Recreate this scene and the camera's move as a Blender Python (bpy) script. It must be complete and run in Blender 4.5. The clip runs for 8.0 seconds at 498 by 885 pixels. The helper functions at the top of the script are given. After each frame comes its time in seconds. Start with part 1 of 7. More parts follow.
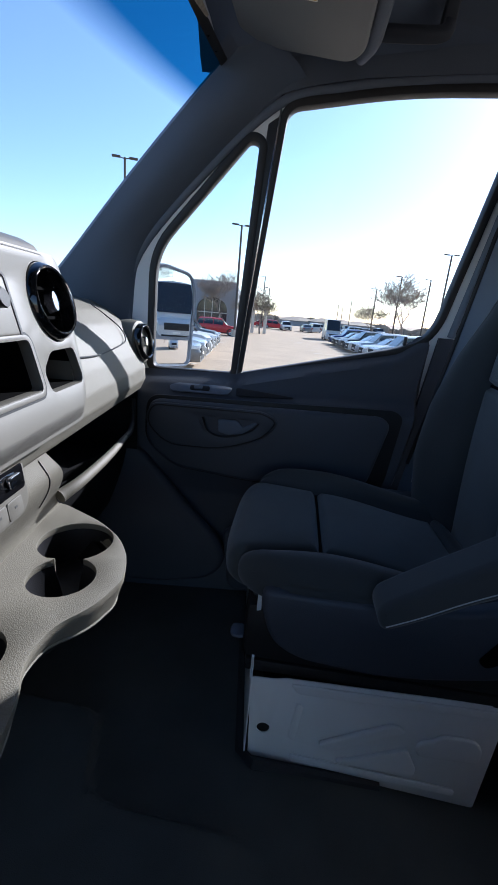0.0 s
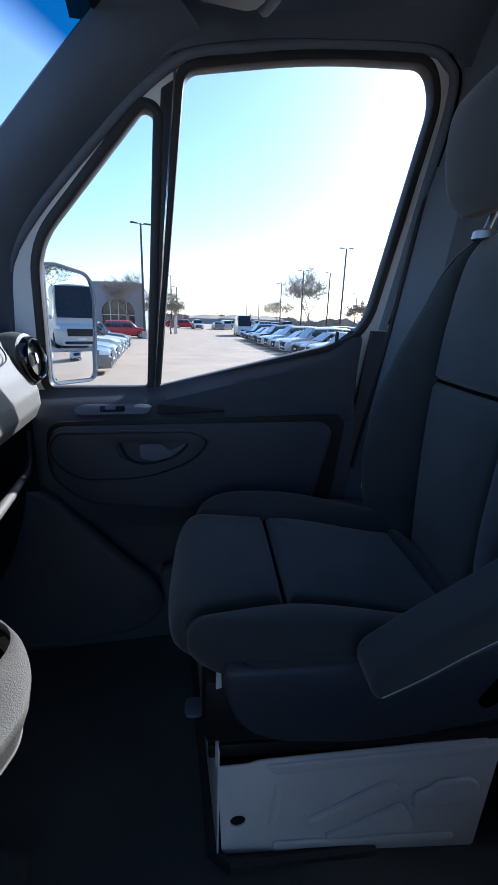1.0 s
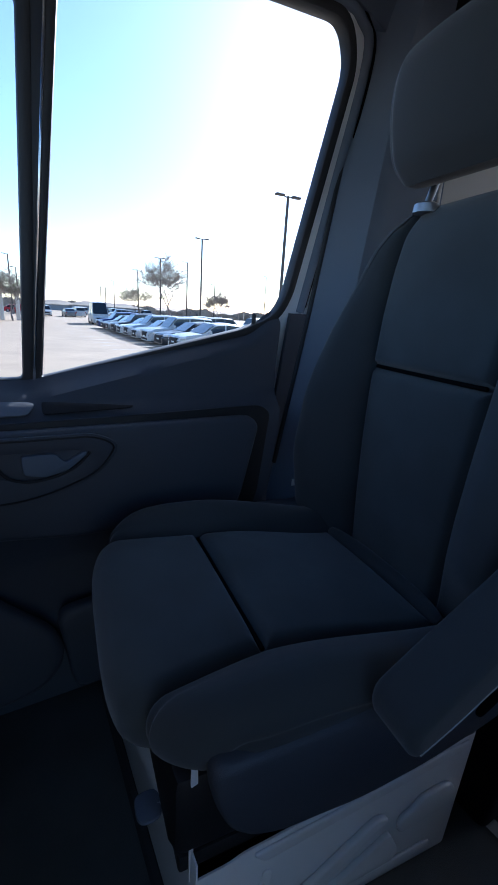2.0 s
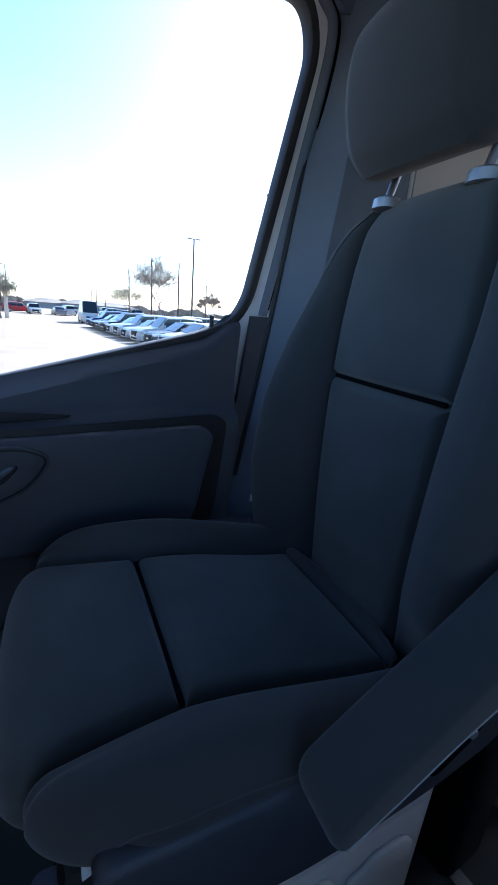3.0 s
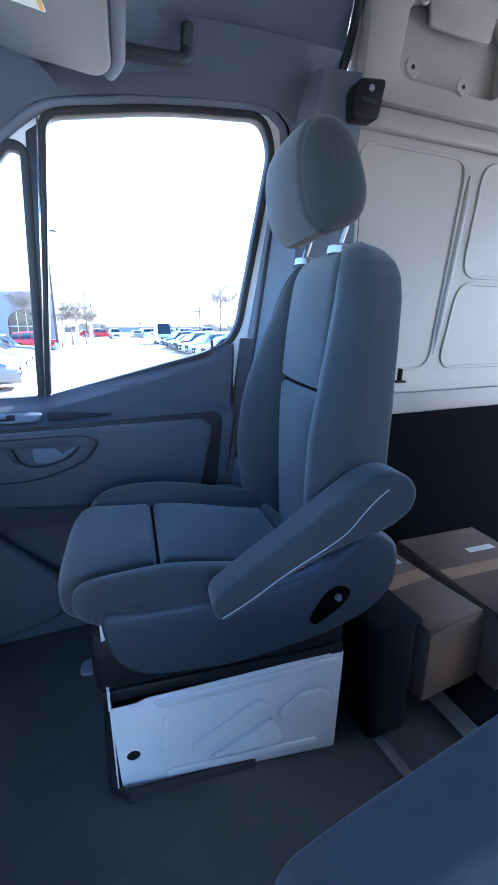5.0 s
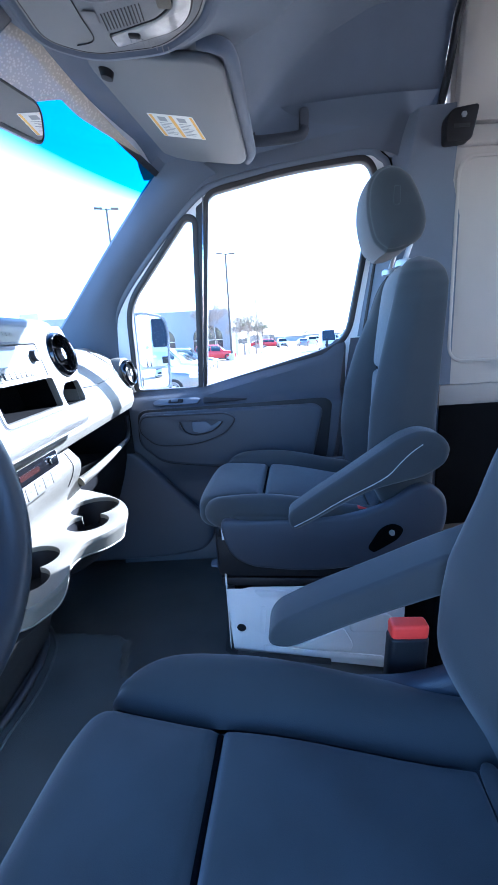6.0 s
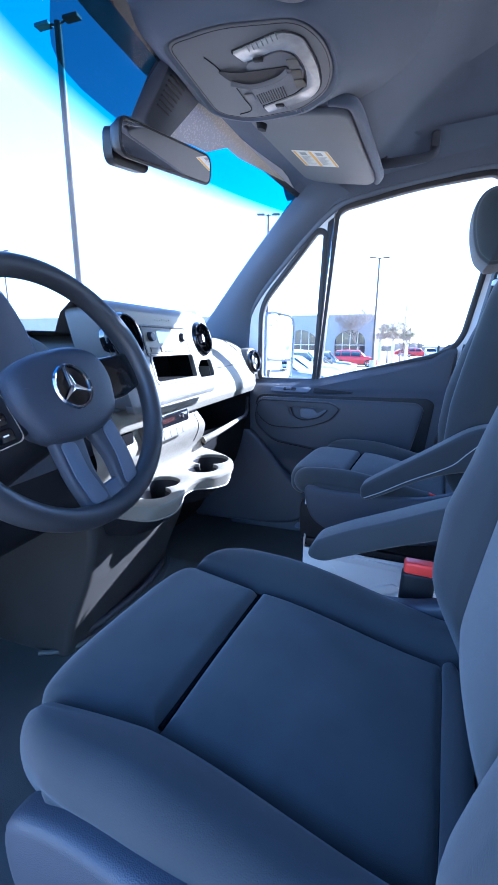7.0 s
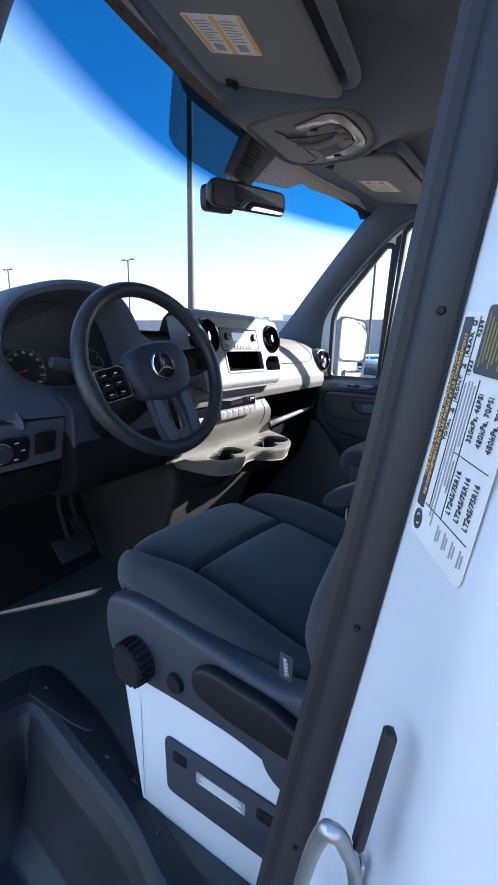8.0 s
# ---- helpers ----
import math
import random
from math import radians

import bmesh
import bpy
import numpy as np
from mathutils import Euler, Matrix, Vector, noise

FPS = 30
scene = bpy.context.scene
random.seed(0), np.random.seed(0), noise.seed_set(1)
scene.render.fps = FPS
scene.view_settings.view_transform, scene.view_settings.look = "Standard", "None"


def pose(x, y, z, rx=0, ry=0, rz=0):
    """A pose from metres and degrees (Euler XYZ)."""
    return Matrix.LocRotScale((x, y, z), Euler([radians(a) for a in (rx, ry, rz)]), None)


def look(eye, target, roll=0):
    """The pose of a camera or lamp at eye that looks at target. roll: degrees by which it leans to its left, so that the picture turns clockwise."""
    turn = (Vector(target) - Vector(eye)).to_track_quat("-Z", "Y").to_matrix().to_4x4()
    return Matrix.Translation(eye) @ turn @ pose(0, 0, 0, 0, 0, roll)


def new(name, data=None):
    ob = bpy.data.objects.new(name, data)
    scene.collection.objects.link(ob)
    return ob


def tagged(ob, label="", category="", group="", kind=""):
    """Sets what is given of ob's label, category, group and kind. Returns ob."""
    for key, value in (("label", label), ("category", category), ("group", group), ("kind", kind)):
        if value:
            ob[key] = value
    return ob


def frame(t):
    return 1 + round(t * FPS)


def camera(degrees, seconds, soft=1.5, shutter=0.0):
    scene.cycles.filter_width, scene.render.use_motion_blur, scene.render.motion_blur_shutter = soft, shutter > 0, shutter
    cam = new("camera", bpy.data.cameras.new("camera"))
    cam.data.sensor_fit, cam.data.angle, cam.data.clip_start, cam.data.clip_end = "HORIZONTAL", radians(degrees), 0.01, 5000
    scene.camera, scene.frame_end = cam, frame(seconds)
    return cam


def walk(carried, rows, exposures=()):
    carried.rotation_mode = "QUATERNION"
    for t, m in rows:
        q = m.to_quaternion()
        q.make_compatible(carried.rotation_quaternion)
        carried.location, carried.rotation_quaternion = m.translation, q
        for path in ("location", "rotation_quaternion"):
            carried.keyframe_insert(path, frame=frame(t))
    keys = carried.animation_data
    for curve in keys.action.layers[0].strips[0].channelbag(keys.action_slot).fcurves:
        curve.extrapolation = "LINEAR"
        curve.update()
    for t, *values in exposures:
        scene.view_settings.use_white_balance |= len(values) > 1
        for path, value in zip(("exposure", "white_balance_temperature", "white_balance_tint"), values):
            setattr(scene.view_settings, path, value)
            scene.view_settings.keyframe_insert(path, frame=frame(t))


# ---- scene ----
# camera and its way: x to the van's rear, y to the passenger side, z = 0 on the cab floor
cam = camera(61.2, 8.0)
# time, where the camera stands, what it looks at, roll
ROWS = [
    (0.0, (0.009, -0.400, 0.929), (0.045, 1.511, 0.340), 5.0),
    (0.5, (-0.016, -0.369, 0.935), (0.347, 1.514, 0.368), 4.2),
    (1.0, (-0.002, -0.222, 0.934), (0.390, 1.652, 0.357), 1.8),
    (1.5, (-0.069, -0.108, 0.903), (0.734, 1.626, 0.313), 1.7),
    (1.7, (-0.090, -0.064, 0.896), (0.844, 1.602, 0.304), 2.6),
    (2.8, (0.023, 0.005, 0.909), (1.023, 1.634, 0.322), 4.4),
    (3.0, (0.036, 0.006, 0.907), (1.045, 1.631, 0.324), 4.5),
    (3.5, (0.049, -0.040, 0.914), (1.051, 1.592, 0.339), 4.1),
    (4.0, (0.045, -0.115, 0.930), (1.012, 1.545, 0.372), 3.7),
    (4.2, (0.048, -0.163, 0.932), (0.951, 1.533, 0.379), 3.0),
    (5.3, (0.109, -0.540, 0.954), (0.701, 1.292, 0.412), -1.5),
    (5.5, (0.134, -0.622, 0.953), (0.595, 1.249, 0.418), -2.9),
    (6.0, (0.176, -0.810, 0.939), (0.150, 1.127, 0.443), -3.5),
    (6.5, (0.253, -0.957, 0.920), (-0.082, 0.956, 0.446), -2.5),
    (7.0, (0.313, -1.048, 0.910), (-0.304, 0.797, 0.444), 0.2),
    (7.5, (0.448, -1.142, 0.923), (-0.393, 0.612, 0.460), 0.8),
    (8.0, (0.563, -1.281, 0.900), (-0.456, 0.378, 0.442), 1.4),
]
EXPOSURES = [(0.0, 1.0, 5500, 14), (1.5, 1.05, 5100, 14), (2.8, 1.35, 5150, 12), (3.5, 2.2, 4950, 12), (4.2, 2.85, 4850, 12), (5.3, 3.3, 4750, 13), (6.5, 3.22, 4680, 15), (7.4, 3.1, 4750, 18), (8.0, 1.87, 5550, 15)]
walk(cam, [(t, look(eye, target, roll)) for t, eye, target, roll in ROWS], EXPOSURES)

# ---- daylight ----
SUN_AZ, SUN_EL = 40.5, 26.7      # from +y towards +x, above the horizon
world = bpy.data.worlds.new("sky")
scene.world = world
world.use_nodes = True
wt = world.node_tree
sky = wt.nodes.new("ShaderNodeTexSky")
sky.sky_type = "NISHITA"
sky.sun_disc = False
sky.sun_elevation, sky.sun_rotation = radians(SUN_EL), radians(SUN_AZ)
sky.air_density, sky.dust_density, sky.ozone_density = 1.0, 0.4, 2.0
wt.links.new(sky.outputs[0], wt.nodes["Background"].inputs[0])
wt.nodes["Background"].inputs[1].default_value = 0.12
sun = new("sun", bpy.data.lights.new("sun", "SUN"))
sun.data.energy, sun.data.angle, sun.data.color = 5.0, radians(0.5), (1.0, 0.95, 0.87)
sun_way = Vector((math.sin(radians(SUN_AZ)) * math.cos(radians(SUN_EL)), math.cos(radians(SUN_AZ)) * math.cos(radians(SUN_EL)), math.sin(radians(SUN_EL))))
sun.matrix_world = look(sun_way * 60, (0, 0, 0))

# ---- materials ----
def mat(name, color, rough=0.6, metal=0.0, grain=0.0, size=200.0, spots=0.0, spot_size=6.0, detail=4.0, coat=0.0, sheen=0.0, spec=0.5, kind="noise", by_piece=0.0):
    """A node material: base colour varied by a coarse noise (spots), and a fine relief (grain)."""
    m = bpy.data.materials.new(name)
    m.use_nodes = True
    t = m.node_tree
    b = t.nodes["Principled BSDF"]
    b.inputs["Roughness"].default_value = rough
    b.inputs["Metallic"].default_value = metal
    b.inputs["Coat Weight"].default_value = coat
    b.inputs["Sheen Weight"].default_value = sheen
    b.inputs["Specular IOR Level"].default_value = spec
    b.inputs["Base Color"].default_value = (*color, 1)
    where = t.nodes.new("ShaderNodeTexCoord")
    if spots:
        n = t.nodes.new("ShaderNodeTexNoise")
        n.inputs["Scale"].default_value, n.inputs["Detail"].default_value = spot_size, 6.0
        t.links.new(where.outputs["Object"], n.inputs["Vector"])
        r = t.nodes.new("ShaderNodeMapRange")
        r.inputs["From Min"].default_value, r.inputs["From Max"].default_value = 0.3, 0.7
        r.inputs["To Min"].default_value, r.inputs["To Max"].default_value = 1 - spots, 1 + spots
        t.links.new(n.outputs["Fac"], r.inputs["Value"])
        x = t.nodes.new("ShaderNodeVectorMath")
        x.operation = "SCALE"
        x.inputs[0].default_value = color
        t.links.new(r.outputs[0], x.inputs["Scale"])
        t.links.new(x.outputs[0], b.inputs["Base Color"])
        q = t.nodes.new("ShaderNodeMapRange")
        q.inputs["To Min"].default_value, q.inputs["To Max"].default_value = max(rough - 0.08, 0.02), min(rough + 0.08, 1)
        t.links.new(n.outputs["Fac"], q.inputs["Value"])
        t.links.new(q.outputs[0], b.inputs["Roughness"])
    if grain:
        if kind == "voronoi":
            g = t.nodes.new("ShaderNodeTexVoronoi")
            g.inputs["Scale"].default_value = size
            out = g.outputs["Distance"]
        elif kind == "weave":
            w = [t.nodes.new("ShaderNodeTexWave") for _ in range(2)]
            for i, one in enumerate(w):
                one.bands_direction = ("DIAGONAL", "Z")[i]
                one.inputs["Scale"].default_value = size
                one.inputs["Distortion"].default_value = 1.5
                t.links.new(where.outputs["Object"], one.inputs["Vector"])
            a = t.nodes.new("ShaderNodeMath")
            a.operation = "ADD"
            t.links.new(w[0].outputs["Fac"], a.inputs[0])
            t.links.new(w[1].outputs["Fac"], a.inputs[1])
            g, out = None, a.outputs[0]
        else:
            g = t.nodes.new("ShaderNodeTexNoise")
            g.inputs["Scale"].default_value, g.inputs["Detail"].default_value = size, detail
            out = g.outputs["Fac"]
        if g:
            t.links.new(where.outputs["Object"], g.inputs["Vector"])
        u = t.nodes.new("ShaderNodeBump")
        u.inputs["Strength"].default_value, u.inputs["Distance"].default_value = grain, 0.001
        t.links.new(out, u.inputs["Height"])
        t.links.new(u.outputs[0], b.inputs["Normal"])
    return m


def glow(name, color, strength):
    m = mat(name, (0.02, 0.02, 0.02), 0.3)
    b = m.node_tree.nodes["Principled BSDF"]
    b.inputs["Emission Color"].default_value = (*color, 1)
    b.inputs["Emission Strength"].default_value = strength
    return m


def glass(name, tint=(1, 1, 1), band=None):
    """A pane: clear, with a mirror-like gloss by Fresnel. band: (tint, z from, z to) of a dyed strip along its top."""
    m = bpy.data.materials.new(name)
    m.use_nodes = True
    t = m.node_tree
    t.nodes.remove(t.nodes["Principled BSDF"])
    clear, gloss, mix, fres = (t.nodes.new("ShaderNode" + k) for k in ("BsdfTransparent", "BsdfGlossy", "MixShader", "Fresnel"))
    clear.inputs[0].default_value = (*tint, 1)
    gloss.inputs["Roughness"].default_value = 0.01
    fres.inputs[0].default_value = 1.18
    t.links.new(fres.outputs[0], mix.inputs[0])
    t.links.new(clear.outputs[0], mix.inputs[1])
    t.links.new(gloss.outputs[0], mix.inputs[2])
    t.links.new(mix.outputs[0], t.nodes["Material Output"].inputs[0])
    if band:
        where, sep, ramp, col = (t.nodes.new("ShaderNode" + k) for k in ("TexCoord", "SeparateXYZ", "MapRange", "Mix"))
        col.data_type = "RGBA"
        ramp.inputs["From Min"].default_value, ramp.inputs["From Max"].default_value = band[1], band[2]
        t.links.new(where.outputs["Object"], sep.inputs[0])
        t.links.new(sep.outputs["Z"], ramp.inputs["Value"])
        t.links.new(ramp.outputs[0], col.inputs["Factor"])
        col.inputs["A"].default_value = (*tint, 1)
        col.inputs["B"].default_value = (*band[0], 1)
        t.links.new(col.outputs["Result"], clear.inputs[0])
    return m


def dotted(name, tint, ink):
    """Tinted see-through film printed with fine dots; a pale ink makes them look lit."""
    m = bpy.data.materials.new(name)
    m.use_nodes = True
    t = m.node_tree
    t.nodes.remove(t.nodes["Principled BSDF"])
    clear, dots, mix, where, cells, edge = (t.nodes.new("ShaderNode" + k) for k in ("BsdfTransparent", "BsdfDiffuse", "MixShader", "TexCoord", "TexVoronoi", "MapRange"))
    clear.inputs[0].default_value = (*tint, 1)
    dots.inputs[0].default_value = (*ink, 1)
    cells.inputs["Scale"].default_value = 150.0
    edge.inputs["From Min"].default_value, edge.inputs["From Max"].default_value = 0.25, 0.45
    edge.inputs["To Min"].default_value, edge.inputs["To Max"].default_value = 0.97, 0.75
    t.links.new(where.outputs["Object"], cells.inputs["Vector"])
    t.links.new(cells.outputs["Distance"], edge.inputs["Value"])
    t.links.new(edge.outputs[0], mix.inputs[0])
    t.links.new(clear.outputs[0], mix.inputs[1])
    t.links.new(dots.outputs[0], mix.inputs[2])
    t.links.new(mix.outputs[0], t.nodes["Material Output"].inputs[0])
    return m


FABRIC = mat("seat_fabric", (0.046, 0.053, 0.056), 0.85, grain=0.35, size=900, spots=0.2, spot_size=9, sheen=0.25, spec=0.2)
FABRIC_SIDE = mat("seat_side_fabric", (0.037, 0.041, 0.044), 0.8, grain=0.3, size=700, spots=0.1, spot_size=7, sheen=0.2, spec=0.2)
PLASTIC = mat("charcoal_plastic", (0.037, 0.043, 0.057), 0.55, grain=0.3, size=700, kind="voronoi", spots=0.08, spot_size=5)
PLASTIC_DARK = mat("black_plastic", (0.010, 0.010, 0.012), 0.5, grain=0.2, size=600, kind="voronoi", spots=0.1, spot_size=8, spec=0.3)
DASH = mat("dash_skin", (0.142, 0.130, 0.102), 0.6, grain=0.4, size=560, kind="voronoi", spots=0.07, spot_size=4)
DASH_PANEL = mat("dash_panel_plastic", (0.122, 0.114, 0.097), 0.5, grain=0.12, size=900, kind="voronoi", spots=0.05, spot_size=4)
GLOSS_BLACK = mat("piano_black", (0.006, 0.006, 0.007), 0.08, coat=0.5, spots=0.1, spot_size=30)
CHROME = mat("chrome", (0.62, 0.63, 0.65), 0.14, metal=1.0, spots=0.05, spot_size=40)
STEEL = mat("galvanised_steel", (0.45, 0.46, 0.48), 0.4, metal=0.9, spots=0.15, spot_size=30)
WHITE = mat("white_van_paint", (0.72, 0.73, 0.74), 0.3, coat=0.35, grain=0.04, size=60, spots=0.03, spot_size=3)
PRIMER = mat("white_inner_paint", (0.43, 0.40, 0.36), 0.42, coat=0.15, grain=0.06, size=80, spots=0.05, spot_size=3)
LINER = mat("headliner_felt", (0.120, 0.142, 0.186), 0.95, grain=0.5, size=1200, spots=0.08, spot_size=4, sheen=0.2, spec=0.15)
VISOR = mat("visor_vinyl", (0.19, 0.196, 0.206), 0.7, grain=0.3, size=900, spots=0.05, spot_size=4)
PILLAR_TRIM = mat("moulded_grey_trim", (0.140, 0.164, 0.208), 0.6, grain=0.3, size=800, kind="voronoi", spots=0.06, spot_size=4)
TRIM_GREY = mat("pillar_trim", (0.098, 0.118, 0.154), 0.65, grain=0.3, size=800, kind="voronoi", spots=0.06, spot_size=4)
RUBBER = mat("rubber_seal", (0.018, 0.018, 0.02), 0.55, grain=0.15, size=300, spots=0.15, spot_size=20)
CARPET = mat("rubber_floor_mat", (0.052, 0.056, 0.053), 0.6, grain=0.8, size=500, spots=0.25, spot_size=6)
BOARD = mat("cargo_liner_board", (0.006, 0.006, 0.007), 0.9, grain=0.3, size=300, spots=0.2, spot_size=3, spec=0.08)
CARDBOARD = mat("cardboard", (0.19, 0.135, 0.09), 0.85, grain=0.3, size=120, spots=0.12, spot_size=6)
RED = mat("red_button", (0.75, 0.05, 0.035), 0.4, spots=0.05, spot_size=30)
PAPER = mat("label_paper", (0.82, 0.80, 0.74), 0.5, spots=0.05, spot_size=40)
YELLOW = mat("label_yellow", (0.85, 0.50, 0.10), 0.5, spots=0.05, spot_size=40)
INK = mat("label_ink", (0.06, 0.06, 0.06), 0.5, spots=0.05, spot_size=40)
GREY_INK = mat("grey_ink", (0.35, 0.35, 0.35), 0.5, spots=0.05, spot_size=40)
MIRROR = mat("mirror", (0.88, 0.89, 0.90), 0.01, metal=1.0)
CONSOLE = mat("console_plastic", (0.165, 0.172, 0.185), 0.55, grain=0.3, size=800, kind="voronoi", spots=0.05, spot_size=5)
LCD = glow("radio_display", (0.55, 0.75, 0.8), 0.10)
PANE = glass("side_pane", (0.93, 0.95, 0.95))
SCREEN = glass("windscreen_pane", (0.92, 0.95, 0.95), ((0.045, 0.22, 0.37), 1.400, 1.445))
FIELD = glass("tinted_field", (0.46, 0.27, 0.23))
# Tan ink carries the warm light bounced up from the sunlit dash.
LIT_DOTS = dotted("lit_dotted_field", (0.30, 0.28, 0.25), (0.62, 0.55, 0.45))
STEP = mat("step_plastic", (0.012, 0.0135, 0.017), 0.5, grain=0.25, size=500, kind="voronoi", spots=0.2, spot_size=7, spec=0.4)
HOOD = mat("hood_skin", (0.092, 0.104, 0.130), 0.6, grain=0.35, size=620, kind="voronoi", spots=0.07, spot_size=5)
FRIT = mat("ceramic_frit", (0.02, 0.02, 0.022), 0.3, grain=0.2, size=200, spots=0.2, spot_size=60)
LEATHER = mat("wheel_leather", (0.034, 0.035, 0.038), 0.42, grain=0.14, size=900, kind="voronoi", spots=0.08, spot_size=12)
# Near-black: the shade inside slots and recesses is put into the colour.
SHADE_BLACK = mat("shade_black", (0.0018, 0.0018, 0.002), 0.95, grain=0.3, size=500, spots=0.15, spot_size=20, spec=0.05)
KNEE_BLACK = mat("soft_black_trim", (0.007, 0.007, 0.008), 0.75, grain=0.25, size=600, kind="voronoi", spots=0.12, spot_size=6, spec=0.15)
OLIVE_INK = mat("dull_yellow_ink", (0.34, 0.29, 0.09), 0.6, spots=0.1, spot_size=60)
PEDESTAL = mat("pedestal_plastic", (0.025, 0.024, 0.022), 0.6, grain=0.25, size=600, kind="voronoi", spots=0.12, spot_size=6, spec=0.3)
# Near-black cord colour that stands for the shade in creases and gaps.
SEAM_SHADE = mat("seam_shade", (0.004, 0.004, 0.005), 0.95, spots=0.1, spot_size=40, spec=0.05)
LOT = mat("worn_concrete", (0.42, 0.30, 0.19), 0.9, grain=0.6, size=30, spots=0.14, spot_size=0.6)

# ---- shapes ----
XZ = Matrix(((1, 0, 0, 0), (0, 0, -1, 0), (0, 1, 0, 0), (0, 0, 0, 1)))   # drawn in x and z, raised towards -y
YZ = Matrix(((0, 0, 1, 0), (1, 0, 0, 0), (0, 1, 0, 0), (0, 0, 0, 1)))    # drawn in y and z, raised towards +x


def part(name, bm, material, parent=None, label="", angle=38):
    """Links a bmesh as one mesh object under a thing or part, smooth but for edges sharper than angle."""
    bm.normal_update()
    limit = radians(angle)
    for f in bm.faces:
        f.smooth = True
    for e in bm.edges:
        e.smooth = len(e.link_faces) == 2 and e.calc_face_angle(0) < limit
    me = bpy.data.meshes.new(name)
    bm.to_mesh(me)
    bm.free()
    me.materials.append(material)
    ob = new(name, me)
    ob.parent = parent
    if label:
        ob["label"] = label
    return ob


def empty(name, label="", category="", group="", kind="", at=(0, 0, 0)):
    ob = new(name)
    ob.empty_display_size = 0.05
    ob.location = at
    return tagged(ob, label, category, group, kind)


def rpoly(pts, r=0.02, seg=5):
    """The polygon with rounded corners; r one radius, or one for each corner."""
    out, n = [], len(pts)
    rs = r if isinstance(r, (list, tuple)) else [r] * n
    for i in range(n):
        p, a, b = Vector(pts[i]), Vector(pts[i - 1]), Vector(pts[(i + 1) % n])
        d1, d2 = a - p, b - p
        c = min(rs[i] * 1.2, d1.length * 0.48, d2.length * 0.48)
        if c < 1e-4:
            out.append(tuple(p))
            continue
        s, e = p + d1.normalized() * c, p + d2.normalized() * c
        for k in range(seg + 1):
            t = k / seg
            out.append(tuple(s * (1 - t) ** 2 + p * 2 * t * (1 - t) + e * t * t))
    return out


def rrect(w, h, r, seg=5, cx=0.0, cy=0.0):
    return rpoly([(cx - w / 2, cy - h / 2), (cx + w / 2, cy - h / 2), (cx + w / 2, cy + h / 2), (cx - w / 2, cy + h / 2)], r, seg)


def circle(r, n=24, cx=0.0, cy=0.0):
    return [(cx + r * math.cos(2 * math.pi * i / n), cy + r * math.sin(2 * math.pi * i / n)) for i in range(n)]


def inset(poly, d):
    """The outline moved inwards by d (outwards: minus)."""
    n, out = len(poly), []
    area = sum(poly[i - 1][0] * poly[i][1] - poly[i][0] * poly[i - 1][1] for i in range(n))
    s = 1 if area > 0 else -1
    for i in range(n):
        a, p, b = Vector(poly[i - 1]), Vector(poly[i]), Vector(poly[(i + 1) % n])
        n1 = Vector((-(p - a).y, (p - a).x)).normalized()
        n2 = Vector((-(b - p).y, (b - p).x)).normalized()
        m = (n1 + n2)
        m = m.normalized() if m.length > 1e-6 else n1
        out.append(tuple(p + m * s * d / max(0.5, m.dot(n1))))
    return out


def soften(bm, width, seg=2, angle=35):
    if width > 0:
        bm.normal_update()
        es = [e for e in bm.edges if len(e.link_faces) == 2 and e.calc_face_angle(0) > radians(angle)]
        bmesh.ops.bevel(bm, geom=es, offset=width, segments=seg, affect="EDGES", profile=0.5, clamp_overlap=True)
    return bm


def prism(poly, depth, m=Matrix(), bevel=0.0, seg=2, base=0.0, bm=None):
    """The outline, raised from base by depth along the third axis of m."""
    b = bmesh.new()
    low = [b.verts.new((x, y, base)) for x, y in poly]
    f = b.faces.new(low)
    bmesh.ops.recalc_face_normals(b, faces=[f])
    g = bmesh.ops.extrude_face_region(b, geom=[f])
    bmesh.ops.translate(b, vec=(0, 0, depth), verts=[v for v in g["geom"] if isinstance(v, bmesh.types.BMVert)])
    bmesh.ops.recalc_face_normals(b, faces=b.faces)
    soften(b, bevel, seg)
    bmesh.ops.transform(b, matrix=m, verts=b.verts)
    return joined(bm, b)


def joined(bm, b):
    """Adds b to bm, where there is one."""
    if bm is None:
        return b
    me = bpy.data.meshes.new("tmp")
    b.to_mesh(me)
    b.free()
    bm.from_mesh(me)
    bpy.data.meshes.remove(me)
    return bm


def plate(outer, holes, depth, m=Matrix(), bevel=0.0, base=0.0, bm=None):
    """A plate with holes through it."""
    b = bmesh.new()
    for loop in (outer, *holes):
        vs = [b.verts.new((x, y, base)) for x, y in loop]
        for i in range(len(vs)):
            b.edges.new((vs[i - 1], vs[i]))
    bmesh.ops.triangle_fill(b, use_beauty=True, use_dissolve=False, edges=b.edges[:])
    g = bmesh.ops.extrude_face_region(b, geom=b.faces[:])
    bmesh.ops.translate(b, vec=(0, 0, depth), verts=[v for v in g["geom"] if isinstance(v, bmesh.types.BMVert)])
    bmesh.ops.recalc_face_normals(b, faces=b.faces)
    soften(b, bevel, 2, 50)
    bmesh.ops.transform(b, matrix=m, verts=b.verts)
    return joined(bm, b)


def box(x0, x1, y0, y1, z0, z1, bevel=0.0, seg=2, bm=None):
    return prism([(x0, y0), (x1, y0), (x1, y1), (x0, y1)], z1 - z0, Matrix.Translation((0, 0, z0)), bevel, seg, bm=bm)


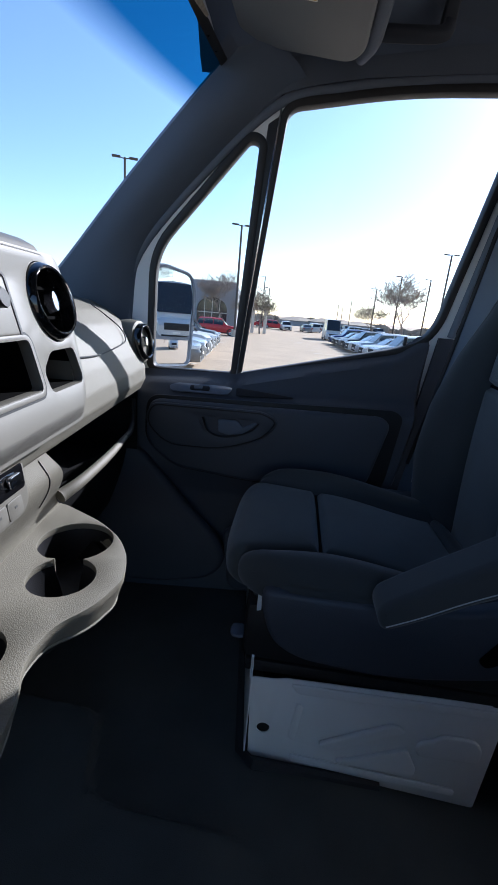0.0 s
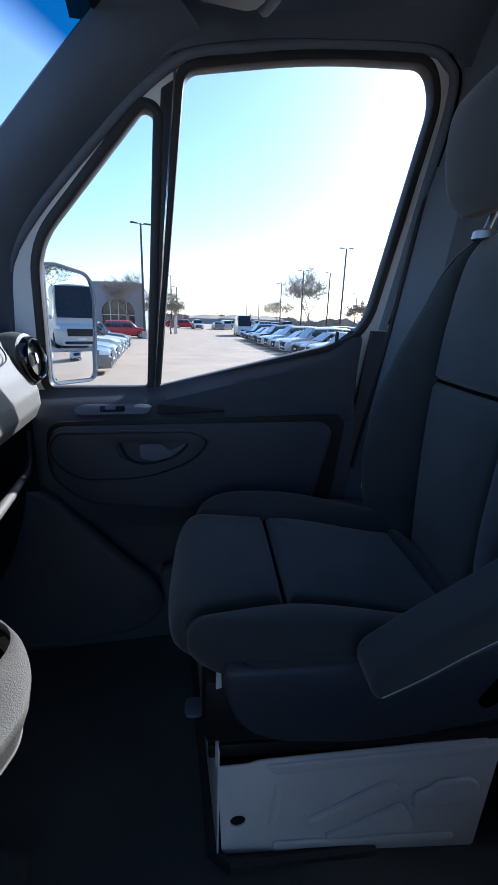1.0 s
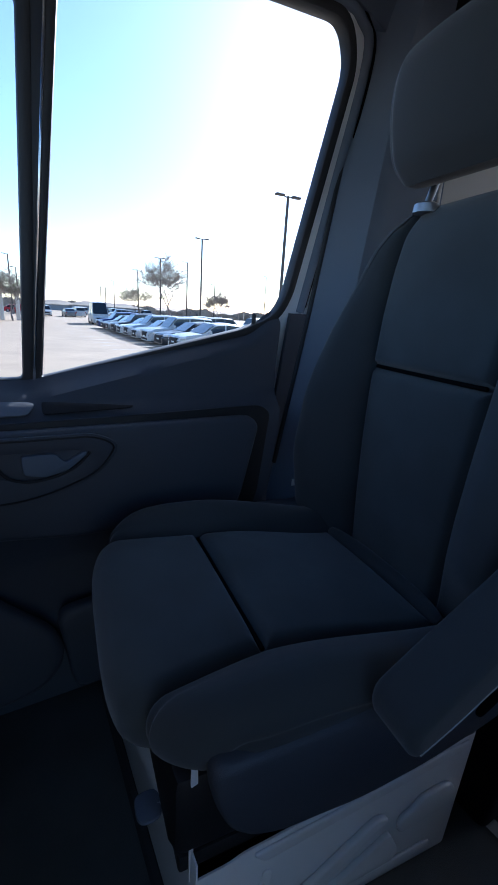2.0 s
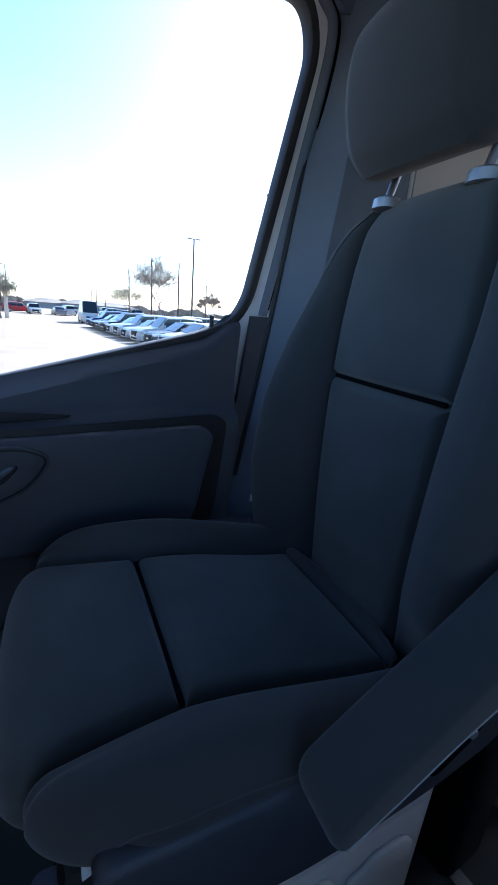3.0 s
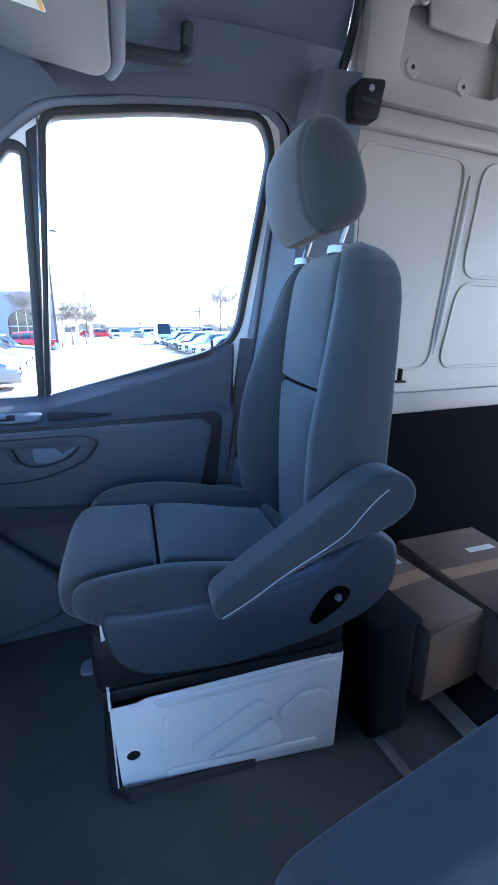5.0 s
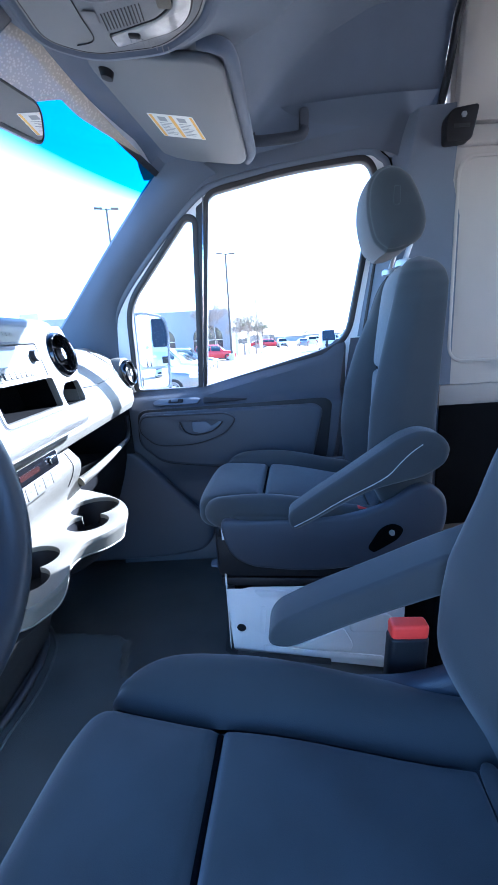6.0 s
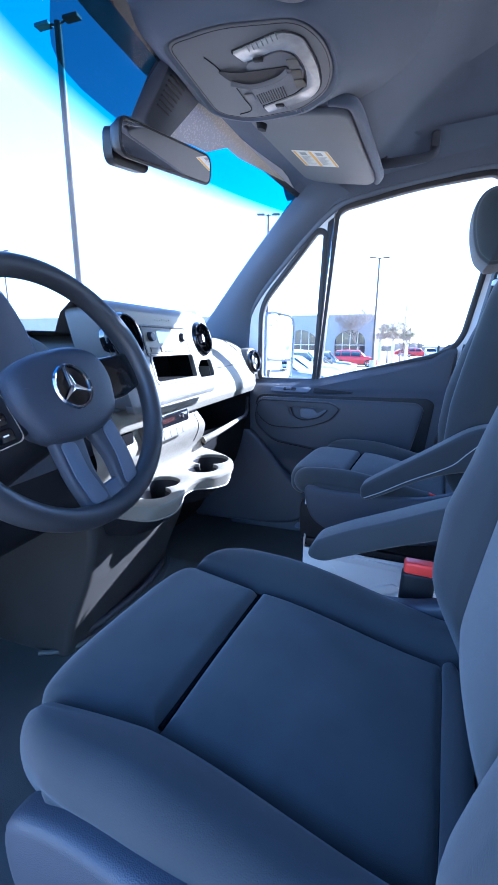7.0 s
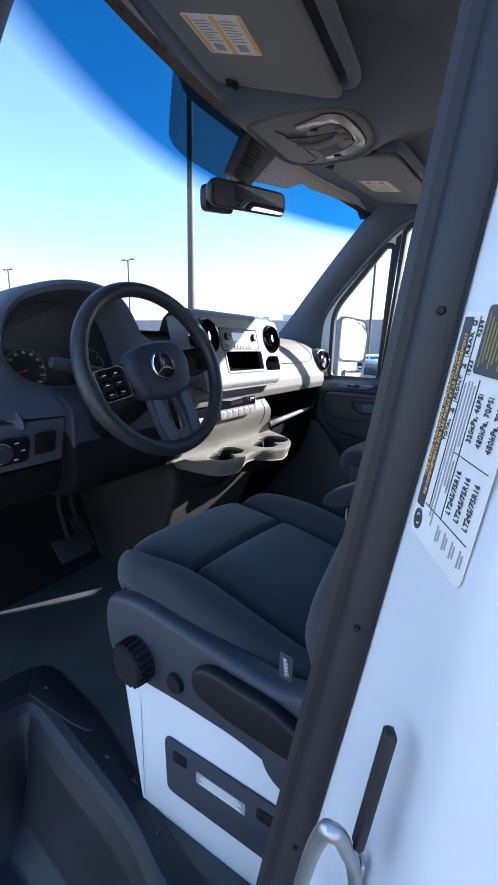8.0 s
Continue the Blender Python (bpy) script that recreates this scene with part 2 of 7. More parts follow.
def sheet(fn, nu, nv, close_u=False, close_v=False, bm=None):
    """A surface fn(u, v), u and v from 0 to 1."""
    b = bmesh.new()
    cu, cv = (nu if close_u else nu + 1), (nv if close_v else nv + 1)
    vs = [[b.verts.new(fn(i / nu, j / nv)) for j in range(cv)] for i in range(cu)]
    for i in range(nu):
        for j in range(nv):
            q = [vs[i][j], vs[(i + 1) % cu][j], vs[(i + 1) % cu][(j + 1) % cv], vs[i][(j + 1) % cv]]
            try:
                b.faces.new(q)
            except ValueError:
                pass
    return joined(bm, b)


def loft(rings, caps=True, bm=None):
    """Skins closed rings of as many points each."""
    b = bmesh.new()
    vs = [[b.verts.new(p) for p in r] for r in rings]
    n = len(rings[0])
    for i in range(len(rings) - 1):
        for j in range(n):
            b.faces.new((vs[i][j - 1], vs[i][j], vs[i + 1][j], vs[i + 1][j - 1]))
    if caps:
        b.faces.new(vs[0])
        b.faces.new(vs[-1])
    bmesh.ops.recalc_face_normals(b, faces=b.faces)
    return joined(bm, b)


def curve_pts(pts, n=6):
    """A smooth run through the points."""
    p = [Vector(q) for q in pts]
    out = []
    for i in range(len(p) - 1):
        a, b, c, d = p[max(i - 1, 0)], p[i], p[i + 1], p[min(i + 2, len(p) - 1)]
        for k in range(n):
            t = k / n
            out.append(0.5 * (2 * b + (c - a) * t + (2 * a - 5 * b + 4 * c - d) * t * t + (3 * b - a - 3 * c + d) * t ** 3))
    return out + [p[-1]]


def tube(pts, r, n=10, flat=1.0, bm=None):
    """A round bar along the points; r one radius or one for each point."""
    p = [Vector(q) for q in pts]
    rs = r if isinstance(r, (list, tuple)) else [r] * len(p)
    rings, side = [], None
    for i, q in enumerate(p):
        d = (p[min(i + 1, len(p) - 1)] - p[max(i - 1, 0)]).normalized()
        if side is None:
            side = d.orthogonal().normalized()
        side = (side - d * side.dot(d)).normalized()
        up = d.cross(side)
        rings.append([q + (side * math.cos(2 * math.pi * k / n) + up * math.sin(2 * math.pi * k / n) * flat) * rs[i] for k in range(n)])
    return loft(rings, bm=bm)


def lathe(profile, n=32, m=Matrix(), bm=None, ring=False):
    """Turns (radius, height) about the third axis of m; ring: the profile closes on itself."""
    b = bmesh.new()
    rings = [[b.verts.new((r * math.cos(2 * math.pi * k / n), r * math.sin(2 * math.pi * k / n), h)) for k in range(n)] for r, h in profile]
    for i in range(len(rings) - 1):
        for k in range(n):
            b.faces.new((rings[i][k - 1], rings[i][k], rings[i + 1][k], rings[i + 1][k - 1]))
    if ring:
        for k in range(n):
            b.faces.new((rings[-1][k - 1], rings[-1][k], rings[0][k], rings[0][k - 1]))
    else:
        for r in (rings[0], rings[-1]):
            b.faces.new(r)
    bmesh.ops.remove_doubles(b, verts=b.verts, dist=1e-5)
    bmesh.ops.recalc_face_normals(b, faces=b.faces)
    bmesh.ops.transform(b, matrix=m, verts=b.verts)
    return joined(bm, b)


def facing(at, way, turn=0.0):
    """A frame at a point whose third axis is way and whose second points up."""
    w = Vector(way).normalized()
    x = Vector((0, 0, 1)).cross(w).normalized()
    y = w.cross(x)
    m = Matrix((x, y, w)).transposed().to_4x4()
    return Matrix.Translation(at) @ m @ Matrix.Rotation(radians(turn), 4, "Z")


def lettering(name, text, size, m, material, parent):
    """Raised letters as a mesh."""
    c = bpy.data.curves.new(name, "FONT")
    c.body, c.size, c.extrude, c.align_x, c.align_y = text, size, 0.0002, "CENTER", "CENTER"
    c.resolution_u = 2
    ob = new(name, c)
    me = bpy.data.meshes.new_from_object(ob.evaluated_get(bpy.context.evaluated_depsgraph_get()))
    bpy.data.objects.remove(ob)
    me.materials.clear()
    me.materials.append(material)
    me.transform(m)
    o = new(name, me)
    o.parent = parent
    return o


def interp(x, table):
    """Linear reading of a table of (x, value) pairs."""
    if x <= table[0][0]:
        return table[0][1]
    for (a, p), (b, q) in zip(table, table[1:]):
        if x <= b:
            return p + (q - p) * (x - a) / (b - a)
    return table[-1][1]


def ease(t):
    t = min(max(t, 0.0), 1.0)
    return t * t * (3 - 2 * t)

# ---- the van's shell ----
GROUND = -0.62


def screen_at(y, v):
    """A point of the windscreen: v 0 at its foot, 1 at its top."""
    c = 1 - (y / 0.86) ** 2
    foot = Vector((-0.62 - 0.30 * c, y, 0.90 + 0.02 * c))
    top = Vector((-0.10 - 0.14 * c, y * 0.975, 1.50 + 0.055 * c))
    p = foot.lerp(top, v)
    p += Vector((-0.03, 0, 0.03)) * math.sin(math.pi * v)
    return p


def windscreen():
    w = empty("window_1", "raked laminated windscreen with a blue shade band along its top", "windscreen", kind="structure")
    pane = part("pane", sheet(lambda u, v: screen_at(-0.91 + 1.82 * u, v), 44, 20), SCREEN, w)
    pane.visible_shadow = False
    # black printed border along the foot and sides, and round the mirror foot
    b = bmesh.new()
    off = Vector((0.006, 0, -0.004))
    sheet(lambda u, v: screen_at(-0.86 + 1.72 * u, 0.03 * v) + off, 40, 2, bm=b)
    sheet(lambda u, v: screen_at(-0.86 + 1.72 * u, 0.975 + 0.025 * v) + off, 40, 2, bm=b)
    part("printed_border", b, FRIT, w)
    half = [(0.0, 0.15), (0.03, 0.205), (0.08, 0.245), (0.15, 0.272), (0.25, 0.292), (1.0, 0.40)]
    part("mirror_field", sheet(lambda u, v: screen_at(-interp(v, half) + (0.05 + interp(v, half)) * u, 0.808 + 0.17 * v) + off, 16, 34), FIELD, w, "tinted field beside the mirror foot")
    foot = [(0.05, 0.80), (0.14, 0.85), (0.27, 0.885), (0.33, 0.895), (0.36, 0.925), (0.385, 0.950), (0.46, 0.950), (0.55, 0.965), (0.72, 0.995)]
    part("lit_dotted_field", sheet(lambda u, v: screen_at(0.05 + 0.67 * u, interp(0.05 + 0.67 * u, foot) * (1 - v) + 1.003 * v) + off * 1.4, 60, 8), LIT_DOTS, w, "dotted strip along the top of the glass, its dots paled as if lit")
    return w


windscreen()

def along(run, u):
    """The point at the share u of a run of points."""
    k = u * (len(run) - 1)
    i = min(int(k), len(run) - 2)
    return run[i].lerp(run[i + 1], k - i)


# floor of the cab, with the driver's step well
FLOOR_EDGE = [(-0.95, -0.90), (-0.505, -0.90), (-0.48, -0.80), (-0.45, -0.732), (-0.42, -0.716), (-0.33, -0.721), (-0.175, -0.747), (0.03, -0.806), (0.20, -0.858), (0.42, -0.895), (0.95, -0.90)]


MAT_STEP = [(-0.95, 0.395), (-0.62, 0.39), (-0.447, 0.377), (-0.29, 0.352), (-0.264, 0.328), (-0.250, 0.26), (-0.236, 0.19), (-0.20, 0.166), (-0.142, 0.15), (0.0, 0.129), (0.2, 0.11)]


def floor_z(x, y):
    """The mat: it falls to the rear on the passenger side, and swells over the tunnel ahead."""
    z = -0.062 * ease((x - 0.06) / 0.54) * ease((y + 0.25) / 0.4)
    d = (interp(x, MAT_STEP) - y) * (0.35 if -0.275 < x < -0.225 else 1.0)
    return z + 0.034 * ease(d / 0.026 + 0.5) * ease((y + 0.35) / 0.4) * ease((0.12 - x) / 0.14)


def cab_floor(u, v):
    x = -0.95 + 1.90 * u
    y0 = interp(x, FLOOR_EDGE)
    y = y0 + (0.90 - y0) * v
    return (x, y, floor_z(x, y))


b = sheet(cab_floor, 230, 220)
tagged(part("floor", b, CARPET), "black ribbed rubber mat over the cab floor", "floor", kind="structure")


def step_well():
    """A bowl with a flat lip, rounded off ahead, open to the doorway."""
    lip = curve_pts([(-0.50, -1.03, 0), (-0.487, -0.86, 0), (-0.466, -0.745, 0), (-0.42, -0.708, 0), (-0.33, -0.714, 0), (-0.175, -0.740, 0), (0.03, -0.800, 0), (0.19, -0.850, 0), (0.42, -0.89, 0)], 8)
    rim = curve_pts([(-0.40, -1.03, 0), (-0.386, -0.90, 0), (-0.366, -0.822, 0), (-0.325, -0.810, 0), (-0.25, -0.820, 0), (-0.142, -0.838, 0), (0.05, -0.868, 0), (0.19, -0.915, 0), (0.42, -0.965, 0)], 8)
    rows = [(0.0, 0.0, 0.004), (0.30, 0.0, 0.007), (0.75, 0.0, 0.005), (0.93, 0.0, -0.003), (1.0, 0.04, -0.018), (1.0, 0.14, -0.055), (1.0, 0.24, -0.14), (1.0, 0.36, -0.22), (1.0, 0.55, -0.255), (1.0, 1.0, -0.262)]

    def at(u, v):
        a, c = along(lip, u), along(rim, u)
        j = v * (len(rows) - 1)
        i = min(int(j), len(rows) - 2)
        m, k, z = (rows[i][n] + (rows[i + 1][n] - rows[i][n]) * (j - i) for n in range(3))
        p = a.lerp(c, m)
        front = 1 - ease((u - 0.10) / 0.40)
        q = Vector((p.x + 0.24 * front, p.y + (-1.045 - p.y) * (0.35 + 0.65 * (1 - front)), 0))
        p = p.lerp(q, k)
        return (p.x, p.y, z)
    PLATE = [(-0.452, -0.735), (-0.43, -0.718), (-0.39, -0.720), (-0.18, -0.749), (-0.155, -0.760), (-0.16, -0.784), (-0.21, -0.794), (-0.345, -0.797), (-0.385, -0.80)]
    w = empty("step_well", "black moulded plastic entry step below the driver's doorway", "step", kind="structure")
    part("step_shell", sheet(at, 80, 90), STEP, w)
    part("step_pad", prism(rpoly(PLATE, 0.014, 4), 0.006, Matrix.Translation((0, 0, 0.003)), 0.003), STEP, w, "raised pad on the step's lip")
    b = bmesh.new()
    for x, y in ((-0.361, -0.762), (-0.078, -0.800), (0.12, -0.850)):
        lathe([(0.0, 0.005), (0.004, 0.005), (0.006, 0.0)], 12, Matrix.Translation((x, y, 0.009 if x < -0.2 else 0.006)), bm=b)
    part("rivet", b, RUBBER, w)
    b = bmesh.new()
    for k in range(9):
        box(-0.62 + 0.1 * k, -0.56 + 0.1 * k, -0.96, -0.86, -0.266, -0.259, 0.002, bm=b)
    part("tread_rib", b, PLASTIC_DARK, w)
    return w


step_well()

# sloping toe board, bulkhead below the windscreen, and the nose ahead of it
b = bmesh.new()
sheet(lambda u, v: (-0.80 - 0.28 * v, -0.92 + 1.84 * u, 0.0 + 0.62 * v), 4, 8, bm=b)
box(-1.12, -1.06, -0.95, 0.95, 0.0, 0.92, bm=b)
tagged(part("wall_bulkhead", b, KNEE_BLACK), "dark carpeted bulkhead and toe board below the dash", "bulkhead", kind="structure")


def nose():
    n = empty("bonnet", "short white sloping bonnet of the van", "bonnet", kind="structure")
    part("bonnet_skin", sheet(lambda u, v: (-0.62 - 0.30 * (1 - (1.7 * u / 0.86 - 1) ** 2 * 0.9) - 0.85 * v, -0.85 + 1.7 * u, 0.86 - 0.35 * v ** 1.6), 20, 12), WHITE, n)
    part("nose_panel", box(-1.75, -1.70, -0.9, 0.9, -0.4, 0.5, 0.02), WHITE, n)
    for s in (-1, 1):
        part("wing", box(-1.7, -0.45 if s > 0 else -0.75, s * 0.975 - 0.02, s * 0.975 + 0.02, -0.3, 0.70, 0.02), WHITE, n)
        part("kick_side", box(-1.1, -0.38 if s > 0 else -0.75, s * 0.925 - 0.02, s * 0.925 + 0.02, -0.04, 0.88, 0.01), KNEE_BLACK, n)


nose()


# ---- passenger door ----
DOOR = Matrix(((1, 0, 0, 0), (0, -0.11, -1, 1.094), (0, 1, 0, 0), (0, 0, 0, 1)))   # drawn in x and z on the leaning pane, raised inwards
WIN = rpoly([(-0.014, 0.737), (0.475, 0.858), (0.548, 0.893), (0.578, 0.945), (0.664, 1.444), (0.632, 1.512), (0.36, 1.492), (0.060, 1.437)], [0.012, 0.03, 0.04, 0.04, 0.05, 0.045, 0.1, 0.03], 6)
QUARTER = rpoly([(-0.296, 0.736), (-0.042, 0.736), (-0.004, 1.356), (-0.03, 1.362), (-0.281, 1.075)], [0.02, 0.012, 0.02, 0.025, 0.06], 6)


def belt(x):
    return interp(x, [(-0.45, 0.73), (-0.03, 0.737), (0.475, 0.855), (0.535, 0.902), (0.62, 0.906)])


def door_skin(x, z):
    """y of the door's inner trim."""
    y = interp(z, [(0.0, 0.855), (0.10, 0.862), (0.22, 0.885), (0.36, 0.875), (0.43, 0.852), (0.50, 0.848), (0.64, 0.848), (0.668, 0.856), (0.684, 0.874), (0.70, 0.893), (0.76, 0.91), (0.92, 0.93)])
    top = belt(x)
    y += (0.957 - y) * ease(1 - (top - z) / 0.035) if z > top - 0.035 else 0
    return y


def rear_edge(z):
    return interp(z, [(0.0, 0.47), (0.2, 0.49), (0.434, 0.527), (0.864, 0.59), (0.91, 0.602)])


def passenger_door():
    d = empty("door_1", "closed front passenger door, white frame and charcoal trim", "door", kind="structure")
    frame_out = rpoly([(-0.36, 0.62), (-0.375, 0.90), (-0.332, 1.075), (-0.14, 1.297), (0.04, 1.455), (0.355, 1.522), (0.60, 1.545), (0.69, 1.525), (0.715, 1.46), (0.635, 0.905), (0.60, 0.62)][::-1], 0.02, 5)
    part("window_frame", plate(frame_out, [inset(WIN, -0.017), inset(QUARTER, -0.018)], 0.05, DOOR, 0.006), WHITE, d, "white painted steel window frame")
    for poly, o in ((WIN, -0.019), (QUARTER, -0.020)):
        part("rubber_seal", plate(inset(poly, o), [inset(poly, 0.003)], 0.036, DOOR, 0.006, base=0.020), RUBBER, d, "black rubber window seal")
        pane = part("pane", prism(inset(poly, -0.006), 0.004, DOOR, base=0.026), PANE, d)
        pane.visible_shadow = False
    edge = curve_pts([(-0.362, 0.72, 0), (-0.371, 0.90, 0), (-0.330, 1.070, 0), (-0.138, 1.291, 0), (0.042, 1.448, 0), (0.200, 1.489, 0), (0.355, 1.514, 0), (0.60, 1.537, 0), (0.672, 1.522, 0), (0.706, 1.46, 0), (0.672, 1.20, 0), (0.628, 0.905, 0)], 6)
    part("door_weatherstrip", tube([DOOR @ Vector((p.x, p.y, 0.048)) for p in edge], 0.0130, 12), PILLAR_TRIM, d, "grey hollow weatherstrip round the door frame")
    # Thin black tube drawn as the shadow along the weatherstrip.
    part("shadow_gap", tube([DOOR @ Vector((p.x + 0.0135 * ease((p.x - 0.55) / 0.12), p.y + 0.0140 * ease((0.70 - p.x) / 0.08), 0.056)) for p in edge], 0.0035, 6), SEAM_SHADE, d)
    part("guide_bar", prism([(-0.027, 0.735), (-0.022, 0.735), (0.044, 1.43), (0.039, 1.43)], 0.004, DOOR, 0.001, base=0.054), CHROME, d, "thin bright strip on the window bar")
    part("bar_cover", prism([(-0.044, 0.735), (-0.008, 0.735), (0.058, 1.432), (0.01, 1.40)], 0.05, DOOR, 0.006, base=0.003), RUBBER, d, "black bar between the two panes")

    def trim(u, v):
        x = -0.42 + u * 1.03
        top = belt(x)
        z = top * v
        r = rear_edge(z)
        x = min(-0.42 + u * (r + 0.42), r)
        z = belt(x) * v
        y = door_skin(x, z)
        y += 0.06 * ease((u - 0.965) / 0.035)
        return (x, y, z)
    part("trim_panel", sheet(trim, 60, 70), PLASTIC, d)
    inner = Matrix.Translation((0, 0.853, 0)) @ XZ
    gap = rpoly([(-0.284, 0.672), (0.13, 0.676), (0.465, 0.682), (0.494, 0.662), (0.470, 0.440), (0.445, 0.392), (0.02, 0.418), (-0.2, 0.448), (-0.292, 0.53)], 0.035, 6)
    pad = rpoly([(-0.275, 0.663), (0.425, 0.662), (0.455, 0.638), (0.414, 0.455), (0.39, 0.405), (0.02, 0.425), (-0.2, 0.455), (-0.285, 0.53)], 0.035, 6)
    # The recess's shadow is drawn as this dark plate behind the pad.
    part("insert_shade", prism(gap, 0.009, inner, 0.003), PLASTIC_DARK, d, "dark plate standing for the shaded recess round the padded insert")
    part("padded_insert", prism(pad, 0.030, inner, 0.014, 3), PLASTIC, d, "padded charcoal armrest insert")
    bowl = rpoly([(-0.268, 0.655), (0.07, 0.652), (0.118, 0.625), (0.075, 0.565), (-0.046, 0.52), (-0.22, 0.522), (-0.285, 0.59)], [0.04, 0.04, 0.03, 0.06, 0.05, 0.06, 0.05], 6)
    cavity = rpoly([(-0.125, 0.625), (0.035, 0.622), (0.052, 0.607), (0.02, 0.577), (-0.06, 0.562), (-0.115, 0.583)], 0.02, 6)
    part("handle_bowl", plate(bowl, [cavity], 0.012, inner, 0.005, base=0.024), PLASTIC, d, "oval raised surround of the door handle")
    part("bowl_bead", tube([inner @ Vector((x, z, 0.036)) for x, z in inset(bowl, 0.006)] + [inner @ Vector((*inset(bowl, 0.006)[0], 0.036))], 0.0022, 6), PLASTIC_DARK, d)
    # Black plate stands for the shade in the handle cavity.
    part("handle_recess", prism(inset(cavity, -0.004), 0.003, inner, base=0.0262), SHADE_BLACK, d)
    lever = rpoly([(-0.066, 0.618), (-0.064, 0.580), (-0.03, 0.572), (0.012, 0.580), (0.052, 0.612), (0.046, 0.618), (0.010, 0.598), (-0.008, 0.618)], 0.006, 4)
    part("door_handle", prism(lever, 0.010, inner, 0.003, base=0.029), TRIM_GREY, d, "grey pull lever")
    part("handle_lip", tube(curve_pts([inner @ Vector((x, z, 0.037)) for x, z in ((-0.112, 0.622), (-0.096, 0.584), (-0.062, 0.567), (-0.015, 0.570), (0.030, 0.588), (0.056, 0.615))], 5), 0.0032, 8), PLASTIC_DARK, d)
    switch = rpoly([(-0.215, 0.0), (-0.045, 0.0), (-0.03, 0.03), (-0.06, 0.035), (-0.2, 0.035), (-0.225, 0.02)], 0.01, 4)
    tray = Matrix.Translation((0, 0.862, 0.6825)) @ Matrix.Rotation(radians(38), 4, "X")
    part("switch_plate", prism(switch, 0.004, tray, 0.0015), TRIM_GREY, d, "grey window switch plate")
    s = part("window_switch", prism(rrect(0.06, 0.018, 0.005, 4, -0.13, 0.017), 0.0035, tray, 0.001, base=0.004), PLASTIC_DARK, d)
    part("rocker", prism(rrect(0.026, 0.014, 0.004, 4, -0.135, 0.017), 0.004, tray, 0.0015, base=0.0072), TRIM_GREY, s)
    part("pull_slot", prism(rpoly([(-0.02, 0.0), (0.15, 0.006), (0.16, 0.012), (-0.02, 0.034)], 0.008, 4), 0.003, tray, 0.001), PLASTIC_DARK, d)
    # lower door: the bulge of the kick panel and the map pocket's lip
    low = rpoly([(-0.62, 0.54), (-0.40, 0.54), (-0.295, 0.502), (-0.237, 0.43), (-0.125, 0.297), (-0.03, 0.20), (-0.012, 0.12), (-0.06, 0.055), (-0.2, 0.03), (-0.62, 0.02)], 0.035, 6)
    part("kick_panel", prism(low, 0.045, Matrix.Translation((0, 0.868, 0)) @ XZ, 0.026, 4), PLASTIC, d)
    part("pocket_lip", prism(rpoly([(-0.03, 0.245), (0.45, 0.285), (0.47, 0.02), (0.0, 0.02)], 0.03, 5), 0.035, Matrix.Translation((0, 0.865, 0)) @ XZ, 0.012, 3), PLASTIC, d, "map pocket front")
    part("lock_pin", lathe([(0.0055, 0), (0.0055, 0.03), (0.004, 0.035), (0.0, 0.036)], 14, Matrix.Translation((0.495, 0.958, 0.862))), RUBBER, d, "black lock pin")
    part("door_skin", prism([(-0.42, -0.25), (0.62, -0.25), (0.64, 0.62), (0.6, 0.70), (-0.4, 0.70)], -0.02, Matrix.Translation((0, 1.0, 0)) @ XZ, 0.004), WHITE, d, "white outer steel skin")
    return d


passenger_door()


# ---- pillars and roof ----
def header_trim(s, name):
    """Grey trim between the door frame's top and the headliner."""
    low = curve_pts([(-0.03, 0.878, 1.40), (0.04, 0.868, 1.458), (0.20, 0.864, 1.497), (0.355, 0.862, 1.517), (0.60, 0.860, 1.540), (0.70, 0.862, 1.525), (0.76, 0.865, 1.50)], 6)
    high = curve_pts([(-0.12, 0.80, 1.51), (-0.02, 0.775, 1.585), (0.15, 0.77, 1.625), (0.355, 0.775, 1.645), (0.60, 0.775, 1.66), (0.74, 0.78, 1.665), (0.84, 0.79, 1.67)], 6)

    def at(u, v):
        p = along(low, u).lerp(along(high, u), v) + Vector((0, 0.012, 0.018)) * math.sin(math.pi * v)
        return (p.x, s * p.y, p.z)
    b = sheet(at, 36, 8)
    sheet(lambda u, v: tuple(Vector(at(u, 0)) + Vector((0, s * 0.06 * v, 0.005 * v))), 36, 2, bm=b)
    tagged(part(name, b, TRIM_GREY), "grey trim rail between the door opening and the headliner", "roof trim", kind="structure")


def pillar_a(s, name):
    inner = [(-0.66, 0.855, 0.86), (-0.53, 0.845, 1.0), (-0.33, 0.84, 1.245), (-0.118, 0.83, 1.485), (-0.04, 0.80, 1.54)]
    outer = [(-0.375, 0.955, 0.70), (-0.352, 0.948, 0.90), (-0.308, 0.930, 1.09), (-0.118, 0.905, 1.305), (0.038, 0.886, 1.448), (0.105, 0.872, 1.49)]
    a, o = curve_pts(inner, 8), curve_pts(outer, 8)

    def at(u, v):
        p, q = along(a, u), along(o, u)
        r = p.lerp(q, v) + Vector((0.012, -0.028, 0.0)) * math.sin(math.pi * v)
        return (r.x, s * r.y, r.z)
    b = sheet(at, 40, 10)
    sheet(lambda u, v: tuple(Vector(at(u, 0)) + Vector((-0.02, 0.06 * s, 0.02)) * v), 40, 3, bm=b)
    tagged(part(name, b, TRIM_GREY), "smooth dark grey trim over the windscreen pillar", "pillar trim", kind="structure")


pillar_a(1, "trim_pillar_front_right")
pillar_a(-1, "trim_pillar_front_left")
header_trim(1, "trim_header_right")
header_trim(-1, "trim_header_left")


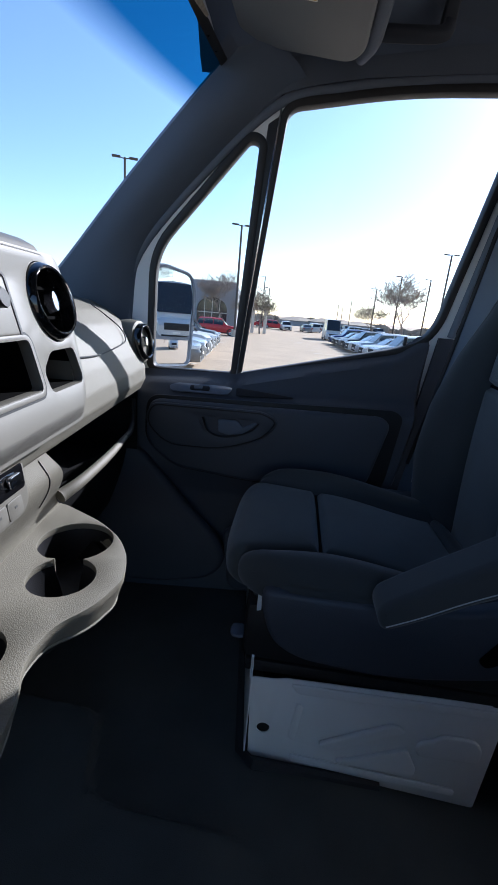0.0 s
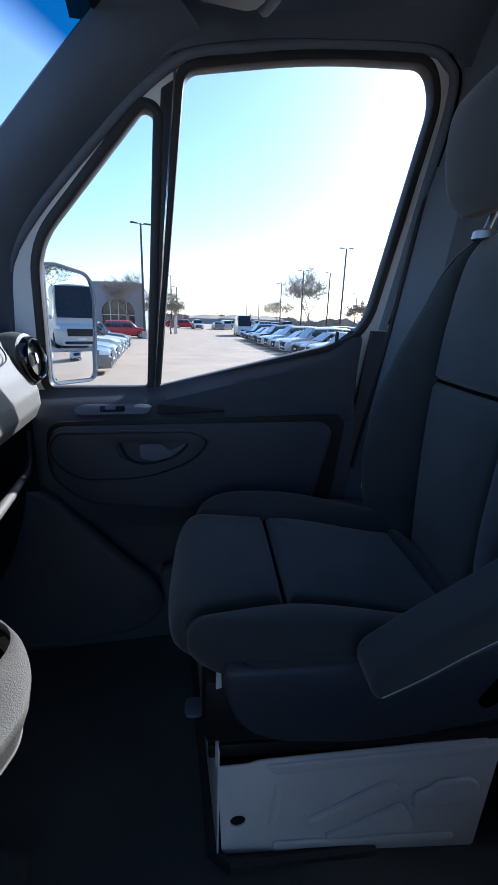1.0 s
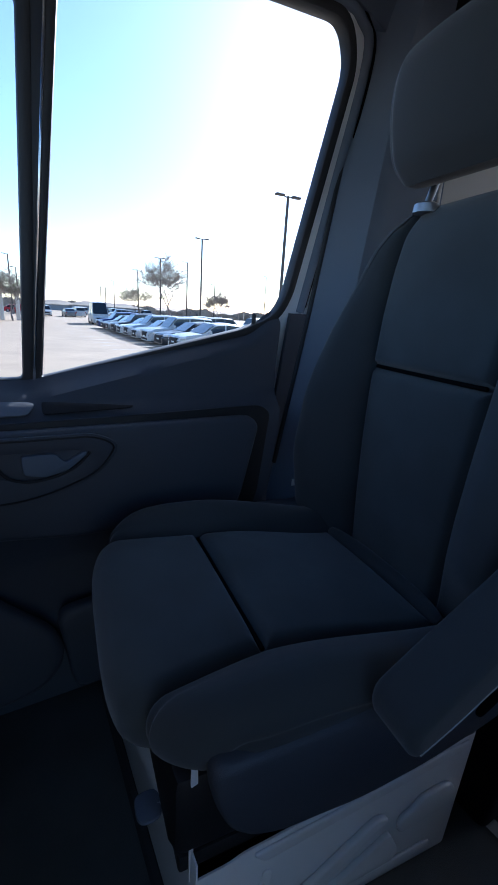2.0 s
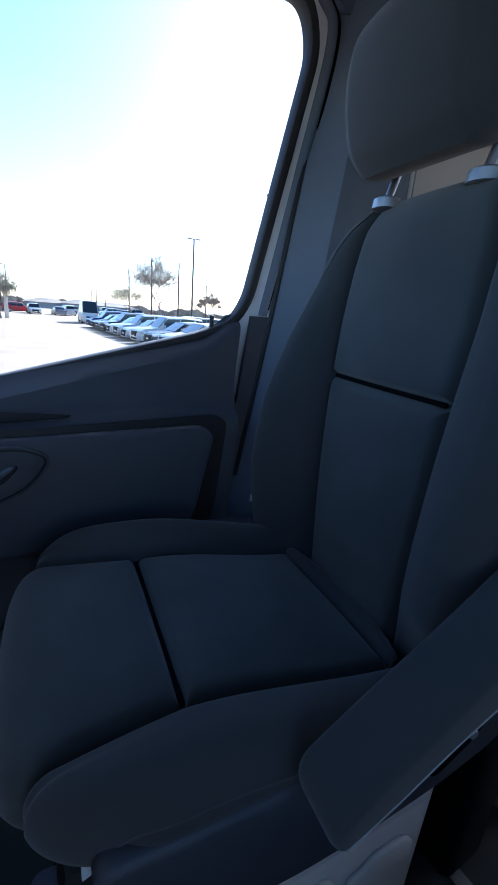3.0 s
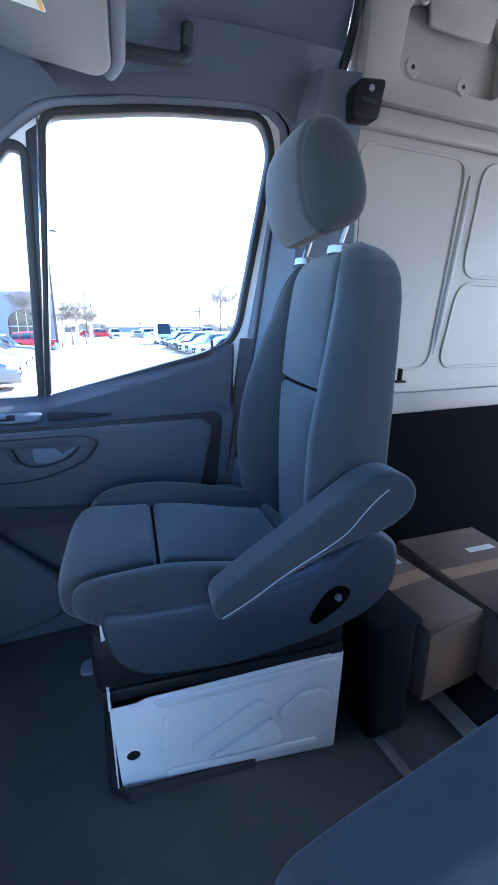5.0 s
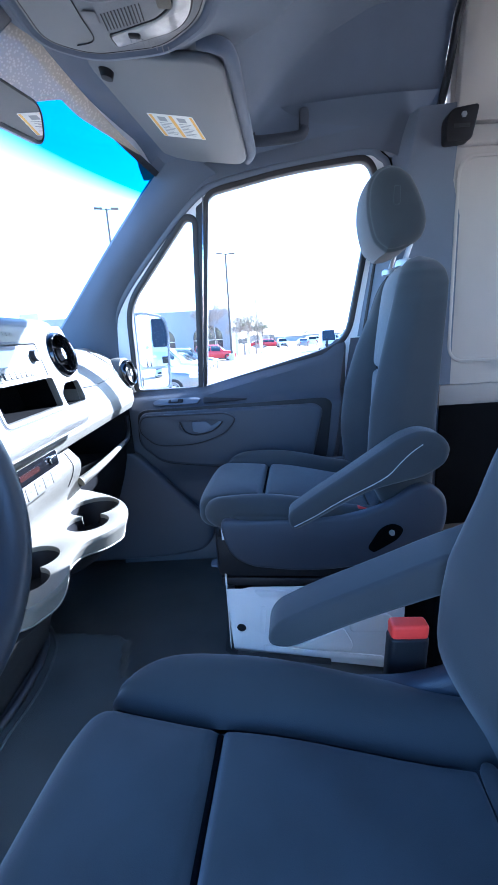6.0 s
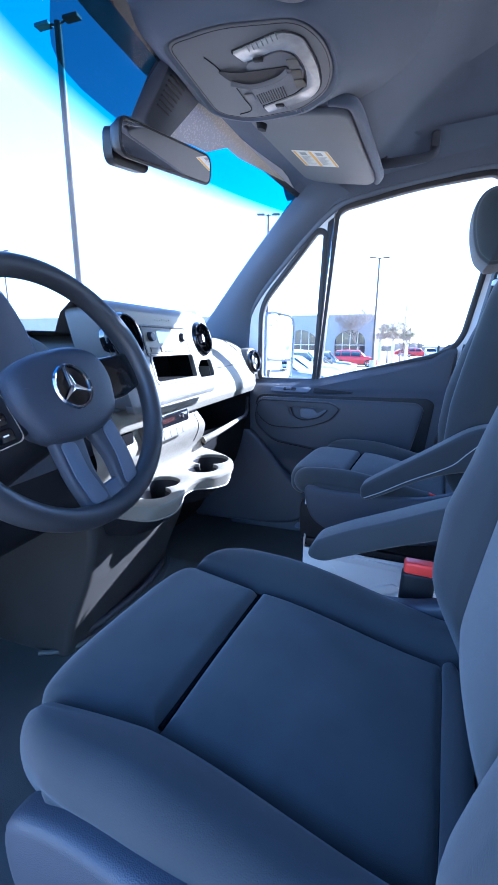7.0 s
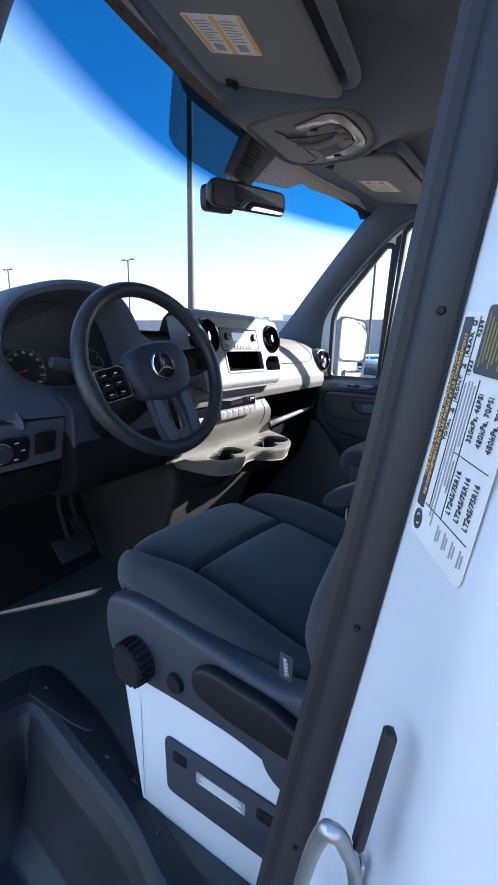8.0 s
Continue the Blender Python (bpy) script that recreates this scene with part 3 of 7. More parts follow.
def pillar_b():
    """Trim behind the passenger door, up to the cargo hold."""
    def at(u, v):
        z = 0.0 + 1.62 * v
        x0 = interp(z, [(0.0, 0.50), (0.434, 0.545), (0.91, 0.625), (1.46, 0.712), (1.62, 0.74)])
        x1 = interp(z, [(0.0, 0.93), (1.30, 0.93), (1.40, 0.90), (1.62, 0.90)])
        y = 0.905 - 0.09 * ease(u / 0.25) - 0.02 * u
        y -= 0.03 * ease((z - 1.35) / 0.25)
        return (x0 + (x1 - x0) * u, y, z)
    p = empty("trim_pillar_middle_right", "grey moulded trim on the pillar behind the passenger door", "pillar trim", kind="structure")
    part("trim_shell", sheet(at, 14, 30), PILLAR_TRIM, p)
    part("trim_bead", tube([(interp(z, [(0.5, 0.556), (0.91, 0.628), (1.46, 0.715), (1.56, 0.727)]), 0.902, z) for z in (0.5, 0.7, 0.91, 1.1, 1.3, 1.46, 1.56)], 0.006, 8), RUBBER, p)
    part("outer_post", prism([(0.46, -0.3), (0.92, -0.3), (0.92, 1.7), (0.76, 1.7), (0.725, 1.46), (0.645, 0.91), (0.575, 0.43), (0.52, 0.0)], -0.05, Matrix.Translation((0, 0.935, 0)) @ XZ), WHITE, p)
    part("inner_post", prism([(0.44, 0.0), (0.72, 0.0), (0.74, 0.50), (0.76, 0.902), (0.585, 0.902), (0.525, 0.43), (0.47, 0.1)], -0.012, Matrix.Translation((0, 0.922, 0)) @ XZ), PLASTIC, p)


pillar_b()


def headliner(u, v):
    """The cab's ceiling: u along the van, v across."""
    x = -0.24 + 1.10 * u
    y = -0.90 + 1.80 * v
    a = abs(y) / 0.90
    z = interp(x, [(-0.24, 1.555), (-0.15, 1.56), (0.19, 1.565), (0.24, 1.60), (0.32, 1.68), (0.45, 1.79), (0.60, 1.86), (0.86, 1.895)])
    edge = interp(x, [(-0.24, 1.49), (0.0, 1.50), (0.10, 1.53), (0.6, 1.55), (0.70, 1.56), (0.86, 1.60)])
    k = ease((a - 0.80) / 0.2)
    x = x + (0.10 * a * a if u < 0.05 else 0)
    return (x, y * (1 - 0.02 * k), z + (edge - z) * k)


tagged(part("ceiling", sheet(headliner, 44, 40), LINER), "dark grey felt headliner over the cab", "headliner", kind="structure")
tagged(part("roof", box(-0.20, 3.7, -0.98, 0.98, 1.96, 2.0, 0.01), WHITE), "white sheet-metal roof of the van", "roof", kind="structure")
b = bmesh.new()
box(-0.05, 0.92, -0.98, -0.90, 1.56, 1.97, bm=b)
box(-0.05, 0.92, 0.90, 0.98, 1.56, 1.97, bm=b)
sheet(lambda u, v: tuple((screen_at(-0.86 + 1.72 * u, 1.0) + Vector((-0.012, 0, 0.004))).lerp(Vector((-0.12, -0.95 + 1.9 * u, 1.97)), v)), 30, 4, bm=b)
tagged(part("roof_side", b, WHITE), "white roof side rails above the cab doors", "roof rail", kind="structure")
tagged(part("trim_liner_edge", tube([(0.860, -0.86, 1.60), (0.868, -0.80, 1.72), (0.872, -0.755, 1.84), (0.872, -0.70, 1.895), (0.872, 0.0, 1.90), (0.872, 0.70, 1.895), (0.872, 0.755, 1.84), (0.868, 0.80, 1.72), (0.860, 0.86, 1.58)], 0.012, 8), RUBBER), "black rubber edge at the end of the headliner", "edge strip", kind="structure")


JAMB = (-0.009, -0.011, 0.019)


def pillar_b_left():
    p = empty("pillar_driver", "white door pillar behind the driver's seat with a double rubber seal", "door pillar", kind="structure", at=JAMB)
    line = [(-0.45, 0.325), (0.0, 0.375), (0.378, 0.430), (0.657, 0.473), (0.851, 0.501), (0.919, 0.509), (1.052, 0.525), (1.35, 0.560), (1.62, 0.59)]

    def strip(prof):
        rings = []
        for k in range(41):
            z = -0.45 + 2.05 * k / 40
            x = interp(z, line)
            flare = 0.014 * ease((0.79 - z) / 0.16) if z < 0.79 else 0.0
            rings.append([(x + dx + (flare * min((-1.034 - dy) / 0.02, 1.0) if dy < -1.034 else 0), dy, z) for dx, dy in prof])
        return rings

    def band(prof, name, material, label=""):
        rings = strip(prof)
        part(name, sheet(lambda u, v: rings[round(u * 40)][round(v * (len(prof) - 1))], 40, len(prof) - 1), material, p, label)
    band([(0.45, -0.82), (0.14, -0.86), (0.06, -0.92), (0.016, -0.975), (0.004, -0.995)], "inner_trim", TRIM_GREY)
    band([(0.004, -0.995), (0.0, -1.0), (0.001, -1.006), (0.007, -1.010), (0.013, -1.009), (0.016, -1.014)], "rubber_seal", RUBBER, "hollow rubber door seal")
    band([(0.016, -1.014), (0.018, -1.019), (0.024, -1.023), (0.032, -1.024), (0.037, -1.023), (0.040, -1.030)], "rubber_seal", RUBBER, "outer rubber seal channel")
    band([(0.040, -1.028), (0.043, -1.032), (0.0466, -1.038), (0.060, -1.060), (0.072, -1.080), (0.080, -1.093), (0.087, -1.100), (0.098, -1.104), (0.14, -1.106), (0.35, -1.108), (3.2, -1.10)], "pillar_skin", WHITE, "glossy white door jamb")
    b = bmesh.new()
    for z in (0.30, 0.48, 0.70, 0.90, 1.08):
        x = interp(z, line)
        lathe([(0.0, 0.0015), (0.0018, 0.0015), (0.0024, 0.0)], 10, facing((x + 0.029, -1.0245, z), (0.1, -1, 0)), bm=b)
    part("seal_clip", b, PLASTIC_DARK, p)
    return p


pillar_b_left()


# ---- cargo hold ----
def cargo_wall():
    w = empty("wall_cargo_right", "bare white pressed-steel side wall of the cargo hold", "side wall", kind="structure")
    m = Matrix.Translation((0, 0.80, 0)) @ XZ
    upper = rpoly([(1.0, 1.63), (1.40, 1.63), (1.405, 1.80), (1.37, 1.83), (1.10, 1.83), (1.03, 1.81)], 0.04, 6)
    upper2 = [(x + 0.47, z) for x, z in upper]
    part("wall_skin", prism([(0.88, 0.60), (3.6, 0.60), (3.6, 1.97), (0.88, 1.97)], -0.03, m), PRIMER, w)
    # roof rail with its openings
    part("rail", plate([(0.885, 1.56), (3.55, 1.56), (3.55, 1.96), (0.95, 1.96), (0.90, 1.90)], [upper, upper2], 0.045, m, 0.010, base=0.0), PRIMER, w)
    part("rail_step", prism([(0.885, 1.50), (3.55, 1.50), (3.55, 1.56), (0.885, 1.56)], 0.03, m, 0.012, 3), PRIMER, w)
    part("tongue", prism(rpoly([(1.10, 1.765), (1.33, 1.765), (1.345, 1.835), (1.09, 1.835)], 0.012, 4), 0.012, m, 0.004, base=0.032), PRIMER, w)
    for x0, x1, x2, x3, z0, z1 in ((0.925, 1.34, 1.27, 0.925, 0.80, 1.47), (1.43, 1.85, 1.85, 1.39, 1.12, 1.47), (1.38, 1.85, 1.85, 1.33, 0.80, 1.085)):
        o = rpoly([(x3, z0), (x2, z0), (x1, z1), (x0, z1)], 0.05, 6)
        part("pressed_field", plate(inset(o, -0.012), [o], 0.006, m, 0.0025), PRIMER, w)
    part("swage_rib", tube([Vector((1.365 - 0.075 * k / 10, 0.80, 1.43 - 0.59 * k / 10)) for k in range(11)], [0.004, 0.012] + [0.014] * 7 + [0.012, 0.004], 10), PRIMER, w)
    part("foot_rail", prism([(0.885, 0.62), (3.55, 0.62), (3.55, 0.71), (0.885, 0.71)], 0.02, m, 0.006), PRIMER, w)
    for x, z in ((1.065, 1.83), (1.045, 1.655), (1.24, 1.64), (1.60, 1.655)):
        e = part("eyelet", lathe([(0.0, 0.05), (0.022, 0.05), (0.026, 0.046)], 18, m @ Matrix.Translation((x, z, 0))), PRIMER, w)
        part("hole", lathe([(0.0, 0.0515), (0.006, 0.0515), (0.006, 0.049)], 12, m @ Matrix.Translation((x, z, 0))), PLASTIC_DARK, e)
    part("liner_board", box(0.885, 3.55, 0.765, 0.78, -0.06, 0.635, 0.003), BOARD, w, "black liner board along the foot of the wall")
    h = empty("hook", "small black plastic hook clipped to the white wall", "hook")
    part("hook_bar", box(1.118, 1.126, 0.755, 0.775, 0.755, 0.80, 0.002), PLASTIC_DARK, h)
    part("hook_foot", box(1.105, 1.145, 0.755, 0.782, 0.750, 0.758, 0.002), PLASTIC_DARK, h)


cargo_wall()
b = bmesh.new()
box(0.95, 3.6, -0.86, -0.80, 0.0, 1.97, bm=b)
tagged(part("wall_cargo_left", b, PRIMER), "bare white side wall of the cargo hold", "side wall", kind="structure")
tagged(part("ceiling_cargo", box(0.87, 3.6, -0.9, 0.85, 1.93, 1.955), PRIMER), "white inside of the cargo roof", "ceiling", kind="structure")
tagged(part("floor_cargo", box(0.94, 3.6, -0.9, 0.9, -0.09, -0.052), BOARD), "dark cargo floor board", "floor", kind="structure")
tagged(part("sill_strip", prism([(0.885, -0.8), (0.94, -0.8), (0.94, 0.76), (0.885, 0.76)], 0.006, Matrix.Translation((0, 0, -0.050)), 0.002), STEEL), "worn metal strip across the floor behind the seats", "sill", kind="structure")

# ---- seats ----
# foot of the backrest, its lean, the headrest's shift, how far the backrest sits off to the door side, and how far its foot is tucked in
LEANS = {True: (0.312, 0.145, 0.072, 0.0, 0.05), False: (0.350, 0.032, 0.0, -0.014, 0.0)}
lean = [0.350, 0.032, 0.0, 0.0, 0.0]


def back_x(z):
    return lean[0] + lean[1] * (z + 0.07) / 0.68 - 0.014 * math.sin(math.pi * min(max((z + 0.05) / 0.6, 0), 1)) + lean[4] * ease((0.06 - z) / 0.14)


def back_w(z):
    return interp(z, [(-0.16, 0.235), (-0.02, 0.262), (0.12, 0.278), (0.30, 0.268), (0.42, 0.250), (0.50, 0.233), (0.54, 0.216), (0.57, 0.195), (0.595, 0.166), (0.611, 0.130)])


def back_s(z):
    return interp(z, [(-0.16, 0.122), (0.05, 0.134), (0.25, 0.144), (0.42, 0.150), (0.50, 0.147), (0.56, 0.138), (0.595, 0.121), (0.611, 0.100)])


def back_point(z, v, dx):
    """Front is dx 0, the rear of the backrest about 0.12; the top closes over between rounded shoulders."""
    s = max(0.0, (z - 0.53) / 0.081)
    k = math.sqrt(max(0.0, 1 - min(s, 1) ** 2.4))
    mid = 0.056
    return (back_x(min(z, 0.58)) + mid + (dx - mid) * (0.02 + 0.98 * k) - 0.05 * v, v + lean[3], z * 1.02)


def up_back(u):
    """Heights along the backrest, closer together towards its top."""
    return -0.16 + 0.771 * (1 - (1 - u) ** 1.7)


def groove(d, deep=0.024, wide=0.0085):
    """A sewn seam: a narrow valley with softly rounded shoulders."""
    d = abs(d)
    return deep * (0.72 * math.exp(-(d / wide) ** 2) + 0.28 * math.exp(-d / (3.5 * wide)))


def pinch(t, k=0.86):
    """Even steps drawn together towards both ends, where the seams lie."""
    return t - k * math.sin(2 * math.pi * t) / (2 * math.pi)


def draw_in(t, k=0.75):
    """Even steps drawn together towards the start."""
    return t - k * math.sin(math.pi * t) / math.pi * (1 - t)


def cush_s(X):
    """Half-width of the cushion's middle panels."""
    return 0.158 + (0.006 * min(X / 0.313, 1.2) if X > 0 else 0.030 * min(-X / 0.19, 1.0) ** 1.3)


def cush_front(y):
    """Where the cushion ends ahead."""
    y = abs(y)
    return -0.203 + 0.012 * min(y / 0.17, 1.0) ** 4 + 0.070 * min(max(0.0, y - 0.16) / 0.08, 1.2) ** 1.4


def over_edge(a, y, z, r, straight):
    """A point of the cushion a metres ahead of the cross seam and z above it, rolled down over the front edge."""
    flat = -cush_front(y) - r
    if a <= flat:
        return -a, z
    q, rr = (a - flat) / r, max(r + z, 0.004)
    if q < math.pi / 2:
        return -(flat + rr * math.sin(q)), -r + rr * math.cos(q)
    b = a - flat - r * math.pi / 2
    p = min(max(0.0, b - straight) / 0.030, math.pi * 0.55)
    return -(flat + rr) + 0.030 * (1 - math.cos(p)), -r - min(b, straight) - 0.030 * math.sin(p)


def seat(name, label, at, inner, driver):
    """A bucket seat with one armrest. at: the middle of the cushion's front seam; inner: the side of the aisle, +1 or -1 in y."""
    s = empty(name, label, "seat", "front seats", at=at)
    lean[:] = LEANS[driver]
    hx = lean[2]
    o = Matrix.Diagonal((1, inner, 1, 1))      # +y below is the aisle side
    flip = inner < 0

    def put(nm, bm, material, parent=s, label2="", angle=38):
        bmesh.ops.transform(bm, matrix=o, verts=bm.verts)
        if flip:
            bmesh.ops.reverse_faces(bm, faces=bm.faces)
        return part(nm, bm, material, parent, label2, angle)

    # cushion: front panel rolled over the edge, rear panel, two plump side bolsters
    def front(u, v):
        a = 0.335 * draw_in(u)
        v = pinch(v)
        w0 = cush_s(-min(a, 0.19))
        y = (2 * v - 1) * w0
        dome = 0.010 * math.sin(math.pi * min(0.15 + a / 0.24, 1)) * (1 - abs(2 * v - 1) ** 4)
        X, z = over_edge(a, y, dome - max(groove(a), groove(w0 - abs(y))), 0.048, 0.015)
        return (X, y, z)

    def rear(u, v):
        X = 0.318 * pinch(u)
        v = pinch(v)
        w = cush_s(X)
        y = (2 * v - 1) * w
        z = -0.050 * ease(X / 0.34) + 0.010 * math.sin(math.pi * v) * math.sin(math.pi * u)
        return (X, y, z - max(groove(X), groove(0.318 - X), groove(w - abs(y))))

    cushion = put("cushion", box(-0.130, 0.33, -0.200, 0.200, -0.120, -0.066, 0.018, 3), FABRIC_SIDE, label2="dark fabric seat cushion")
    put("front_panel", sheet(front, 60, 60), FABRIC, cushion)
    put("seat_panel", sheet(rear, 56, 56), FABRIC, cushion)
    for side in (-1, 1):
        def bolster(u, v):
            a = -0.36 + 0.665 * u
            w0 = cush_s(-min(a, 0.19))
            back, nose = ease(-a / 0.34), ease((a - 0.03) / 0.17)
            out = 0.268 - 0.020 * nose - 0.016 * ease((-a - 0.20) / 0.16)
            sink = -0.050 * ease(-a / 0.34)
            k, low = 1 - 0.55 * nose, 1 - 0.45 * nose
            sec = [(w0, -0.0175 + sink), (w0 + 0.009, -0.004 + sink), (w0 + 0.022, 0.007 * k + sink * 0.8), (w0 + 0.42 * (out - w0), 0.020 * k + sink * 0.85), (w0 + 0.66 * (out - w0), 0.026 * k - 0.050 * back), (w0 + 0.86 * (out - w0), 0.014 * k - 0.050 * back), (out - 0.003, -0.010 - 0.042 * back), (out, -0.032 * low - 0.034 * back), (out - 0.004, -0.062 * low - 0.022 * back), (out - 0.020, -0.092 * low - 0.012 * back), (out - 0.050, -0.100 * low - 0.012 * back)]
            p = along(curve_pts([(y, z, 0) for y, z in sec], 5), v)
            fold = groove((v - 0.655) * 0.16, 0.0035, 0.0035)
            X, z = over_edge(a, p.x, p.y, 0.040, 0.0)
            return (X, side * (p.x - fold), z)
        bm = sheet(bolster, 72, 80)
        if side < 0:
            bmesh.ops.reverse_faces(bm, faces=bm.faces)
        put("bolster", bm, FABRIC_SIDE, cushion)
    # A black cord fills the seam's valley in place of its shade.
    put("cross_seam", tube([(0.0, -0.150 + 0.300 * k / 8, -0.0185) for k in range(9)], 0.0038, 8), SEAM_SHADE, cushion)
    roll = curve_pts([(0.322, -0.162, -0.056), (0.330, -0.10, -0.058), (0.332, 0.0, -0.058), (0.330, 0.10, -0.058), (0.322, 0.162, -0.056)], 8)
    put("rear_roll", tube(roll, [0.005 + 0.014 * math.sin(math.pi * k / (len(roll) - 1)) ** 0.5 for k in range(len(roll))], 18, 0.9), FABRIC_SIDE, cushion)

    # backrest
    back = put("backrest", sheet(lambda u, v: back_point(up_back(u), (2 * v - 1) * (back_w(up_back(u)) - 0.020), 0.112 + 0.012 * math.sin(math.pi * v)), 48, 16), PLASTIC_DARK, label2="black shell behind the backrest")
    SEAM = 0.318

    def panel(z0, z1):
        def at2(u, v):
            z = z0 + (z1 - z0) * pinch(u)
            w = back_s(z)
            v = pinch(v)
            y = -w + 2 * w * v
            dx = max(groove(w - abs(y)), groove(z - SEAM, 0.026)) - 0.006 * math.sin(math.pi * v)
            return back_point(z, y, dx)
        return sheet(at2, 60, 48)
    put("lower_back_panel", panel(-0.16, SEAM), FABRIC, back)
    put("upper_back_panel", panel(SEAM, 0.611), FABRIC, back)
    # The backrest crease gets its shade from a black cord too.
    put("cross_seam", tube([(back_x(SEAM) + 0.016 - 0.004 * math.cos(math.pi * (k - 4) / 8) - 0.05 * (-0.134 + 0.268 * k / 8), -0.134 + 0.268 * k / 8 + lean[3], SEAM * 1.02) for k in range(9)], 0.0036, 8), SEAM_SHADE, back)
    for side in (-1, 1):
        def wing(u, v):
            z = up_back(u)
            w, W = back_s(z), back_w(z)
            if side < 0 and not driver:
                fwd = interp(z, [(-0.16, 0.05), (-0.02, 0.082), (0.10, 0.092), (0.24, 0.080), (0.38, 0.052), (0.48, 0.022), (0.585, 0.004), (0.62, 0.0)])
                W += 0.012 * ease((0.45 - z) / 0.2)
            elif side < 0:
                fwd = interp(z, [(-0.16, -0.03), (-0.05, 0.020), (-0.02, 0.040), (0.05, 0.041), (0.10, 0.038), (0.18, 0.025), (0.30, 0.003), (0.40, -0.008), (0.50, -0.008)])
            elif driver:
                fwd = interp(z, [(-0.16, -0.05), (-0.13, -0.034), (-0.07, 0.017), (0.0, 0.027), (0.075, 0.037), (0.17, 0.044), (0.25, 0.034), (0.38, 0.028), (0.486, 0.026), (0.58, 0.008), (0.62, 0.0)])
            else:
                fwd = interp(z, [(-0.16, -0.05), (-0.07, -0.030), (-0.013, 0.006), (0.05, 0.038), (0.12, 0.048), (0.25, 0.044), (0.42, 0.022), (0.55, 0.006), (0.62, 0.0)])
            rw = min(0.036, 0.7 * (W - w))
            if v < 0.5:
                a = draw_in(v / 0.5)
                y = w + (W - rw - w) * a
                dx = groove(y - w) - fwd * math.sin(math.pi * 0.5 * a) ** 0.9
            else:
                a = (v - 0.5) / 0.5
                ang = a * math.pi
                y = W - rw + (rw + 0.004) * math.sin(min(ang, math.pi / 2)) - (0.022 * (a - 0.5) * 2 if a > 0.5 else 0)
                dx = -fwd + (0.115 + fwd) * (0.5 - 0.5 * math.cos(ang)) ** 1.1
            return back_point(z, side * y, dx)
        bm = sheet(wing, 72, 46)
        if side < 0:
            bmesh.ops.reverse_faces(bm, faces=bm.faces)
        put("side_wing", bm, FABRIC_SIDE, back)
    if driver:
        put("sewn_tag", box(0.291, 0.311, -0.2845, -0.2835, 0.000, 0.038), PLASTIC, back, "dark sewn tag lettered AIRBAG")
        lettering("print", "AIRBAG", 0.0095, Matrix.Translation((0.301, -0.285, 0.019)) @ XZ @ Matrix.Rotation(radians(-80), 4, "Z") @ Matrix.Diagonal((0.8, 1, 1, 1)), PAPER, back)
    else:
        put("sewn_tag", box(0.285, 0.295, -0.2925, -0.2915, 0.005, 0.023), PAPER, back, "white sewn tag")

    # headrest on two bright posts: a front panel between two gussets, leaning forward
    prof = curve_pts([Vector((x, z, 0)) for x, z in ((0.348, 0.640), (0.318, 0.668), (0.302, 0.715), (0.296, 0.765), (0.302, 0.812), (0.325, 0.842), (0.362, 0.848), (0.398, 0.828), (0.424, 0.788), (0.443, 0.742), (0.449, 0.704), (0.438, 0.672), (0.408, 0.652), (0.375, 0.641), (0.348, 0.640))], 6)
    mid = Vector((0.374, 0.744, 0))

    def pillow(u, v):
        p = along(prof, u)
        y = 0.134 * math.copysign(abs(2 * v - 1) ** 0.72, 2 * v - 1)
        e = max(0.0, (abs(y) - 0.092) / 0.042)
        k = math.sqrt(max(0.0, 1 - min(e, 1.0) ** 2)) * 0.62 + 0.38 if e < 1 else 0.38
        k -= groove(abs(y) - 0.106, 0.0035, 0.0035) / 0.09 if p.x < 0.40 else 0.0
        k *= 1 - 0.035 * (y / 0.134) ** 2
        q = mid + (p - mid) * k
        return (q.x + hx + 0.010 * (y / 0.134) ** 2, y - 0.020, q.y)
    bm = sheet(pillow, 84, 56, close_u=True)
    for k in (0, 1):
        ring = [v for v in bm.verts if abs(v.co.y + 0.020 - (0.134 if k else -0.134)) < 1e-5]
        bmesh.ops.contextual_create(bm, geom=[e for e in bm.edges if e.verts[0] in ring and e.verts[1] in ring])
    bmesh.ops.recalc_face_normals(bm, faces=bm.faces)
    hr = put("headrest", bm, FABRIC_SIDE, label2="padded dark fabric headrest")
    put("headrest_tag", prism(rrect(0.016, 0.042, 0.004), 0.004, Matrix.Translation((0.372 + hx, 0.1125, 0.768)) @ Matrix.Rotation(radians(-90), 4, "X"), 0.001), FABRIC_SIDE, hr)
    for y in (-0.112, 0.072):
        put("headrest_post", tube([(0.4015 + hx, y, 0.610), (0.404 + hx, y, 0.618), (0.428 + hx, y, 0.69)], 0.0068, 14), STEEL)
        put("post_collar", lathe([(0.0, 0.007), (0.017, 0.007), (0.022, 0.004), (0.0235, -0.010)], 22, Matrix.Translation((0.404 + hx, y, 0.616))), STEEL, label2="flat metal collar")

    # armrest on the aisle side
    if driver:
        arm = [(0.085, 0.010), (0.20, 0.064), (0.30, 0.104), (0.42, 0.150), (0.45, 0.178), (0.40, 0.205), (0.30, 0.165), (0.22, 0.127), (0.12, 0.082), (0.064, 0.051), (0.050, 0.016)]
        pipe = [(0.090, 0.015), (0.12, 0.029), (0.20, 0.066), (0.30, 0.107), (0.36, 0.131)]
    else:
        arm = [(0.088, -0.034), (0.144, -0.004), (0.228, 0.047), (0.283, 0.074), (0.34, 0.090), (0.41, 0.108), (0.452, 0.140), (0.460, 0.178), (0.436, 0.208), (0.392, 0.220), (0.345, 0.203), (0.235, 0.124), (0.14, 0.060), (0.075, 0.012)]
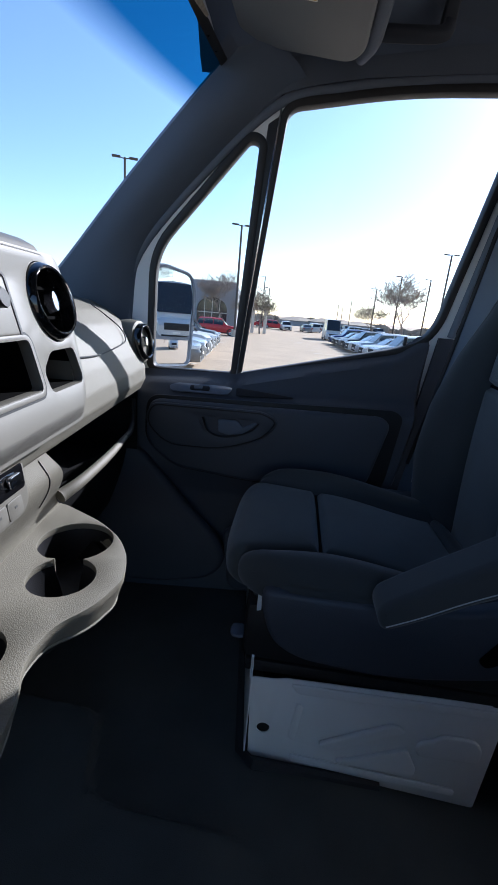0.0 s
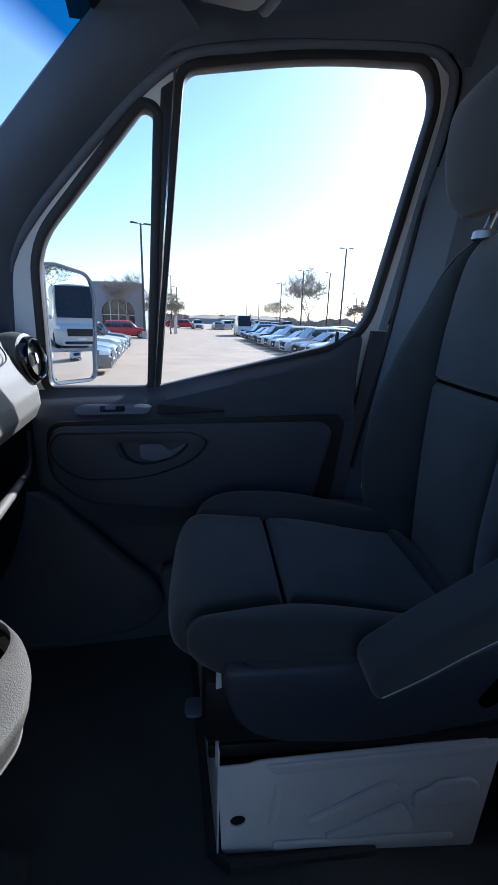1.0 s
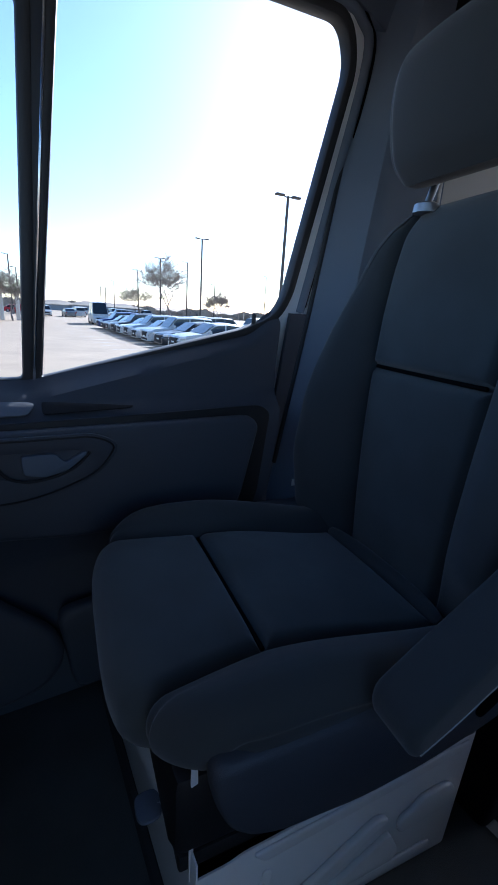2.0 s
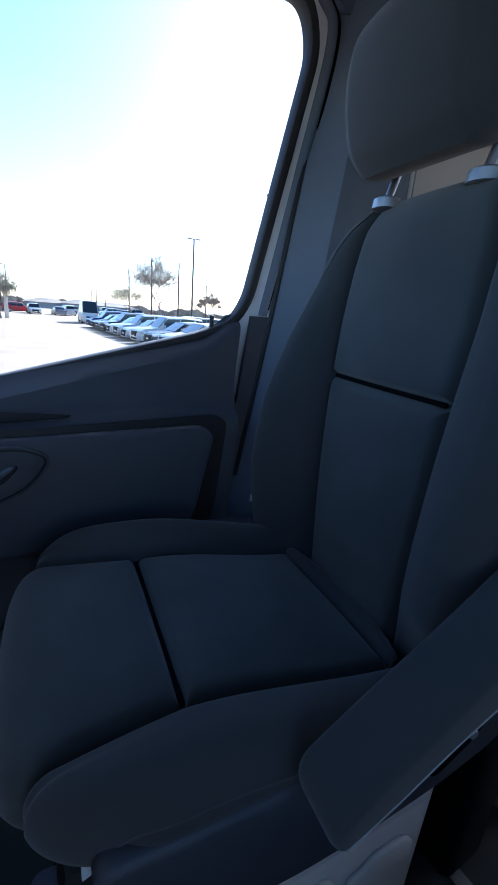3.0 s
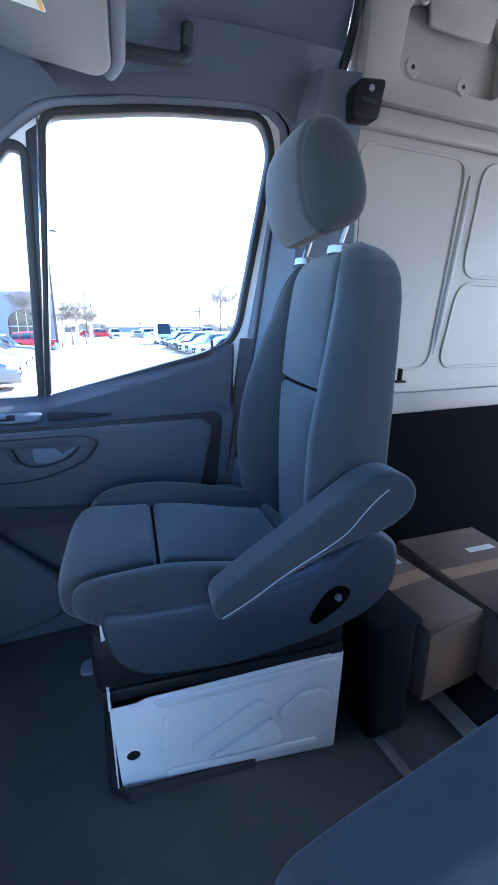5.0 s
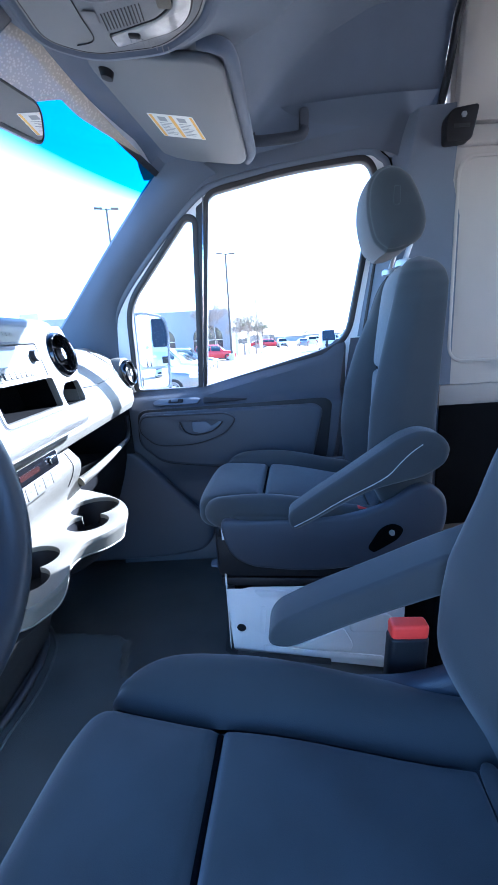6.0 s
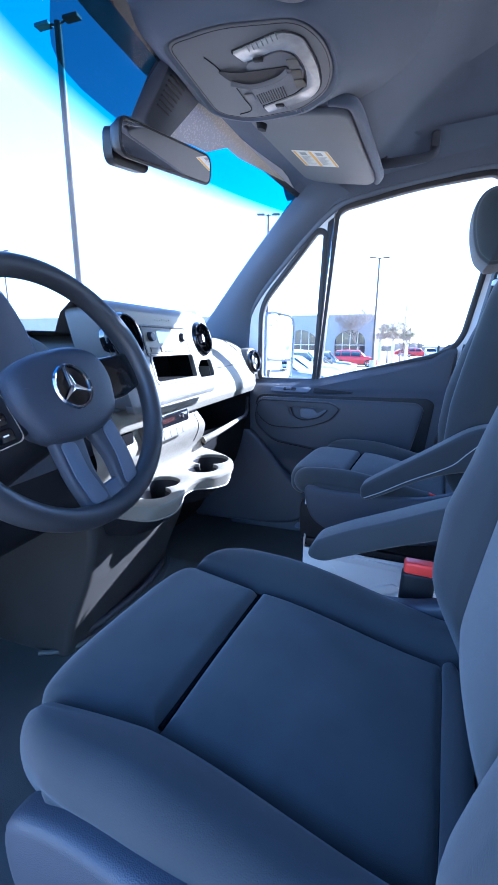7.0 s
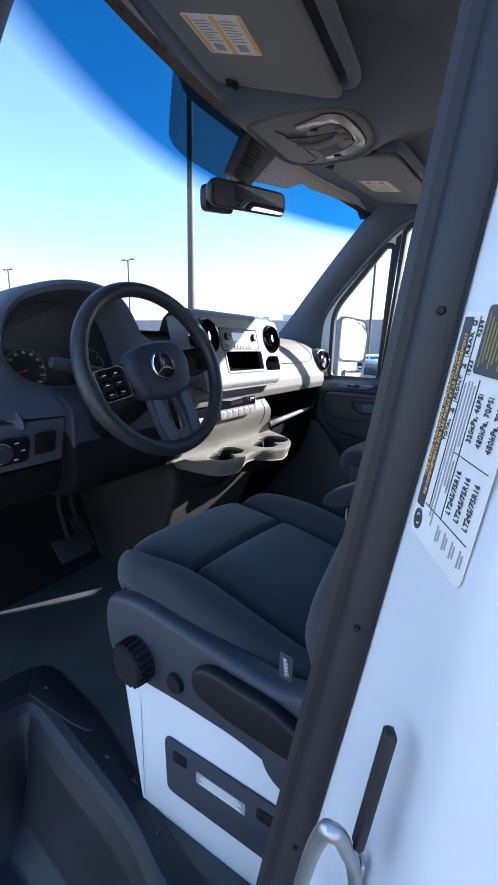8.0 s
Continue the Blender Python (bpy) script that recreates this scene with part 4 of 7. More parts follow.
        pipe = [(0.094, -0.024), (0.144, 0.003), (0.19, 0.032), (0.228, 0.054), (0.283, 0.083), (0.319, 0.106), (0.345, 0.135), (0.37, 0.161), (0.395, 0.180)]
    side = Matrix(((1, 0, 0, 0), (0, 0, 1, 0), (0, 1, 0, 0), (0, 0, 0, 1)))
    armrest = put("armrest", prism(rpoly(arm, 0.03, 6), 0.072, Matrix.Translation((0, 0.268, 0)) @ side, 0.022, 6), FABRIC_SIDE, label2="sloping padded armrest with a pale seam")
    put("seam_piping", tube(curve_pts([(x, 0.3390, z + 0.007) for x, z in pipe], 5), 0.0017, 6), GREY_INK, armrest)

    # plastic side covers of the seat frame
    cover_in = rpoly([(-0.112, -0.030), (-0.106, -0.085), (-0.082, -0.145), (-0.03, -0.174), (0.10, -0.186), (0.20, -0.180), (0.32, -0.158), (0.42, -0.125), (0.478, -0.07), (0.484, -0.01), (0.476, 0.034), (0.435, 0.066), (0.39, 0.058), (0.33, 0.006), (0.25, -0.022), (0.12, -0.030), (0.0, -0.032)], 0.025, 4)
    put("side_cover", prism(cover_in, 0.035, Matrix.Translation((0, 0.238, 0)) @ side, 0.012, 3), PLASTIC, label2="charcoal plastic cover of the seat frame")
    # The recess is flat; its shade is this black plate.
    put("recliner_recess", prism(rpoly([(0.283, -0.112), (0.300, -0.126), (0.362, -0.086), (0.378, -0.056), (0.350, -0.040), (0.318, -0.052)], 0.02, 5), 0.003, Matrix.Translation((0, 0.2725, 0)) @ side, 0.001), SHADE_BLACK, label2="black plate standing for the shade in the recliner recess")
    put("recliner_bolt", lathe([(0.0, 0.012), (0.009, 0.012), (0.011, 0.0)], 12, facing((0.345, 0.2758, -0.066), (0, 1, 0)) @ Matrix.Diagonal((0.7, 0.7, 0.6, 1))), STEEL)
    cover_out = rpoly([(-0.105, -0.040), (-0.112, -0.11), (-0.090, -0.180), (-0.02, -0.186), (0.10, -0.168), (0.225, -0.155), (0.36, -0.165), (0.44, -0.13), (0.46, 0.0), (0.40, 0.02), (0.30, -0.022), (0.15, -0.020), (-0.02, -0.016)], 0.03, 4)
    put("side_cover", prism(cover_out, -0.045, Matrix.Translation((0, -0.245, 0)) @ side, 0.014, 3), PLASTIC)
    if driver:
        kn = put("height_knob", lathe([(0.0, 0.034), (0.034, 0.034), (0.037, 0.030), (0.039, 0.004), (0.041, 0.0)], 40, facing((0.0, -0.29, -0.124), (0, -1, 0))), PLASTIC_DARK, label2="ribbed black adjuster knob")
        b = bmesh.new()
        for k in range(18):
            a = 2 * math.pi * k / 18
            tube([(0.0395 * math.cos(a), -0.295, -0.124 + 0.0395 * math.sin(a)), (0.038 * math.cos(a), -0.32, -0.124 + 0.038 * math.sin(a))], 0.0035, 6, bm=b)
        put("knob_rib", b, PLASTIC_DARK, kn)
        put("round_button", lathe([(0.0, 0.008), (0.016, 0.008), (0.018, 0.0)], 24, facing((0.095, -0.29, -0.122), (0, -1, 0))), PLASTIC_DARK)
        put("recliner_lever", prism(rpoly([(0.142, -0.062), (0.152, -0.098), (0.22, -0.104), (0.34, -0.096), (0.36, -0.05), (0.30, -0.034), (0.175, -0.038)], 0.016, 5), -0.022, Matrix.Translation((0, -0.288, 0)) @ side, 0.008, 3), PLASTIC_DARK, label2="black backrest lever")
        put("hinge_cap", lathe([(0.0, 0.008), (0.04, 0.008), (0.045, 0.0)], 28, facing((0.315, -0.288, -0.128), (0, -1, 0))), PLASTIC)
    # slide rails and the pan between cushion and box
    base_z = 0.216 - at[2]
    for y in (-0.19, 0.19):
        put("slide_rail", box(-0.13, 0.40, y - 0.03, y + 0.03, base_z + 0.002, base_z + 0.03, 0.004), PLASTIC_DARK)
    put("seat_pan", box(-0.14, 0.40, -0.225, 0.225, base_z + 0.031, -0.10, 0.02), PLASTIC_DARK)
    put("slide_lever", tube([(-0.07, 0.158, base_z + 0.040), (-0.145, 0.154, base_z + 0.038)], 0.004, 8), STEEL)
    put("lever_paddle", prism(rrect(0.034, 0.040, 0.012, 5, -0.155, 0.152), 0.008, Matrix.Translation((0, 0, base_z + 0.034)), 0.003), TRIM_GREY, label2="small grey flat paddle")
    s.rotation_euler = (0, 0, radians(-6.2))
    return s


PSEAT = (0.207, 0.506, 0.484)
DSEAT = (0.096, -0.537, 0.470)
seat("passenger_seat", "dark charcoal fabric bucket seat on a white steel box", PSEAT, -1, False)
seat("driver_seat", "dark charcoal fabric driver's seat with armrest and side adjusters", DSEAT, 1, True)


def seat_box(name, y_in, y_out, x0, x1, label):
    """White pressed box below a seat; y_in is its aisle face."""
    s = empty(name, label, "seat base", "seat bases", at=(0, 0, 0))
    sg = -1 if y_in < y_out else 1
    lo, hi = min(y_in, y_out), max(y_in, y_out)
    H = 0.216
    skew = -0.08 if sg < 0 else 0.0
    m = Matrix.Translation((0, y_in + 0.006, 0)) @ Matrix(((1, 0, 0, 0), (skew, 0, sg, -skew * x0), (0, 1, 0, 0), (0, 0, 0, 1)))
    drop = -0.06 if sg < 0 else 0.0
    face = rpoly([(x0 + 0.010, 0.0), (x1 - 0.05, drop), (x1 - 0.042, 0.225), (x0 + 0.07, 0.222), (x0 + 0.05, H), (x0, H)], 0.006, 3)
    hole = circle(0.014, 20, x0 + 0.037, 0.083)
    part("side_panel", plate(face, [hole], 0.003, m, 0.0008, base=-0.003), WHITE, s)
    part("hole_back", prism(circle(0.016, 16, x0 + 0.037, 0.083), 0.001, m, base=-0.006), PLASTIC_DARK, s)
    b = bmesh.new()
    L = x1 - x0
    prism(rpoly([(x0 + 0.15, 0.068), (x0 + 0.185, 0.055), (x0 + 0.33, 0.135), (x0 + 0.30, 0.150)], 0.012, 4), 0.011, m, 0.007, 3, bm=b)
    prism(rpoly([(x0 + 0.19, 0.025), (x0 + 0.36, 0.012), (x0 + 0.365, 0.035), (x0 + 0.34, 0.085), (x0 + 0.33, 0.085), (x0 + 0.24, 0.042)], 0.014, 4), 0.009, m, 0.006, 3, bm=b)
    prism(rpoly([(x0 + 0.355, 0.075), (x0 + 0.485, 0.075), (x0 + 0.485, 0.115), (x0 + 0.465, 0.138), (x0 + 0.40, 0.138), (x0 + 0.385, 0.120), (x0 + 0.355, 0.112)], 0.014, 4), 0.010, m, 0.006, 3, bm=b)
    prism(rpoly([(x0 + 0.10, 0.004), (x0 + L - 0.10, -0.030 if sg < 0 else 0.006), (x0 + L - 0.10, -0.010 if sg < 0 else 0.026), (x0 + 0.10, 0.024)], 0.008, 4), 0.005, m, 0.004, 3, bm=b)
    prism(rpoly([(x0 + 0.10, 0.190), (x1 - 0.06, 0.196), (x1 - 0.055, 0.214), (x0 + 0.08, 0.214)], 0.008, 4), 0.005, m, 0.004, 3, bm=b)
    prism(rpoly([(x0 + 0.09, 0.07), (x0 + 0.105, 0.06), (x0 + 0.115, 0.16), (x0 + 0.10, 0.165)], 0.006, 4), 0.003, m, 0.002, bm=b)
    part("pressed_ribs", b, WHITE, s, "raised pressings in the sheet metal")
    # front, back and far faces
    front = [(lo, 0.0), (hi, 0.0), (hi, H + 0.06), (hi - 0.03, H + 0.06), (hi - 0.05, H + 0.01), (hi - 0.12, H + 0.01), (hi - 0.13, H + 0.05), (lo + 0.13, H + 0.05), (lo + 0.12, H + 0.0), (lo + 0.05, H - 0.01), (lo + 0.04, H + 0.04), (lo, H + 0.04)]
    part("front_panel", prism(front, 0.003, Matrix.Translation((x0 + (0.032 if sg > 0 else 0.0), 0, 0)) @ YZ, 0.0008), WHITE, s, "white front plate with cut-outs")
    part("back_panel", box(x1 - 0.05, x1 - 0.046, lo + 0.003, hi - 0.003, 0.0 + drop, H, 0.001), WHITE, s)
    far = Matrix.Translation((0, y_out, 0)) @ (Matrix(((1, 0, 0, 0), (0, 0, 1, 0), (0, 1, 0, 0), (0, 0, 0, 1))) if sg < 0 else XZ)
    tall = rpoly([(x0 + 0.028, 0.0), (x1 - 0.05, drop), (x1 - 0.042, 0.30), (x0 - 0.012, 0.29)], 0.006, 3)
    part("outer_panel", plate(tall if sg > 0 else face, [], 0.003, far, 0.0008, base=-0.003), WHITE, s)
    part("foot_flange", tube([(x0 + 0.30, y_in + sg * 0.005 + 0.5 * skew * 0.3, 0.6 * drop), (x0 + 0.02, y_in + sg * 0.016, 0.004), (x0 - 0.006, y_in - sg * 0.01, 0.004), (x0 - 0.006, y_out + sg * 0.01, 0.004)], 0.012, 8), RUBBER, s, "black rubber edge of the mat round the box")
    part("top_plate", box(x0 + 0.03, x1 - 0.06, lo + 0.02, hi - 0.02, H - 0.045, H - 0.04), PLASTIC_DARK, s)
    if sg < 0:
        brace = [(x0 - 0.002, 0.20), (x0 + 0.003, 0.20), (x0 + 0.004, 0.288), (x0 + 0.024, 0.294), (x0 + 0.008, 0.350), (x0 + 0.006, 0.405), (x0 - 0.002, 0.412)]
        part("corner_brace", prism(brace, 0.003, Matrix.Translation((0, y_in + 0.020, 0)) @ XZ, 0.0008), WHITE, s, "white upright brace at the front corner")
    return s, far


seat_box("seat_box", 0.28, 0.82, 0.068, 0.625, "white pressed-steel seat box with a round hole, on the rubber floor")
dbox, far = seat_box("seat_box", -0.28, -0.82, 0.022, 0.60, "white pressed-steel seat box with a black access panel")
cover = rpoly([(0.118, 0.205), (0.122, 0.085), (0.50, 0.085), (0.50, 0.205)], 0.012, 4)
ap = part("access_panel", prism(cover, 0.006, far, 0.002), PLASTIC, dbox, "black plastic access panel")
for x in (0.155, 0.33):
    part("latch_slot", prism(rrect(0.03, 0.022, 0.003, 3, x, 0.175), 0.002, far, 0.0005, base=0.006), PLASTIC_DARK, ap)
part("warning_label", prism(rrect(0.10, 0.024, 0.002, 3, 0.243, 0.162), 0.0008, far, base=0.006), GREY_INK, ap, "small grey printed label")
b = bmesh.new()
for k in range(4):
    prism(rrect(0.085 - 0.012 * (k % 2), 0.003, 0.0, 1, 0.243, 0.154 + 0.0054 * k), 0.0004, far, base=0.0068, bm=b)
part("print_bar", b, PAPER, ap)

# ---- dashboard ----
PANEL = Matrix(((0, -0.26, 1, -0.0535), (1, 0, 0, 0), (0, 1, 0, 0), (0, 0, 0, 1)))     # the leaning centre panel: drawn in y and z, raised towards the seats


def vent(parent, at, way, r):
    """A round air outlet with a gloss ring, slats and a bright vane tab."""
    m = facing(at, way)
    v = part("air_vent", lathe([(r * 1.0, -0.03), (r * 1.10, -0.012), (r * 1.12, 0.0), (r * 1.08, 0.010), (r * 0.98, 0.016), (r * 0.90, 0.013), (r * 0.87, 0.0), (r * 0.85, -0.02)], 48, m, ring=True), GLOSS_BLACK, parent, "round gloss-black air vent")
    part("bright_ring", lathe([(r * 0.885, 0.010), (r * 0.91, 0.0155), (r * 0.935, 0.0165), (r * 0.945, 0.014), (r * 0.90, 0.008)], 48, m, ring=True), CHROME, v)
    # Throat and slats are blackened for the shade inside the vent.
    part("vent_throat", lathe([(r * 0.86, -0.016), (r * 0.5, -0.018), (0.0, -0.018)], 32, m), SHADE_BLACK, v)
    for k in (-0.42, 0.0, 0.42):
        w = r * math.sqrt(0.82 ** 2 - k * k)
        part("slat", box(-w, w, k * r - 0.0025, k * r + 0.0025, -0.016, -0.006, 0.001), SHADE_BLACK, v).matrix_local = m
    part("vane_tab", lathe([(0.0, 0.014), (r * 0.16, 0.013), (r * 0.2, 0.0)], 16, m @ Matrix.Diagonal((0.8, 1.7, 1, 1))), CHROME, v)
    return v


def dash_profile(y):
    foot = screen_at(max(min(y, 0.86), -0.86), 0.0).x + 0.015
    end = ease((abs(y) - 0.84) / 0.13)
    q = [(foot, 0.905), ((foot - 0.48) / 2, 0.938), (-0.50, 0.934), (-0.44, 0.924), (-0.395, 0.904), (-0.355, 0.872), (-0.325, 0.832), (-0.305, 0.79), (-0.292, 0.75), (-0.290, 0.715), (-0.302, 0.688), (-0.34, 0.678), (-0.46, 0.682)]
    cut = 0.26 * ease((-0.24 - y) / 0.08)
    sunk = 0.11 * ease((0.335 - y) / 0.03) * ease((y + 0.26) / 0.03)
    q = [(x - sunk * ease((z - 0.752) / 0.02) if x > -0.5 else x, z) for x, z in q]
    return [(min(x, max(x - cut, -0.56)) - 0.05 * end, z - 0.035 * end * (1 if z > 0.75 else -0.3)) for x, z in q]


def peanut(c1, r1, c2, r2, n=22):
    """The joined outline of two overlapping circles."""
    a, b = Vector(c1), Vector(c2)
    d = (b - a).length
    t = math.atan2(b.y - a.y, b.x - a.x)
    x = (d * d + r1 * r1 - r2 * r2) / (2 * d)
    a1, a2 = math.acos(max(-1, min(1, x / r1))), math.acos(max(-1, min(1, (d - x) / r2)))
    out = []
    for k in range(n + 1):
        g = t + a1 + (2 * math.pi - 2 * a1) * k / n
        out.append((a.x + r1 * math.cos(g), a.y + r1 * math.sin(g)))
    for k in range(1, n):
        g = t + math.pi + a2 + (2 * math.pi - 2 * a2) * k / n
        out.append((b.x + r2 * math.cos(g), b.y + r2 * math.sin(g)))
    return out


def dashboard():
    d = empty("dashboard", "wide grey moulded dashboard with round vents and cup holders", "dashboard")
    # the padded top, one long moulding
    def top(u, v):
        y = -0.955 + 1.91 * u
        q = dash_profile(y)
        k = v * (len(q) - 1)
        i = min(int(k), len(q) - 2)
        f = k - i
        return (q[i][0] + (q[i + 1][0] - q[i][0]) * f, y, q[i][1] + (q[i + 1][1] - q[i][1]) * f)
    b = sheet(top, 80, 72)
    pad = part("top_pad", b, DASH, d, "grained soft dash pad", 60)
    for s in (-1, 1):
        q = dash_profile(s * 0.955)
        b = bmesh.new()
        b.faces.new([b.verts.new((x, s * 0.955, z)) for x, z in q])
        part("end_cap", b, DASH, d)
    # fine joints in the pad
    part("joint", tube(curve_pts([(-0.318, 0.36, 0.824), (-0.312, 0.50, 0.815), (-0.314, 0.64, 0.82), (-0.318, 0.74, 0.832), (-0.345, 0.765, 0.866), (-0.41, 0.75, 0.915)], 6), 0.0016, 6), PLASTIC_DARK, d)

    # centre panel with its openings
    out = rpoly([(-0.215, 0.748), (0.262, 0.748), (0.302, 0.785), (0.330, 0.962), (0.318, 0.988), (-0.215, 0.988)], [0.02, 0.03, 0.03, 0.03, 0.02, 0.02], 6)
    radio = rrect(0.236, 0.070, 0.004, 3, 0.030, 0.912)
    slot = rrect(0.236, 0.066, 0.008, 4, 0.044, 0.838)
    pocket = rpoly([(0.186, 0.797), (0.292, 0.797), (0.300, 0.806), (0.294, 0.852), (0.215, 0.852), (0.180, 0.828)], 0.010, 5)
    hole = circle(0.056, 32, 0.256, 0.918)
    hole2 = circle(0.060, 32, -0.165, 0.918)
    pan = part("centre_panel", plate(out, [radio, slot, pocket, hole, hole2], 0.014, PANEL, 0.003, base=-0.014), DASH_PANEL, d, "smooth grey centre panel")
    part("panel_rim", plate(inset(out, 0.001), [inset(out, 0.012)], 0.10, PANEL, base=-0.114), DASH_PANEL, d)
    crown = [(-0.3085, 0.984), (-0.318, 0.996), (-0.336, 1.004), (-0.362, 1.008), (-0.395, 1.002), (-0.43, 0.975), (-0.45, 0.93)]
    def top_of_panel(u, v):
        y = -0.218 + 0.545 * u
        k = v * (len(crown) - 1)
        i = min(int(k), len(crown) - 2)
        f = k - i
        drop = 0.035 * ease((y - 0.27) / 0.06)
        return (crown[i][0] + (crown[i + 1][0] - crown[i][0]) * f, y, crown[i][1] + (crown[i + 1][1] - crown[i][1]) * f - drop)
    part("panel_crown", sheet(top_of_panel, 30, 18), DASH_PANEL, d)
    part("panel_back", prism(inset(out, 0.004), 0.010, PANEL, base=-0.105), PLASTIC_DARK, d)
    part("panel_ledge", prism(rpoly([(-0.215, 0.742), (0.255, 0.742), (0.276, 0.760), (0.266, 0.766), (-0.215, 0.764)], 0.008, 5), 0.020, PANEL, 0.006, 3, base=-0.02), DASH_PANEL, d)
    vent(d, PANEL @ Vector((0.256, 0.918, -0.002)), (1, -0.10, 0.26), 0.0505)
    vent(d, (-0.300, 0.852, 0.822), (1, -0.20, 0.16), 0.0465)
    part("vent_pod", lathe([(0.051, 0.0), (0.059, -0.004), (0.066, -0.03), (0.066, -0.10)], 40, facing((-0.300, 0.852, 0.822), (1, -0.20, 0.16))), DASH, d)
    vent(d, PANEL @ Vector((-0.165, 0.918, -0.002)), (1, 0.0, 0.26), 0.054)
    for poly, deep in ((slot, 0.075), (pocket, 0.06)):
        # Slot walls and floor are coloured as dark as their shade.
        c = part("slot_liner", plate(inset(poly, -0.004), [inset(poly, 0.0005)], deep, PANEL, base=-0.014 - deep), SHADE_BLACK, d, "storage slot with its walls blackened for shade")
        part("slot_floor", prism(inset(poly, -0.003), 0.004, PANEL, base=-0.018 - deep), SHADE_BLACK, c)
    part("slot_frame", plate(inset(slot, -0.007), [slot], 0.002, PANEL, 0.0008), DASH_PANEL, d)
    part("slot_groove", plate(inset(slot, -0.0105), [inset(slot, -0.0073)], 0.0008, PANEL), PLASTIC_DARK, d)
    # radio
    r = part("radio", prism(inset(radio, 0.001), 0.016, PANEL, 0.002, base=-0.014), DASH_PANEL, d, "grey car radio with a small display and two knobs")
    part("radio_frame", plate(inset(radio, -0.0055), [inset(radio, -0.001)], 0.002, PANEL, 0.0006), PLASTIC_DARK, r)
    part("display", prism(rrect(0.105, 0.030, 0.003, 3, 0.030, 0.921), 0.0015, PANEL, base=0.002), LCD, r, "lit pale radio display")
    for y in (-0.058, 0.118):
        part("radio_knob", lathe([(0.0125, 0.0), (0.0120, 0.009), (0.0105, 0.011), (0.0, 0.011)], 24, PANEL @ Matrix.Translation((y, 0.922, 0.002))), PLASTIC_DARK, r)
    for k in range(6):
        part("radio_button", prism(rrect(0.017, 0.012, 0.002, 3, -0.012 + 0.019 * k, 0.889), 0.003, PANEL, 0.001, base=0.002), DASH, r)
    part("radio_button", prism(rrect(0.034, 0.012, 0.002, 3, -0.055, 0.889), 0.003, PANEL, 0.001, base=0.002), DASH, r)
    b = bmesh.new()
    for k in range(7):
        prism(rrect(0.009, 0.008, 0, 1, -0.005 + 0.013 * k, 0.968), 0.0006, PANEL, bm=b)
    part("faint_mark", b, DASH, pan)

    # face below, with the climate unit
    def face_end(z):
        return interp(z, [(0.50, 0.43), (0.54, 0.385), (0.69, 0.262)])

    def face(u, v):
        z = 0.684 - 0.184 * v
        return (-0.322 + 0.012 * ease(v / 0.3) - 0.062 * ease((v - 0.25) / 0.75), -0.28 + (face_end(z) + 0.28) * u, z)
    part("lower_face", sheet(face, 30, 24), DASH, d)
    b = bmesh.new()
    sheet(lambda u, v: (face(1, v)[0] - 0.016 * u, face(1, v)[1] + 0.002 * u, face(1, v)[2]), 2, 24, bm=b)
    part("face_edge", b, DASH, d)
    # Side wall blackened for the shade inside the shelf.
    part("shelf_side", sheet(lambda u, v: (face(1, v)[0] - 0.016 - 0.24 * u, face(1, v)[1] + 0.002, face(1, v)[2]), 2, 24), SHADE_BLACK, d)
    part("joint", tube([Vector((face(0.9, (0.015 + 0.108 * k / 8) / 0.184)[0] + 0.0006, 0.246 + 0.045 * k / 8, 0.669 - 0.108 * k / 8)) for k in range(9)], 0.0012, 5), PLASTIC_DARK, d)
    tilt = Matrix(((0, -0.12, 1, -0.216), (1, 0, 0, 0), (0, 1, 0, 0), (0, 0, 0, 1)))
    ac = part("climate_unit", prism(rpoly([(-0.09, 0.632), (0.14, 0.632), (0.158, 0.648), (0.158, 0.708), (-0.09, 0.708)], [0.004, 0.02, 0.012, 0.004, 0.004], 5), 0.05, tilt, 0.003, base=-0.046), DASH_PANEL, d, "grey climate control unit with a gloss black strip")
    part("display_strip", prism(rrect(0.236, 0.036, 0.006, 4, 0.032, 0.687), 0.0022, tilt, 0.0008, base=0.0036), GLOSS_BLACK, ac)
    for k in range(6):
        bt = part("climate_button", prism(rrect(0.036, 0.026, 0.004, 3, -0.07 + 0.0375 * k, 0.650), 0.003, tilt, 0.001, base=0.003), DASH_PANEL, ac)
        part("symbol", prism(rrect(0.006, 0.003, 0, 1, -0.07 + 0.0375 * k, 0.652), 0.0005, tilt, base=0.0061), INK, bt)
    part("dial", prism(rrect(0.030, 0.016, 0.004, 3, 0.122, 0.688), 0.006, tilt, 0.002, base=0.0056), CHROME, ac)
    part("indicator", prism(rrect(0.08, 0.012, 0.002, 2, 0.02, 0.686), 0.0006, tilt, base=0.0059), mat("dark_red_display", (0.022, 0.008, 0.007), 0.2, spots=0.1, spot_size=60), ac)

    # open shelf on the passenger side
    b = bmesh.new()
    sheet(lambda u, v: (-0.312 - 0.30 * v - 0.05 * ease((0.52 - u) / 0.5), 0.405 + 0.405 * u, 0.570 - 0.055 * ease(v / 0.15)), 12, 12, bm=b)
    sheet(lambda u, v: (-0.605, 0.26 + 0.60 * u, 0.505 + 0.18 * v), 2, 2, bm=b)
    sheet(lambda u, v: (-0.605 + 0.30 * u, 0.815, 0.505 + 0.18 * v), 2, 2, bm=b)
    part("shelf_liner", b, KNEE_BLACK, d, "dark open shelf")
